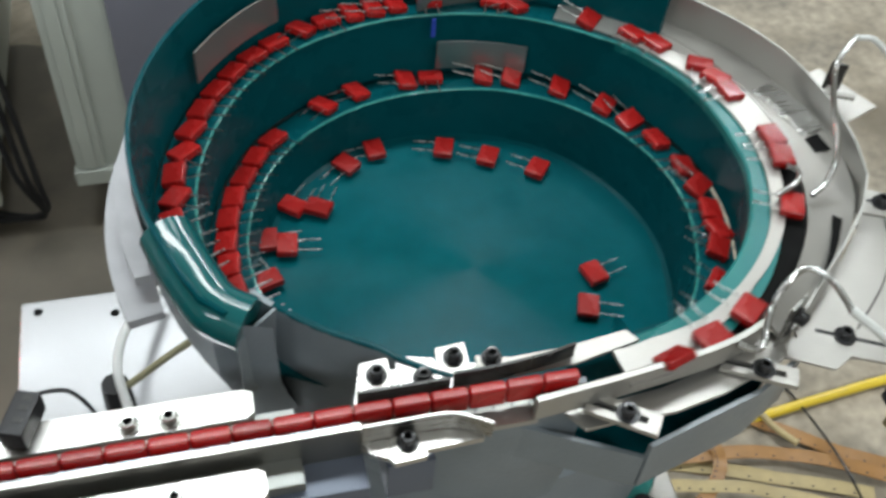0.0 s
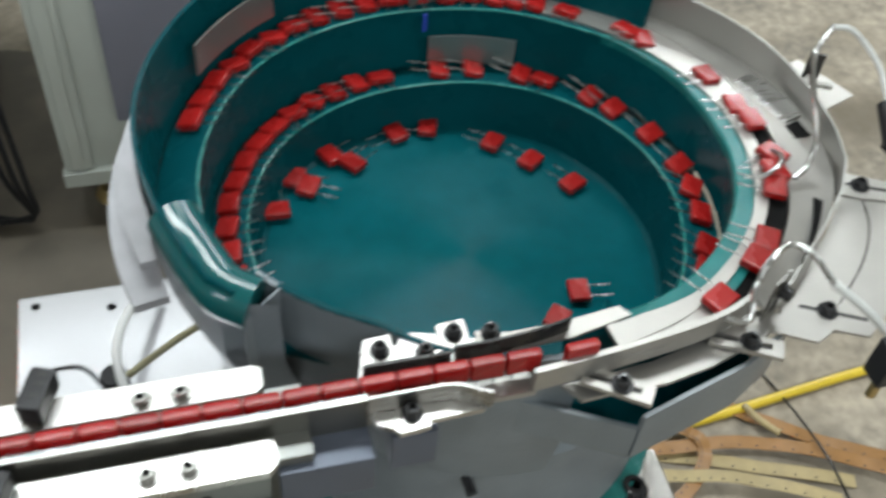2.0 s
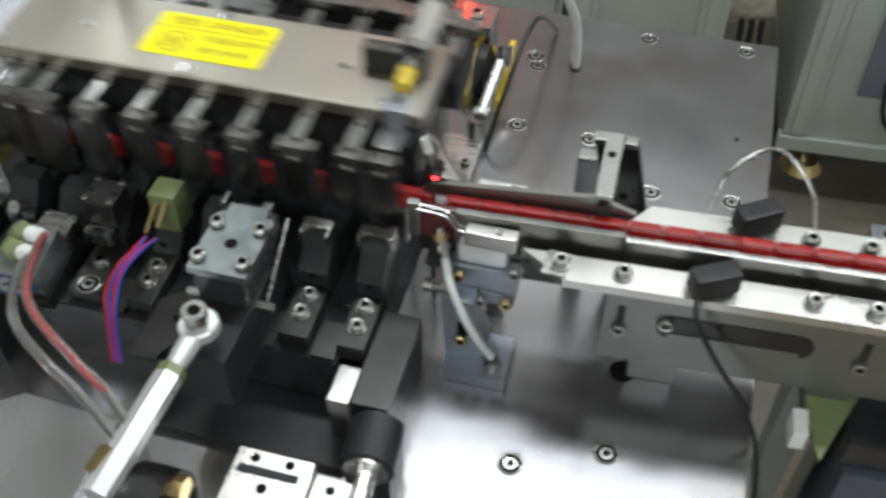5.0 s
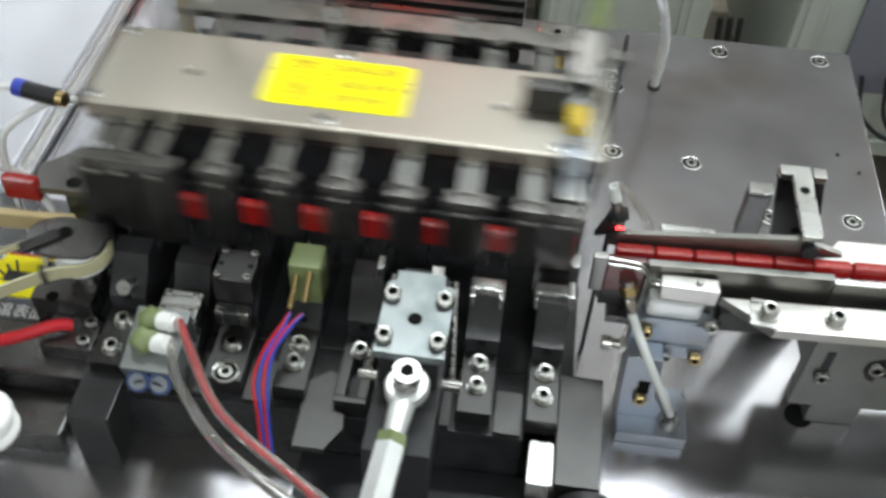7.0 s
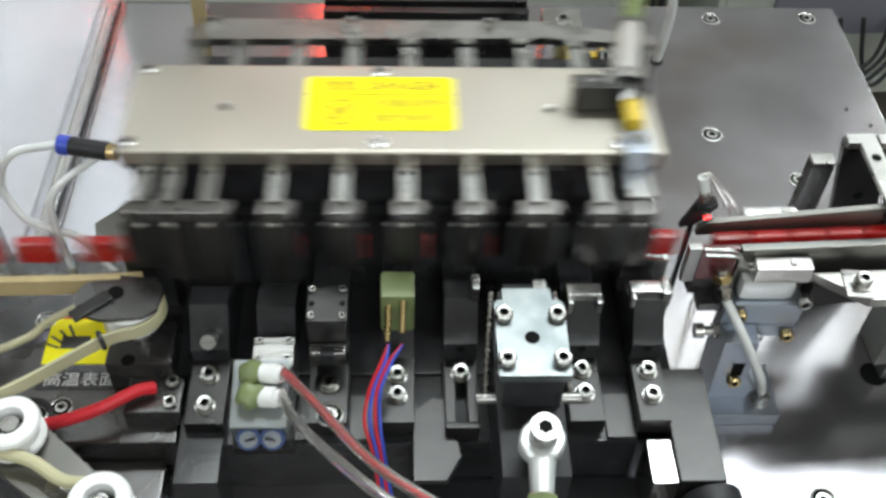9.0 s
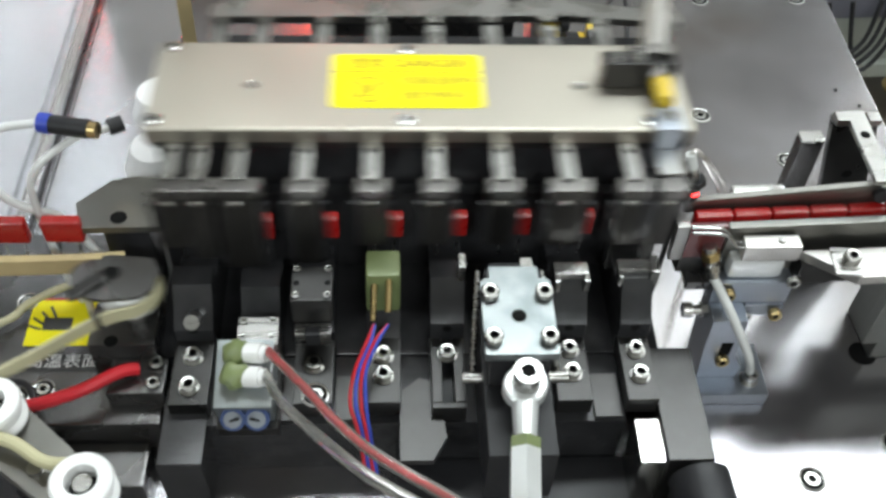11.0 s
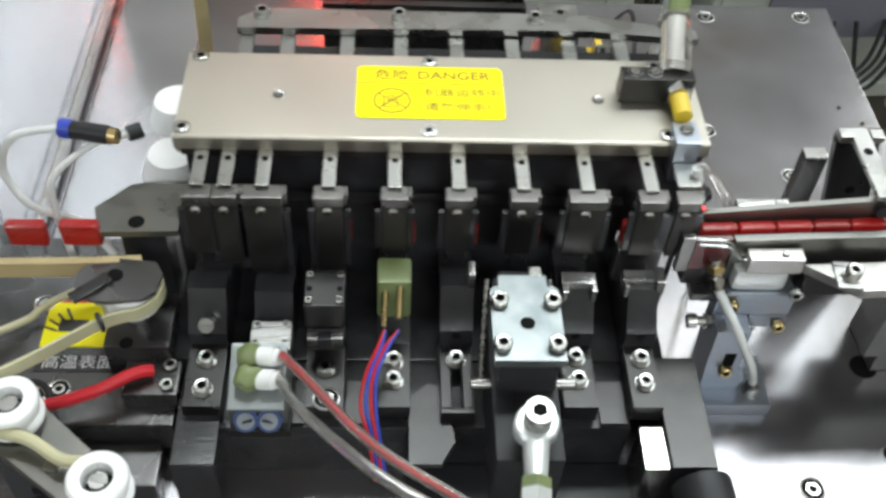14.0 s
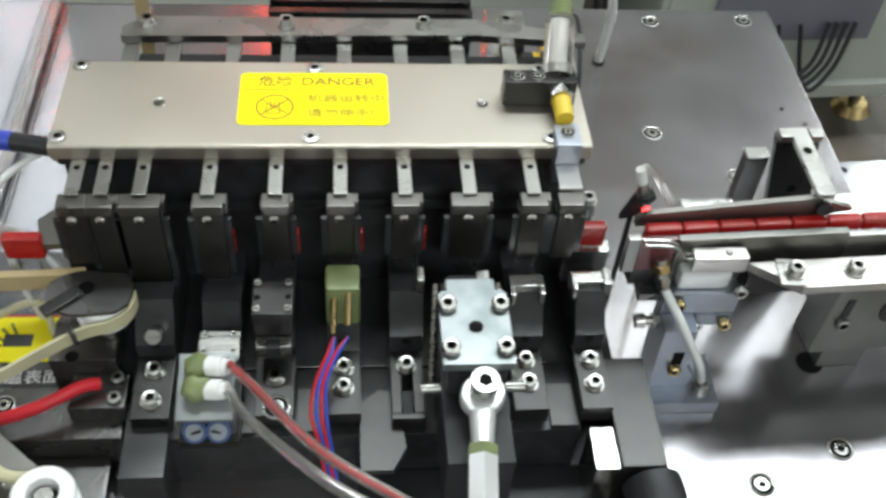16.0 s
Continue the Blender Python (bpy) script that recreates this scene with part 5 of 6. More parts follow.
# rolled lip at the left front
bm = bmesh.new()
lip = [around(p, ledge_r(p) + 0.0085, z) for p, z in ((283, 0.8960), (288, 0.8935), (293, 0.8900), (298, 0.8870), (303, 0.8845))]
hose(bm, lip, 0.0135, 18, 6)
part("rolled_lip", bm, TEAL_GLOSS, bowl, "glossy rolled teal lip")
bm = bmesh.new()
rows = []
for psi in range(282, 308, 3):
    r = ledge_r(psi)
    z = float(np.interp(psi, (280, 304), (0.903, 0.890)))
    rows.append([bm.verts.new(around(psi, q, h)) for q, h in ((r + 0.0170, z - 0.001), (r + 0.0160, z - 0.020), (r + 0.008, 0.845), (r - 0.004, 0.800))])
for p, q in zip(rows, rows[1:]):
    for k in range(3):
        bm.faces.new((p[k], q[k], q[k + 1], p[k + 1]))
part("lip_skirt", bm, GREY_PAINT, bowl)
# dark plate that closes the lip's end
bm = bmesh.new()
e0, e1 = around(303.5, 0.1545, 0), around(304.0, 0.1800, 0)
ring_plate(bm, [e0.xy, e1.xy], [(e0.x + 0.0008, e0.y - 0.0012), (e1.x + 0.0008, e1.y - 0.0012)], [0.8865, 0.8840], [0.8865, 0.8840], 0.048)
part("lip_end_plate", bm, GREY_PAINT, bowl)
# low front wall
bm = bmesh.new()
rows = []
for psi in range(298, 366, STEP):
    r = float(np.interp(psi, (298, 322, 345), (0.159, 0.146, 0.150)))
    zt = float(np.interp(psi, (300, 322, 345), (0.886, 0.884, 0.880)))
    rows.append([bm.verts.new(around(psi, q, h)) for q, h in ((r - 0.003, 0.830), (r - 0.003, zt), (r, zt), (r + 0.003, 0.845), (r + 0.002, 0.800), (r - 0.004, 0.765))])
for p, q in zip(rows, rows[1:]):
    for k in range(5):
        bm.faces.new((p[k], q[k], q[k + 1], p[k + 1]))
bm.faces.new(rows[0])
front = part("front_wall", bm, GREY_PAINT, bowl)
bm = bmesh.new()
hose(bm, [around(p, float(np.interp(p, (298, 322, 345), (0.1575, 0.1445, 0.1485))), float(np.interp(p, (300, 322, 345), (0.886, 0.884, 0.880)))) for p in range(303, 350, 4)], 0.0016, 8, 2)
part("wall_edge", bm, TEAL, front)
# drum below
drum = thing("bowl_drive_drum", "grey hammered vibrator drum under the bowl", "vibrator drum")
bm = bmesh.new()
lathe(bm, [(0.0, 0.769), (0.128, 0.769), (0.136, 0.760), (0.136, 0.655), (0.130, 0.650), (0.128, 0.640), (0.0, 0.640)], 64, centre=(CX + 0.005, CY))
part("drum", bm, GREY_PAINT, drum)
bm = bmesh.new()
lathe(bm, [(0.0, 0.639), (0.145, 0.639), (0.147, 0.632), (0.147, 0.6245), (0.0, 0.6245)], 64, centre=(CX + 0.005, CY))
part("drum_foot", bm, TEAL_EDGE, drum, "green painted foot ring")
rod("drum_bolt", drum, DARK, (0.515, 0.0300, 0.740), (0.514, 0.0420, 0.742), 0.0035)
bx("corner_foot", drum, ALU, 0.6250, 0.6800, 0.0350, 0.0900, 0.6245, 0.6350, 0.002)
screw(pose(0.652, 0.062, 0.6350), drum, 0.008, 0.008, 0.011, DARK)

stand = thing("bowl_stand", "bright steel base plate on a welded stand", "stand")
bx("base_plate", stand, BASE, 0.2380, 0.6820, -0.0100, 0.3280, 0.6040, 0.6240, 0.0015)
bx("stand_box", stand, CABINET, 0.3600, 0.6500, 0.0200, 0.3000, FLOOR_Z, 0.6035, 0.003)
for x, y in ((0.251, 0.317), (0.308, 0.306), (0.440, 0.300), (0.262, 0.150)):
    hole(pose(x, y, 0.6241), stand, 0.0035)
rod("knob", stand, BLACK, (0.3100, 0.2200, 0.6241), (0.3100, 0.2200, 0.6520), 0.0110, 0.0095, "black plastic clamp knob", 10)
pipe("white_cable", stand, WHITE, [(0.3450, 0.3100, 0.6400), (0.3250, 0.2700, 0.6600), (0.3150, 0.2250, 0.6700), (0.3200, 0.1900, 0.6600)], 0.0035)
pipe("white_cable", stand, CREAM, [(0.3200, 0.2150, 0.6550), (0.3700, 0.2200, 0.6900), (0.4300, 0.2200, 0.7200)], 0.0028)

# crescent plates outside the left wall
for r0, r1, z, a0, a1 in ((0.188, 0.207, 0.836, 140, 192), (0.190, 0.198, 0.852, 150, 188)):
    cres = thing("crescent_plate", "pale crescent support plate outside the bowl", "support plate", group="crescent plates")
    bm = bmesh.new()
    n = 24
    a_list = [radians(a0 + (a1 - a0) * k / n) for k in range(n + 1)]
    grow = [r1 + 0.020 * (1 - k / n) for k in range(n + 1)]
    ring_plate(bm, [(CX + r0 * math.cos(a), CY + r0 * math.sin(a)) for a in a_list], [(CX + g * math.cos(a), CY + g * math.sin(a)) for a, g in zip(a_list, grow)],
               [z] * (n + 1), [z] * (n + 1), 0.006)
    part("plate", bm, PRIMED, cres)
    rod("support", cres, STEEL, (CX + 0.200 * math.cos(radians(142)), CY + 0.200 * math.sin(radians(142)), 0.6245), (CX + 0.200 * math.cos(radians(142)), CY + 0.200 * math.sin(radians(142)), z - 0.006), 0.004)

# ---- stainless deck on the right of the bowl ----
deck = thing("outlet_deck", "stainless outlet deck with adjustable guides", "feeder deck")


def arc(r, psis):
    return [around(p, float(np.interp(p, r[0], r[1])), 0).xy for p in psis]


STRIP_IN = ((0, 17, 30, 42, 60, 77, 94, 112, 130, 150), (0.1410, 0.1420, 0.1470, 0.1485, 0.1528, 0.1543, 0.1550, 0.1530, 0.1525, 0.1530))
SLOT_IN = ((0, 30, 44, 61, 77, 90, 150), (0.1535, 0.1545, 0.1548, 0.1605, 0.1630, 0.1640, 0.1650))
SLOT_OUT = ((0, 30, 62, 75, 90, 128), (0.1600, 0.1640, 0.1727, 0.1745, 0.1755, 0.1770))
EDGE = ((0, 30, 45, 62, 75, 90, 110, 128), (0.166, 0.176, 0.183, 0.194, 0.206, 0.210, 0.205, 0.196))
PS = list(range(8, 150, 3))
bm = bmesh.new()
ring_plate(bm, arc(STRIP_IN, PS), arc(SLOT_IN, PS), [ledge_z(p) + 0.0016 for p in PS], [ledge_z(p) + 0.0012 for p in PS], 0.0022)
part("inner_strip", bm, DECK, deck)
pp = list(range(29, 90, 3))
# strip painted near-black for the shade down the slot
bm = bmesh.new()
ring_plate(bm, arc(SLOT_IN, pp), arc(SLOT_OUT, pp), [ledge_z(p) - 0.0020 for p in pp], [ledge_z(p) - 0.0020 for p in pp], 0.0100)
part("drop_slot", bm, HOLE_SHADE, deck, "drop slot as a near-black strip")
for p0, p1 in ((8, 30), (87, 150)):
    pp = list(range(p0, p1 + 1, 2))
    bm = bmesh.new()
    ring_plate(bm, arc(SLOT_IN, pp), arc(SLOT_OUT, pp), [ledge_z(p) + 0.0004 for p in pp], [ledge_z(p) + 0.0002 for p in pp], 0.0022)
    part("slot_cover", bm, DECK, deck)
PS2 = [p for p in PS if 38 <= p <= 128]
bm = bmesh.new()
ring_plate(bm, arc(SLOT_OUT, PS2), arc(EDGE, PS2), [ledge_z(p) + 0.0008 for p in PS2], [float(np.interp(p, (0, 60, 128), (0.876, 0.874, 0.870))) for p in PS2], 0.0030)
part("outer_shelf", bm, DECK, deck)
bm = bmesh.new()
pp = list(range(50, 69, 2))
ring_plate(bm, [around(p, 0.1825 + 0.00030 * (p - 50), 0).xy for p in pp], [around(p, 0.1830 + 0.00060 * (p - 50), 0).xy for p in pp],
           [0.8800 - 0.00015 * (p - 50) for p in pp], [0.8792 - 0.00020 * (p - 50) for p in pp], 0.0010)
part("drop_slot", bm, HOLE_SHADE, deck, "drop slot as a near-black strip")
# tall outer band that runs down to a low lip
bm = bmesh.new()
pts = [(0.583 + 0.172 * math.cos(radians(a)), 0.160 + 0.172 * math.sin(radians(a)), 0.894 - 0.006 * max(0.0, (20 - a) / 32)) for a in range(104, -10, -3)]
pts += [(0.7505, 0.119, 0.8850), (0.7400, 0.1010, 0.8810), (0.7190, 0.0800, 0.8785), (0.6990, 0.0630, 0.8790), (0.6780, 0.0440, 0.8790), (0.6620, 0.0310, 0.8780)]
low = [min(0.872, z - 0.004) if y < 0.11 else 0.866 for x, y, z in pts]
for (p, z0), (q, z1) in zip(list(zip(pts, low))[:-1], list(zip(pts, low))[1:]):
    d = (Vector(q) - Vector(p)).xy.normalized()
    n = Vector((-d.y, d.x)) * 0.0013
    vs = [bm.verts.new(v) for v in ((p[0], p[1], z0), (q[0], q[1], z1), q, p, (p[0] + n.x, p[1] + n.y, z0), (q[0] + n.x, q[1] + n.y, z1), (q[0] + n.x, q[1] + n.y, q[2]), (p[0] + n.x, p[1] + n.y, p[2]))]
    for f in ((0, 1, 2, 3), (4, 5, 6, 7), (3, 2, 6, 7), (0, 1, 5, 4)):
        bm.faces.new([vs[i] for i in f])
bmesh.ops.remove_doubles(bm, verts=bm.verts, dist=0.0004)
part("outer_band", bm, SHEET, deck)
bm = bmesh.new()
prism(bm, [(0.7505, 0.1255), (0.7560, 0.1240), (0.7890, 0.1080), (0.7860, 0.0960), (0.7800, 0.0850), (0.7620, 0.0600), (0.7290, 0.0230), (0.7140, 0.0120), (0.6920, 0.0180), (0.6660, 0.0320), (0.7000, 0.0610), (0.7200, 0.0770), (0.7410, 0.0980)], 0.8640, 0.8662)
part("right_shelf", bm, DECK, deck)
bm = bmesh.new()
ln = smooth_path([(0.7590, 0.1010, 0), (0.7510, 0.0800, 0), (0.7330, 0.0570, 0), (0.7050, 0.0330, 0)], 8)
ring_plate(bm, [(p.x, p.y) for p in ln], [(p.x + 0.0006, p.y - 0.0006) for p in ln], [0.8668] * len(ln), [0.8668] * len(ln), 0.0004)
part("bend_line", bm, MID, deck)
bm = bmesh.new()
prism(bm, [(0.7370, 0.2110), (0.7490, 0.1900), (0.7515, 0.1680), (0.7370, 0.1630), (0.7240, 0.2060)], 0.8745, 0.8758)
part("patch_plate", bm, STEEL, deck)
# near-black patch laid on for the shade inside the opening
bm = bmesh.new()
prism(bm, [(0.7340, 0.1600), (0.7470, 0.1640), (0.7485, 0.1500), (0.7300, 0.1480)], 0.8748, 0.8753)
part("square_slot", bm, HOLE_SHADE, deck, "square opening as a near-black patch")
lug = thing("band_bracket", "pale bracket plate with a dark upright lug outside the band", "bracket")
bm = bmesh.new()
prism(bm, [(0.7560, 0.2200), (0.7840, 0.2280), (0.8030, 0.1880), (0.7750, 0.1770), (0.7570, 0.1850)], 0.8660, 0.8680)
part("plate", bm, DECK, lug)
bm = bmesh.new()
box(bm, -0.0050, 0.0050, -0.0010, 0.0010, 0, 0.0220, 0.0003, pose(0.7790, 0.2060, 0.8681, 0, 0, -35))
part("upright", bm, MID, lug)
rod("bolt", lug, SCREW, (0.7690, 0.1980, 0.8760), (0.7850, 0.1900, 0.8760), 0.0026)
rod("nut", lug, SCREW, (0.7700, 0.1975, 0.8760), (0.7735, 0.1957, 0.8760), 0.0048, seg=6)
# guides at the front
gp = [(0.5240, 0.0100), (0.5490, 0.0125), (0.5830, 0.0165), (0.6100, 0.0205), (0.6300, 0.0255), (0.6480, 0.0330)]
g3 = smooth_path([(x, y, 0) for x, y in gp], 8)
bm = bmesh.new()
ring_plate(bm, [(p.x - 0.0003, p.y) for p in g3], [(p.x + 0.0004, p.y - 0.0028) for p in g3], [0.8915] * len(g3), [0.8915] * len(g3), 0.0150)
part("front_guide", bm, DECK, deck)
bm = bmesh.new()
prism(bm, [(0.5410, 0.0115), (0.5480, 0.0010), (0.5640, 0.0020), (0.5930, 0.0020), (0.6190, 0.0070), (0.6340, 0.0120), (0.6560, 0.0200), (0.6640, 0.0310), (0.6540, 0.0360), (0.6210, 0.0225), (0.5900, 0.0155), (0.5530, 0.0120)], 0.8690, 0.8712)
part("front_shelf", bm, DECK, deck)
bm = bmesh.new()
prism(bm, [(0.5040, 0.0395), (0.5200, 0.0355), (0.5470, 0.0365), (0.5780, 0.0405), (0.5825, 0.0340), (0.5500, 0.0270), (0.5040, 0.0255)], 0.8850, 0.8868)
part("wedge_plate", bm, DECK, deck)
bm = bmesh.new()
w3 = smooth_path([(0.4900, 0.0252, 0), (0.5080, 0.0252, 0), (0.5330, 0.0275, 0), (0.5485, 0.0305, 0)], 8)
ring_plate(bm, [(p.x, p.y) for p in w3], [(p.x, p.y + 0.0014) for p in w3], [0.8965] * len(w3), [0.8965] * len(w3), 0.0110)
part("inner_guide", bm, MID, deck)


def slotted_bar(a, b, z, w, label):
    """A flat clamping bar with a long slot, from a to b in plan, and its screw."""
    a, b = Vector((*a, z)), Vector((*b, z))
    m = Matrix.Translation(a) @ Matrix.Rotation(math.atan2(b.y - a.y, b.x - a.x), 4, "Z")
    ln = (b - a).length
    c = thing("slotted_clamp", label, "clamp bar", group="clamps round the deck")
    bm = bmesh.new()
    box(bm, 0, ln, -w / 2, -w * 0.15, 0, 0.003, 0.0003, m)
    box(bm, 0, ln, w * 0.15, w / 2, 0, 0.003, 0.0003, m)
    box(bm, ln - 0.006, ln, -w * 0.15, w * 0.15, 0, 0.003, 0, m)
    part("bar", bm, DECK, c)
    bm = bmesh.new()
    box(bm, 0.002, ln - 0.006, -w * 0.15, w * 0.15, 0.0001, 0.0006, 0, m)
    part("slot", bm, BLACK, c)
    screw(Matrix.Translation(a.lerp(b, 0.55) + Vector((0, 0, 0.003))), c, 0.0036, 0.0052, 0.0056, DARK)
    return c


def slotted_plate(outline, z, a, b, s, label):
    """A thin plate with one narrow slot from a to b and a screw through it."""
    c = thing("slotted_plate", label, "clamp plate", group="clamps round the deck")
    bm = bmesh.new()
    prism(bm, outline, z, z + 0.0016)
    part("plate", bm, DECK, c)
    a, b = Vector((*a, z)), Vector((*b, z))
    m = Matrix.Translation(a) @ Matrix.Rotation(math.atan2(b.y - a.y, b.x - a.x), 4, "Z")
    # the slot's shade is a black strip on the plate
    bm = bmesh.new()
    box(bm, 0, (b - a).length, -0.0010, 0.0010, 0.0016, 0.0019, 0, m)
    part("slot", bm, BLACK, c)
    screw(pose(*s, z + 0.0018), c, 0.0036, 0.0050, 0.0056, DARK)
    return c


slotted_bar((0.5505, 0.0115), (0.5790, -0.0080), 0.8760, 0.0115, "slotted stainless clamp bar with a black screw")
slotted_bar((0.6230, 0.0235), (0.6560, 0.0060), 0.8720, 0.0110, "slotted stainless clamp bar with a black screw")
slotted_plate([(0.6720, 0.0400), (0.7200, 0.0240), (0.7100, 0.0090), (0.6880, 0.0190), (0.6700, 0.0300)], 0.8664, (0.6820, 0.0350), (0.7140, 0.0190), (0.6950, 0.0285), "thin slotted clamp plate on the side shelf")
slotted_plate([(0.7300, 0.1150), (0.7560, 0.1240), (0.7880, 0.1075), (0.7840, 0.0930), (0.7590, 0.1010)], 0.8664, (0.7530, 0.1150), (0.7830, 0.1010), (0.7620, 0.1105), "thin slotted clamp plate beside the outer band")

# outlet gate between bowl and track
outlet = thing("outlet_gate", "white steel outlet gate with black socket screws", "outlet gate")
bm = bmesh.new()
prism(bm, [(0.4460, 0.0270), (0.5040, 0.0280), (0.5060, 0.0385), (0.5015, 0.0390), (0.5020, 0.0510), (0.4880, 0.0500), (0.4870, 0.0400), (0.4860, 0.0450), (0.4690, 0.0490), (0.4680, 0.0420), (0.4650, 0.0420), (0.4650, 0.0490), (0.4520, 0.0480)], 0.8790, 0.8820)
part("rear_gate", bm, ALU, outlet)
bm = bmesh.new()
prism(bm, [(0.4460, 0.0070), (0.4480, 0.0010), (0.4560, -0.0030), (0.4580, -0.0060), (0.4720, -0.0050), (0.4725, -0.0020), (0.4980, -0.0010), (0.4985, 0.0065)], 0.8800, 0.8835)
part("front_gate", bm, ALU, outlet)
for x, y in ((0.4585, 0.0400), (0.4790, 0.0345), (0.4950, 0.0430), (0.5110, 0.0365)):
    screw(pose(x, y, 0.8822 if x < 0.505 else 0.8868), outlet, 0.0035, 0.0055, 0.0050, DARK)
screw(pose(0.4650, 0.0030, 0.8837), outlet, 0.0035, 0.0055, 0.0050, DARK)
r3 = smooth_path([(0.4460, 0.0078, 0), (0.4640, 0.0080, 0), (0.4830, 0.0078, 0), (0.4920, 0.0045, 0), (0.5010, -0.0005, 0)], 8)
bm = bmesh.new()
ring_plate(bm, [(p.x, p.y) for p in r3], [(p.x, p.y - 0.0013) for p in r3], [0.8955] * len(r3), [0.8955] * len(r3), 0.0115)
part("front_lead_in", bm, STEEL, outlet)
bm = bmesh.new()
prism(bm, [(0.4900, 0.0070), (0.5260, 0.0070), (0.5260, 0.0250), (0.4900, 0.0250)], 0.8735, 0.8770)
part("outlet_sill", bm, DECK, outlet)
bx("rear_lead_in", outlet, MID, 0.4470, 0.4890, 0.0250, 0.0268, 0.8760, 0.8930, 0.0004)
bx("gate_floor", outlet, STEEL, 0.4465, 0.4898, 0.0090, 0.0248, 0.8700, 0.8770, 0.0004)
bx("gate_leg", outlet, BLUEBOX, 0.4560, 0.4780, 0.0000, 0.0240, 0.8420, 0.8698, 0.001)
bx("gate_rest", outlet, STEEL, 0.4600, 0.4700, 0.0000, 0.0060, 0.8700, 0.8798, 0.0004)

# hammered grey skirt under the deck
skirt = thing("deck_skirt", "slate grey hammered skirt plate under the deck", "skirt plate")
bm = bmesh.new()
sk = [(0.486, 0.038), (0.531, 0.019), (0.580, -0.004)]
ring_plate(bm, sk, [(x - 0.001, y - 0.002) for x, y in sk], [0.853, 0.850, 0.846], [0.853, 0.850, 0.846], 0.027)
part("left_skirt", bm, GREY_PAINT, skirt)
bm = bmesh.new()
sk = [(0.580, -0.004), (0.604, 0.000), (0.638, 0.008), (0.668, 0.024), (0.702, 0.054)]
ring_plate(bm, sk, [(x + 0.001, y - 0.002) for x, y in sk], [0.856, 0.863, 0.867, 0.866, 0.863], [0.856, 0.863, 0.867, 0.866, 0.863], 0.038)
part("right_skirt", bm, GREY_PAINT, skirt)
bm = bmesh.new()
prism(bm, [(0.494, 0.039), (0.580, 0.001), (0.640, 0.014), (0.690, 0.050), (0.650, 0.080), (0.520, 0.060)], 0.832, 0.836)
part("skirt_floor", bm, TEAL, skirt)
bm = bmesh.new()
lathe(bm, [(0.130, 0.770), (0.141, 0.782), (0.1475, 0.830), (0.1485, 0.866)], 24, -94, -50, (CX, CY))
part("front_shell", bm, GREY_PAINT, skirt)

# inner baffles
for a0, a1, r, z0, z1 in ((64, 88, 0.1445, 0.828, 0.850), (123, 147, 0.1815, 0.872, 0.894)):
    baf = thing("baffle_plate", "thin steel baffle clipped inside the bowl", "baffle", group="baffles in the bowl")
    bm = bmesh.new()
    aa = [radians(a0 + (a1 - a0) * k / 10) for k in range(11)]
    ring_plate(bm, [(CX + (r - 0.001) * math.cos(a), CY + (r - 0.001) * math.sin(a)) for a in aa], [(CX + r * math.cos(a), CY + r * math.sin(a)) for a in aa], [z1] * 11, [z1] * 11, z1 - z0)
    part("sheet", bm, SHEET, baf)
clipb = thing("blue_clip", "small blue clip on the bowl ledge", "clip")
bx("clip", clipb, BLUE_WIRE, 0.5490, 0.5520, 0.3165, 0.3180, 0.852, 0.866, 0.0004)

# air jets
jet = thing("air_jet_pipe", "bent steel air jet pipe with a clear hose", "air jet")
pipe("bent_pipe", jet, WIRE, [(0.6260, 0.0210, 0.8900), (0.6320, 0.0175, 0.8890), (0.6380, 0.0180, 0.8890), (0.6410, 0.0230, 0.8920), (0.6440, 0.0300, 0.9020), (0.6520, 0.0360, 0.9120), (0.6640, 0.0410, 0.9130), (0.6720, 0.0330, 0.9130), (0.6755, 0.0150, 0.9100)], 0.0017)
pipe("clear_hose", jet, MILKY, [(0.6750, 0.0165, 0.9102), (0.6900, 0.0060, 0.9000), (0.7040, -0.0030, 0.8880)], 0.0023)
JB = pose(0.6600, 0.0310, 0.8680, 0, 0, 32)
bm = bmesh.new()
box(bm, -0.0070, 0.0070, -0.0008, 0.0008, 0, 0.0330, 0.0003, JB)
part("jet_bracket", bm, STEEL, jet)
# black strip painted for the shade in the bracket's slot
bm = bmesh.new()
box(bm, -0.0018, 0.0018, -0.0012, -0.0009, 0.0060, 0.0290, 0, JB)
part("jet_slot", bm, BLACK, jet)
bm = bmesh.new()
prism(bm, [(0.6520, 0.0250), (0.6800, 0.0100), (0.6920, 0.0160), (0.6660, 0.0330)], 0.8682, 0.8698)
part("jet_foot", bm, DECK, jet)
screw(JB @ facing(0.0035, -0.0012, 0.0200), jet, 0.0036, 0.0050, 0.0050, DARK)
bx("speed_valve", jet, BLACK, 0.6990, 0.7130, -0.0180, -0.0040, 0.8620, 0.8880, 0.0015)
rod("valve_screw", jet, BRASS, (0.7060, -0.0120, 0.8470), (0.7060, -0.0120, 0.8620), 0.0028)
jet2 = thing("air_jet_pipe", "bent steel air jet pipe with a black flow valve", "air jet")
pipe("bent_pipe", jet2, WIRE, [(0.6920, 0.1120, 0.8850), (0.7030, 0.1150, 0.8900), (0.7100, 0.1240, 0.8880), (0.7110, 0.1360, 0.8820)], 0.0015)
pipe("bent_pipe", jet2, WIRE, [(0.7110, 0.1080, 0.8860), (0.7220, 0.1140, 0.8900), (0.7300, 0.1260, 0.9000), (0.7360, 0.1480, 0.9100), (0.7400, 0.1650, 0.9250), (0.7540, 0.1760, 0.9350)], 0.0017)
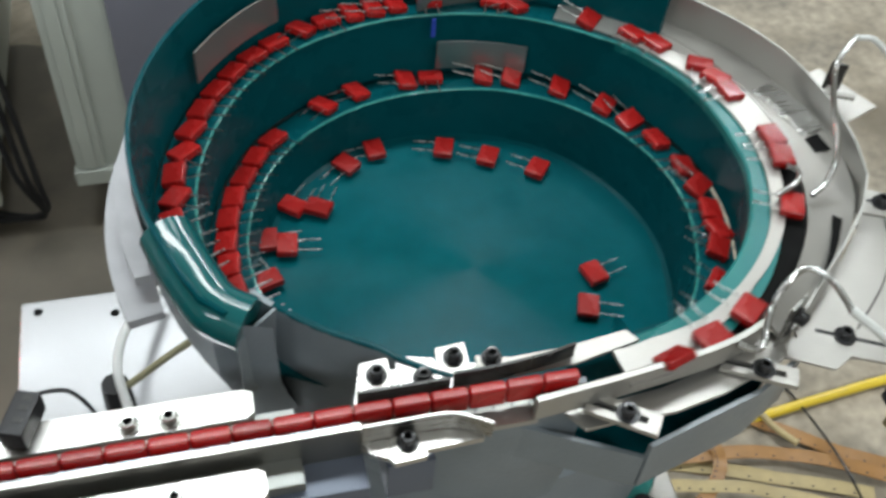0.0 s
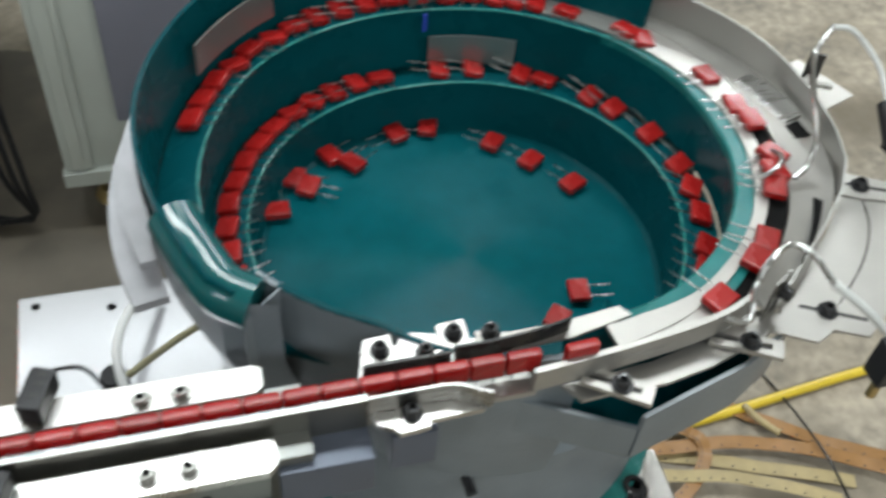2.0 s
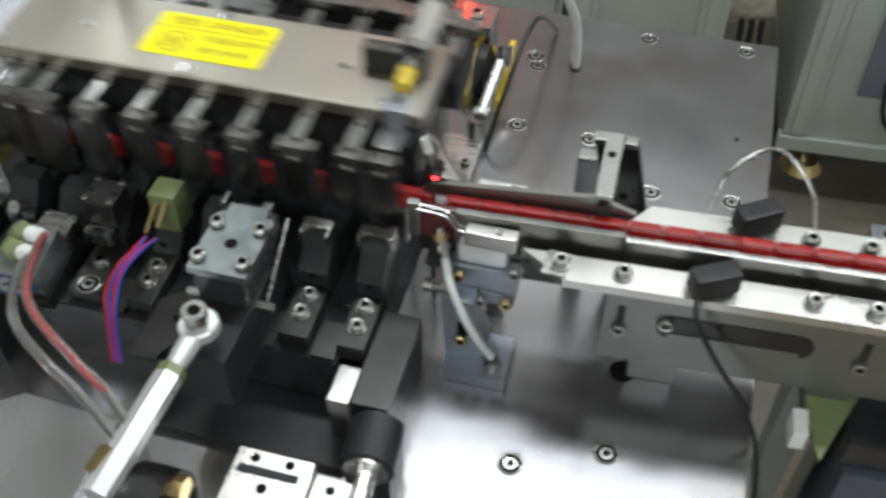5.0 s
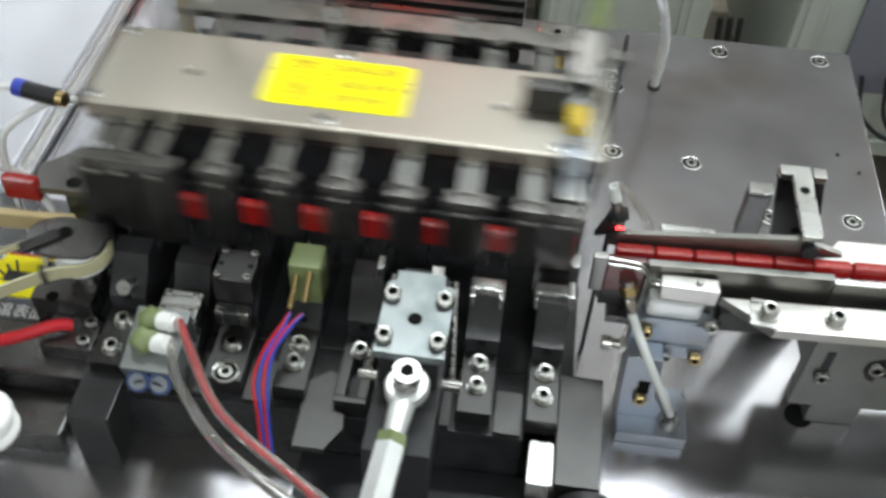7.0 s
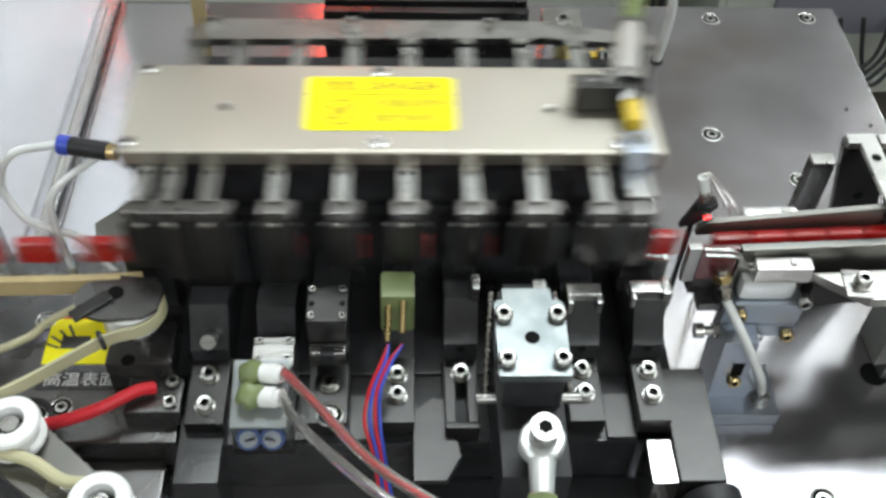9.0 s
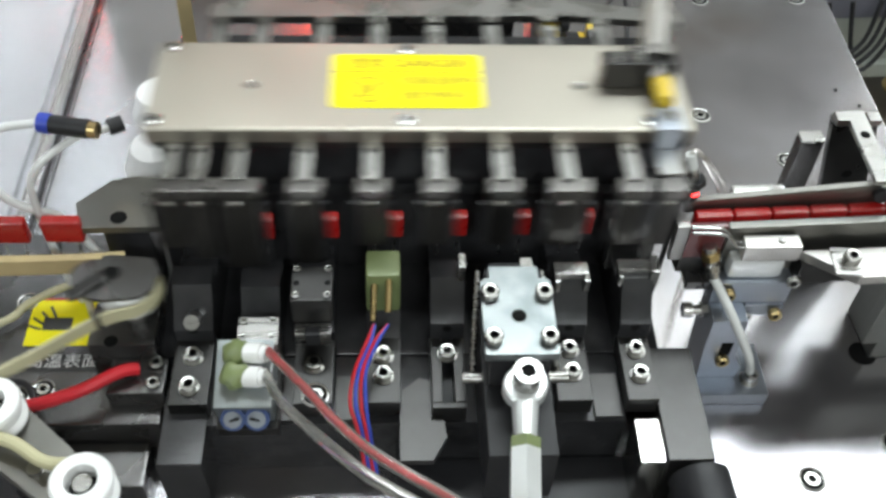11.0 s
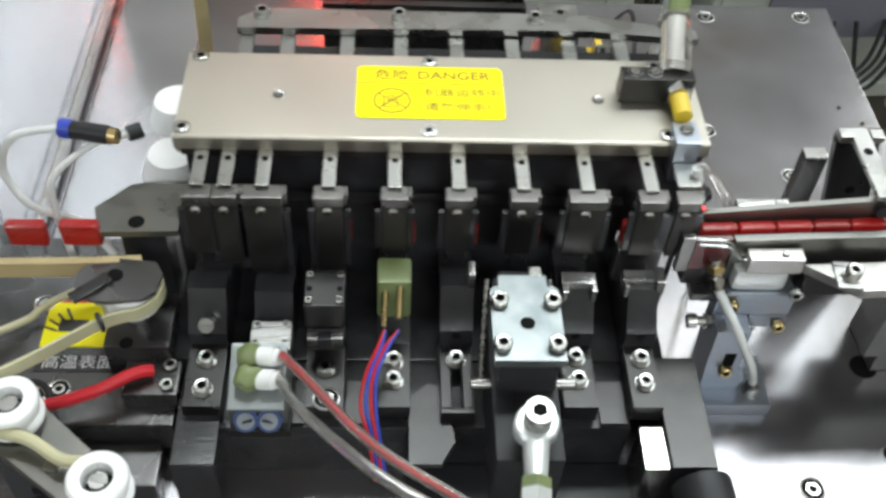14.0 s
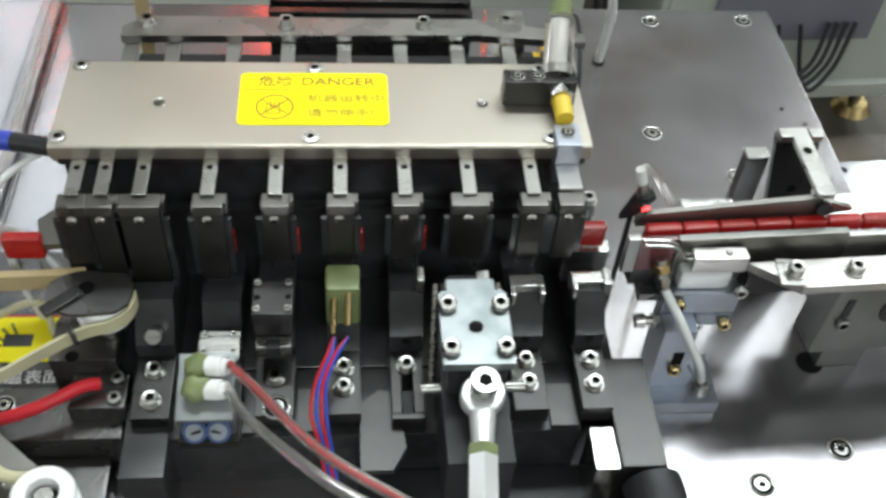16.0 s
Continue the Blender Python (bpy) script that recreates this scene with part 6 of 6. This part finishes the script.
pipe("clear_hose", jet2, MILKY, [(0.7540, 0.1760, 0.9350), (0.7700, 0.1760, 0.9300), (0.7840, 0.1600, 0.9150), (0.7860, 0.1420, 0.9000)], 0.0017)
rod("flow_valve", jet2, BLACK, (0.7860, 0.1430, 0.9000), (0.7800, 0.1180, 0.8900), 0.0060)
rod("valve_knob", jet2, BRASS, (0.7800, 0.1180, 0.8960), (0.7790, 0.1140, 0.9020), 0.0030)
bx("valve_stem", jet2, BLACK, 0.7760, 0.7860, 0.1120, 0.1240, 0.8850, 0.8950, 0.001)

# ---- floor clutter ----
# oil stain that also paints the shade by the cabinets into the floor
stain = thing("oil_and_shade_patch", "wide dark patch of oil stain and cabinet shade on the concrete", "stain")
bm = bmesh.new()
pts = []
for k in range(90):
    a = 2 * math.pi * k / 90
    f = 1 + 0.22 * noise.noise((3 * math.cos(a), 3 * math.sin(a), 0.3)) + 0.10 * noise.noise((11 * math.cos(a), 11 * math.sin(a), 2.0))
    pts.append((0.20 + 0.62 * f * math.cos(a), 0.72 + 0.42 * f * math.sin(a)))
prism(bm, pts, FLOOR_Z - 0.002, FLOOR_Z + 0.0006)
part("stain", bm, OIL_AND_SHADE, stain)
tagged(stain, kind="structure")



def floor_tape(pts, w, material, label, z=0.0):
    t = thing("card_tape", label, "card tape", group="card tapes on the floor")
    p3 = smooth_path([(x, y, 0) for x, y in pts], 10)
    a, b = [], []
    for i, p in enumerate(p3):
        d = (p3[min(i + 1, len(p3) - 1)] - p3[max(i - 1, 0)]).normalized()
        n = Vector((-d.y, d.x, 0)) * w / 2
        a.append(((p - n).x, (p - n).y))
        b.append(((p + n).x, (p + n).y))
    zz = [FLOOR_Z + 0.0015 + z + 0.003 * abs(math.sin(i * 0.3)) for i in range(len(p3))]
    bm = bmesh.new()
    ring_plate(bm, a, b, zz, zz, 0.0008)
    part("strip", bm, material, t)
    bm = bmesh.new()
    for i in range(2, len(p3) - 2, 2):
        cyl(bm, (a[i][0] * 0.75 + b[i][0] * 0.25, a[i][1] * 0.75 + b[i][1] * 0.25, zz[i]), (a[i][0] * 0.75 + b[i][0] * 0.25, a[i][1] * 0.75 + b[i][1] * 0.25, zz[i] + 0.0004), 0.0013, seg=8)
    tagged(part("feed_holes", bm, INK_BLACK, t), kind="stuff")


floor_tape([(0.76, 0.290), (0.835, 0.269), (0.951, 0.228), (1.058, 0.185)], 0.0165, TAPE_PALE, "pale perforated card tape on the floor")
floor_tape([(0.935, 0.315), (0.971, 0.292), (1.034, 0.246), (1.129, 0.194), (1.30, 0.13)], 0.0165, TAPE, "brown perforated card tape on the floor", 0.004)
floor_tape([(0.80, 0.270), (0.862, 0.266), (0.962, 0.251), (1.058, 0.210), (1.14, 0.16)], 0.0165, TAPE, "brown perforated card tape on the floor", 0.010)
floor_tape([(0.868, 0.290), (0.890, 0.278), (0.898, 0.258), (0.884, 0.232), (0.850, 0.205), (0.80, 0.19)], 0.0150, TAPE, "curled brown card tape on the floor", 0.014)
floor_tape([(0.80, 0.235), (0.86, 0.225), (0.93, 0.205), (1.02, 0.16)], 0.0150, TAPE_PALE, "pale perforated card tape on the floor", 0.018)
yh = thing("yellow_hose", "yellow air hose lying on the floor", "air hose")
pipe("hose", yh, YELLOW_PAINT, [(0.78, 0.285, FLOOR_Z + 0.006), (0.941, 0.298, FLOOR_Z + 0.006), (1.069, 0.312, FLOOR_Z + 0.006), (1.178, 0.322, FLOOR_Z + 0.006), (1.60, 0.35, FLOOR_Z + 0.006)], 0.0058)
scrap = thing("paper_scrap", "torn cream paper scrap on the floor", "scrap")
pipe("scrap", scrap, TAPE_PALE, [(0.970, 0.300, FLOOR_Z + 0.014), (0.978, 0.277, FLOOR_Z + 0.016), (0.992, 0.254, FLOOR_Z + 0.018)], 0.0040)
fc = thing("floor_cable", "thin grey cable on the floor", "cable")
pipe("cable", fc, MID, [(0.99, 0.42, FLOOR_Z + 0.002), (1.021, 0.338, FLOOR_Z + 0.002), (1.029, 0.217, FLOOR_Z + 0.022), (1.035, 0.12, FLOOR_Z + 0.002)], 0.0016)

# ---- cabinets behind ----


def cabinet(x0, x1, y0, z0, label, panel=None):
    c = thing("control_cabinet", label, "cabinet")
    bx("shell", c, CABINET, x0, x1, y0, y0 + 0.45, z0, 1.15, 0.004)
    bx("plinth_flange", c, CABINET, x0 - 0.004, x1 + 0.004, y0 - 0.012, y0 + 0.004, z0, z0 + 0.022, 0.002)
    for x in (x0 + 0.05, x1 - 0.05):
        rod("foot_pad", c, BRASS, (x, y0 + 0.05, FLOOR_Z), (x, y0 + 0.05, FLOOR_Z + 0.014), 0.030, 0.020)
        rod("foot_stem", c, STEEL, (x, y0 + 0.05, FLOOR_Z + 0.012), (x, y0 + 0.05, z0), 0.008)
    for x in (x0, x1 - 0.034):
        bx("corner_post", c, CABINET, x, x + 0.034, y0 - 0.0070, y0 - 0.0005, z0 + 0.024, 1.148, 0.003)
        bx("post_fillet", c, CABINET, x + 0.009, x + 0.025, y0 - 0.0105, y0 - 0.0072, z0 + 0.026, 1.146, 0.002)
    if panel:
        bx("door_panel", c, PANEL, panel[0], panel[1], y0 - 0.008, y0 - 0.001, panel[2], 1.10, 0.002, "mauve grey inset panel")
    return c


c2 = cabinet(0.232, 0.640, 0.750, 0.345, "pale grey steel cabinet with a mauve panel and hanging cables", (0.305, 0.525, 0.440))
for k in range(4):
    pipe("cable", c2, BLACK, [(0.330 + 0.03 * k, 0.735, 0.470), (0.340 + 0.03 * k, 0.715, 0.425 - 0.004 * k), (0.385 + 0.02 * k, 0.700, 0.402 - 0.004 * k), (0.440 + 0.012 * k, 0.715, 0.418), (0.460 + 0.012 * k, 0.738, 0.470)], 0.003)
c1 = cabinet(-0.055, 0.132, 0.750, 0.325, "narrow pale grey steel cabinet with a black latch")
bx("latch", c1, BLACK, 0.055, 0.085, 0.744, 0.749, 0.415, 0.445, 0.002)
rod("tap", c1, BRASS, (0.140, 0.745, 0.480), (0.140, 0.700, 0.480), 0.010)
cabinet(-0.700, -0.075, 0.900, 0.340, "wide pale grey steel cabinet behind the machine", (-0.66, -0.12, 0.62))
junk = thing("dark_cable_bundle", "dark bundle of cables between the cabinets", "cables")
for k in range(3):
    pipe("cable", junk, BLACK, [(0.150 + 0.012 * k, 0.760, 0.520), (0.160 + 0.012 * k, 0.740, 0.380 - 0.01 * k), (0.180, 0.745, FLOOR_Z + 0.03), (0.150 - 0.02 * k, 0.760, FLOOR_Z + 0.012), (0.080 - 0.02 * k, 0.790, FLOOR_Z + 0.012)], 0.0038)
led = thing("led_display", "small red LED counter on a grey housing", "display")
bx("housing", led, PANEL, -0.290, -0.160, 0.795, 0.830, 1.1200, 1.2400, 0.003)
bx("red_digits", led, LED_RED, -0.248, -0.200, 0.7915, 0.7945, 1.164, 1.182, 0)
bx("amber_digits", led, LED_CORE, -0.234, -0.214, 0.7885, 0.7912, 1.168, 1.178, 0)
bx("arm", led, CABINET, -0.240, -0.210, 0.8305, 0.930, 1.1505, 1.1700, 0.002)

# ---- capacitors ----
PITCH = 0.0170
CYCLE = 0.5675
T_RIGHT = 11.6520          # the carriage stands right at this time and every cycle from it
REACH = 0.0275


def cap_meshes():
    bm = bmesh.new()
    box(bm, -0.0083, 0.0083, -0.0025, 0.0025, -0.0064, 0.0064, 0.0015, seg=3)
    for v in bm.verts:
        v.co.y *= 1 + 0.10 * (1 - (v.co.x / 0.0083) ** 2)
        v.co += Vector((0.00022, 0.00015, 0.00022)) * noise.noise(v.co * 420)
    body = part("body", bm, RED)
    bm = bmesh.new()
    hose(bm, [(0, 0, -0.0060), (0.0003, 0.0002, -0.0105), (-0.0002, 0, -0.0160), (0, 0.0002, -0.0215)], 0.00050, 6, 3)
    lead = part("lead", bm, WIRE)
    return body.data, lead.data, body, lead


CAP_BODY, CAP_LEAD, o1, o2 = cap_meshes()
bpy.data.objects.remove(o1)
bpy.data.objects.remove(o2)
KINDS = {"track": "red epoxy film capacitor standing in the feed track", "bowl": "red epoxy film capacitor lying on the spiral ledge",
         "floor": "red epoxy film capacitor lying loose on the bowl floor", "out": "red epoxy film capacitor with formed leads on the output side"}


def capacitor(kind):
    c = tagged(new("capacitor"), KINDS[kind], "capacitor", "capacitors")
    c.empty_display_size = 0.005
    b = new("body", CAP_BODY)
    b.parent = c
    for dx in (-0.0042, 0.0042):
        ld = new("lead", CAP_LEAD)
        ld.parent = c
        ld.matrix_basis = pose(dx, 0, 0)
    return c


def shift(t):
    """0 when the carriage stands left, 1 when right; quick moves between."""
    ph = ((t - T_RIGHT) / CYCLE) % 1.0
    def ease(u):
        u = min(1.0, max(0.0, u))
        return u * u * (3 - 2 * u)
    if ph < 0.5:
        return 1 - ease((ph - 0.14) / 0.24)
    return ease((ph - 0.674) / 0.24)


def pulls(t):
    """How many parts have been taken from the track since the start: grows while the carriage goes left."""
    u = (t - T_RIGHT) / CYCLE
    n = math.floor(u)
    ph = u - n
    v = min(1.0, max(0.0, (ph - 0.14) / 0.24))
    return n + v * v * (3 - 2 * v) + 1000


K0 = math.floor(pulls(0.0))
END_X = -0.0580          # the first part waiting at the track's end
HOLDS = [END_X, -0.0915] + [-0.1172 - REACH * k for k in range(7)] + [-0.3350, -0.3575, -0.3800, -0.4025, -0.425]   # resting places, downstream
STRAIGHT = 0.5480 - END_X
LIE = Matrix.Rotation(radians(-90), 4, "X")


def on_path(s, wob):
    """The pose of a part s metres upstream of the track's end."""
    if s <= STRAIGHT:
        x = END_X + s
        return Matrix.Translation((x, 0.0160, 0.8900))
    psi = 0.0
    left = s - STRAIGHT
    psi = math.degrees(left / 0.160)
    r, z = ledge_r(psi), ledge_z(psi)
    lift = 0.0044 if psi < 92 else 0.0022
    tip = 92 * min(1.0, max(0.0, (psi - 5) / 22)) + 12 * min(1.0, max(0.0, (psi - 92) / 40))
    p = around(psi, r + 0.0005 * wob, z + lift)
    # leads point to the bowl's centre, or back along the ledge; the flat side lies on it
    if wob > -0.45:
        along = 90 * min(1.0, max(0.0, min((psi - 122) / 16, (222 - psi) / 16))) + 90 * min(1.0, max(0.0, min((psi - 440) / 16, (584 - psi) / 16)))
        wob = wob - along / 9
    return Matrix.Translation(p) @ Matrix.Rotation(radians(psi + wob * 9), 4, "Z") @ Matrix.Rotation(radians(tip), 4, "X")


def s_of_psi(psi):
    return STRAIGHT + radians(psi) * 0.160


TOP_PSI = (17, 26, 36, 67, 81, 87, 103, 108, 113, 124, 130, 141, 159, 164, 179, 187, 192, 197, 203, 209, 216, 222, 228, 234, 240, 245.8, 251.6, 257.4, 263.2, 269, 275, 281)
MID_PSI = (404, 416, 428, 434, 441, 450, 458, 470, 480, 489, 503, 517, 525, 540, 547, 561, 571, 588, 595, 602, 608.6, 615.2, 622, 628.6, 635.4, 642.4, 649.5, 657, 664.5, 672.5, 681, 690, 700)
LOOSE = ((0.618, 0.150, 285), (0.606, 0.126, 250), (0.484, 0.270, 130), (0.552, 0.275, 70), (0.580, 0.262, 60), (0.610, 0.245, 50), (0.444, 0.238, 320), (0.460, 0.234, 330), (0.425, 0.212, 270), (0.421, 0.180, 20),
         (0.436, 0.206, 262), (0.505, 0.281, 95))


def chain_place(i, t, s0, wob):
    """Part i of the chain at t: in the machine, queued on the track, or on its way round the bowl."""
    q = i - (pulls(t) - K0)
    if q < 0:
        n = -q
        whole, frac = math.floor(n), n - math.floor(n)
        # a part is carried left with the jaws, then held while they go back
        a, b = HOLDS[min(whole, 13)], HOLDS[min(whole + 1, 13)] - 0.0225 * max(0, whole - 12)
        x = a + (b - a) * frac
        y = 0.0128 + (0.0008 + 0.0175 * (x + 0.33)) * min(1.0, n)
        return MACHINE @ Matrix.Translation((x, y, 0.8900 - 0.0040 * min(1.0, n)))
    s = min(s0 + 0.0 - 0.050 * t if s0 > PITCH * i + 0.01 else 9.0, 9.0)
    s = max(PITCH * q, s) if s < 9.0 else PITCH * q
    return on_path(s, wob)


CHAIN = []
rnd = random.Random(5)
for i in range(-11, 36):
    CHAIN.append((i, PITCH * max(i, 0), capacitor("track" if i >= 0 else "out")))
n0 = 36
for psi in TOP_PSI + MID_PSI:
    CHAIN.append((n0, s_of_psi(psi), capacitor("bowl")))
    n0 += 1
LOOSE_CAPS = []
for x, y, a in LOOSE:
    LOOSE_CAPS.append((x, y, a, capacitor("floor")))


# ---- what moves ----
def motions():
    walk(carriage, [(t, MACHINE @ Matrix.Translation((REACH * shift(t), 0, 0))) for t in key_times(0.0, 16.0)])
    times = key_times(0.0, 16.0)
    early = [0.5 * k for k in range(11)] + [16.0]
    for i, s0, ob in CHAIN:
        wob = rnd.uniform(-1, 1)
        if i > 40 and rnd.random() < 0.2:
            wob *= 4.5
        if i < 36:
            rows = [(t, chain_place(i, t, s0, wob)) for t in times]
        else:
            rows = [(t, chain_place(i, t, s0, wob)) for t in early]
        walk(ob, rows)
    for x, y, a, ob in LOOSE_CAPS:
        rows = []
        for t in early:
            k = min(t, 5.0)
            turn = Matrix.Rotation(radians(-11 * k), 4, "Z")
            p = turn @ Vector((x - CX, y - CY, 0))
            rows.append((t, Matrix.Translation((CX + p.x, CY + p.y, 0.7905)) @ Matrix.Rotation(radians(a - 11 * k), 4, "Z") @ Matrix.Rotation(radians(88), 4, "X")))
        walk(ob, rows)
    # the push rod and the belt idler stroke once a cycle
    walk(link, [(t, MACHINE @ Matrix.Translation((0, -0.0150 * f, 0))) for t, f in strokes(0.97, 0.11, 0.34, 0.50)])
    walk(gate, [(t, MACHINE @ Matrix.Translation((0.0112 * f, 0, 0))) for t, f in strokes(0.40, 0.56, 0.72, 0.95)])


def strokes(a, b, c, d):
    """Times and strokes from 0 to 1 of a part that goes out from a to b and back from c to d, as shares of the cycle."""
    rows = []
    n = math.floor(-T_RIGHT / CYCLE) - 2
    while T_RIGHT + n * CYCLE < 16.0 + 2 * CYCLE:
        for ph, f in ((a - (a > b), 0.0), (b, 1.0), (c, 1.0), (d, 0.0)):
            rows.append((T_RIGHT + (n + ph) * CYCLE, f))
        n += 1

    def between(t):
        k = max(i for i, r in enumerate(rows) if r[0] <= t)
        (t0, f0), (t1, f1) = rows[k], rows[k + 1]
        return f0 + (f1 - f0) * (t - t0) / (t1 - t0)
    return [(0.0, between(0.0))] + [(round(t, 3), f) for t, f in rows if 0.02 < t < 15.98] + [(16.0, between(16.0))]


def key_times(a, b):
    """The turning points of the carriage between two times, with both ends."""
    out = {a, b}
    n = math.floor((a - T_RIGHT) / CYCLE) - 1
    while T_RIGHT + n * CYCLE < b + CYCLE:
        for ph in (0.14, 0.26, 0.38, 0.674, 0.794, 0.914):
            t = T_RIGHT + (n + ph) * CYCLE
            if a < t < b:
                out.add(round(t, 3))
        n += 1
    return sorted(out)


motions()
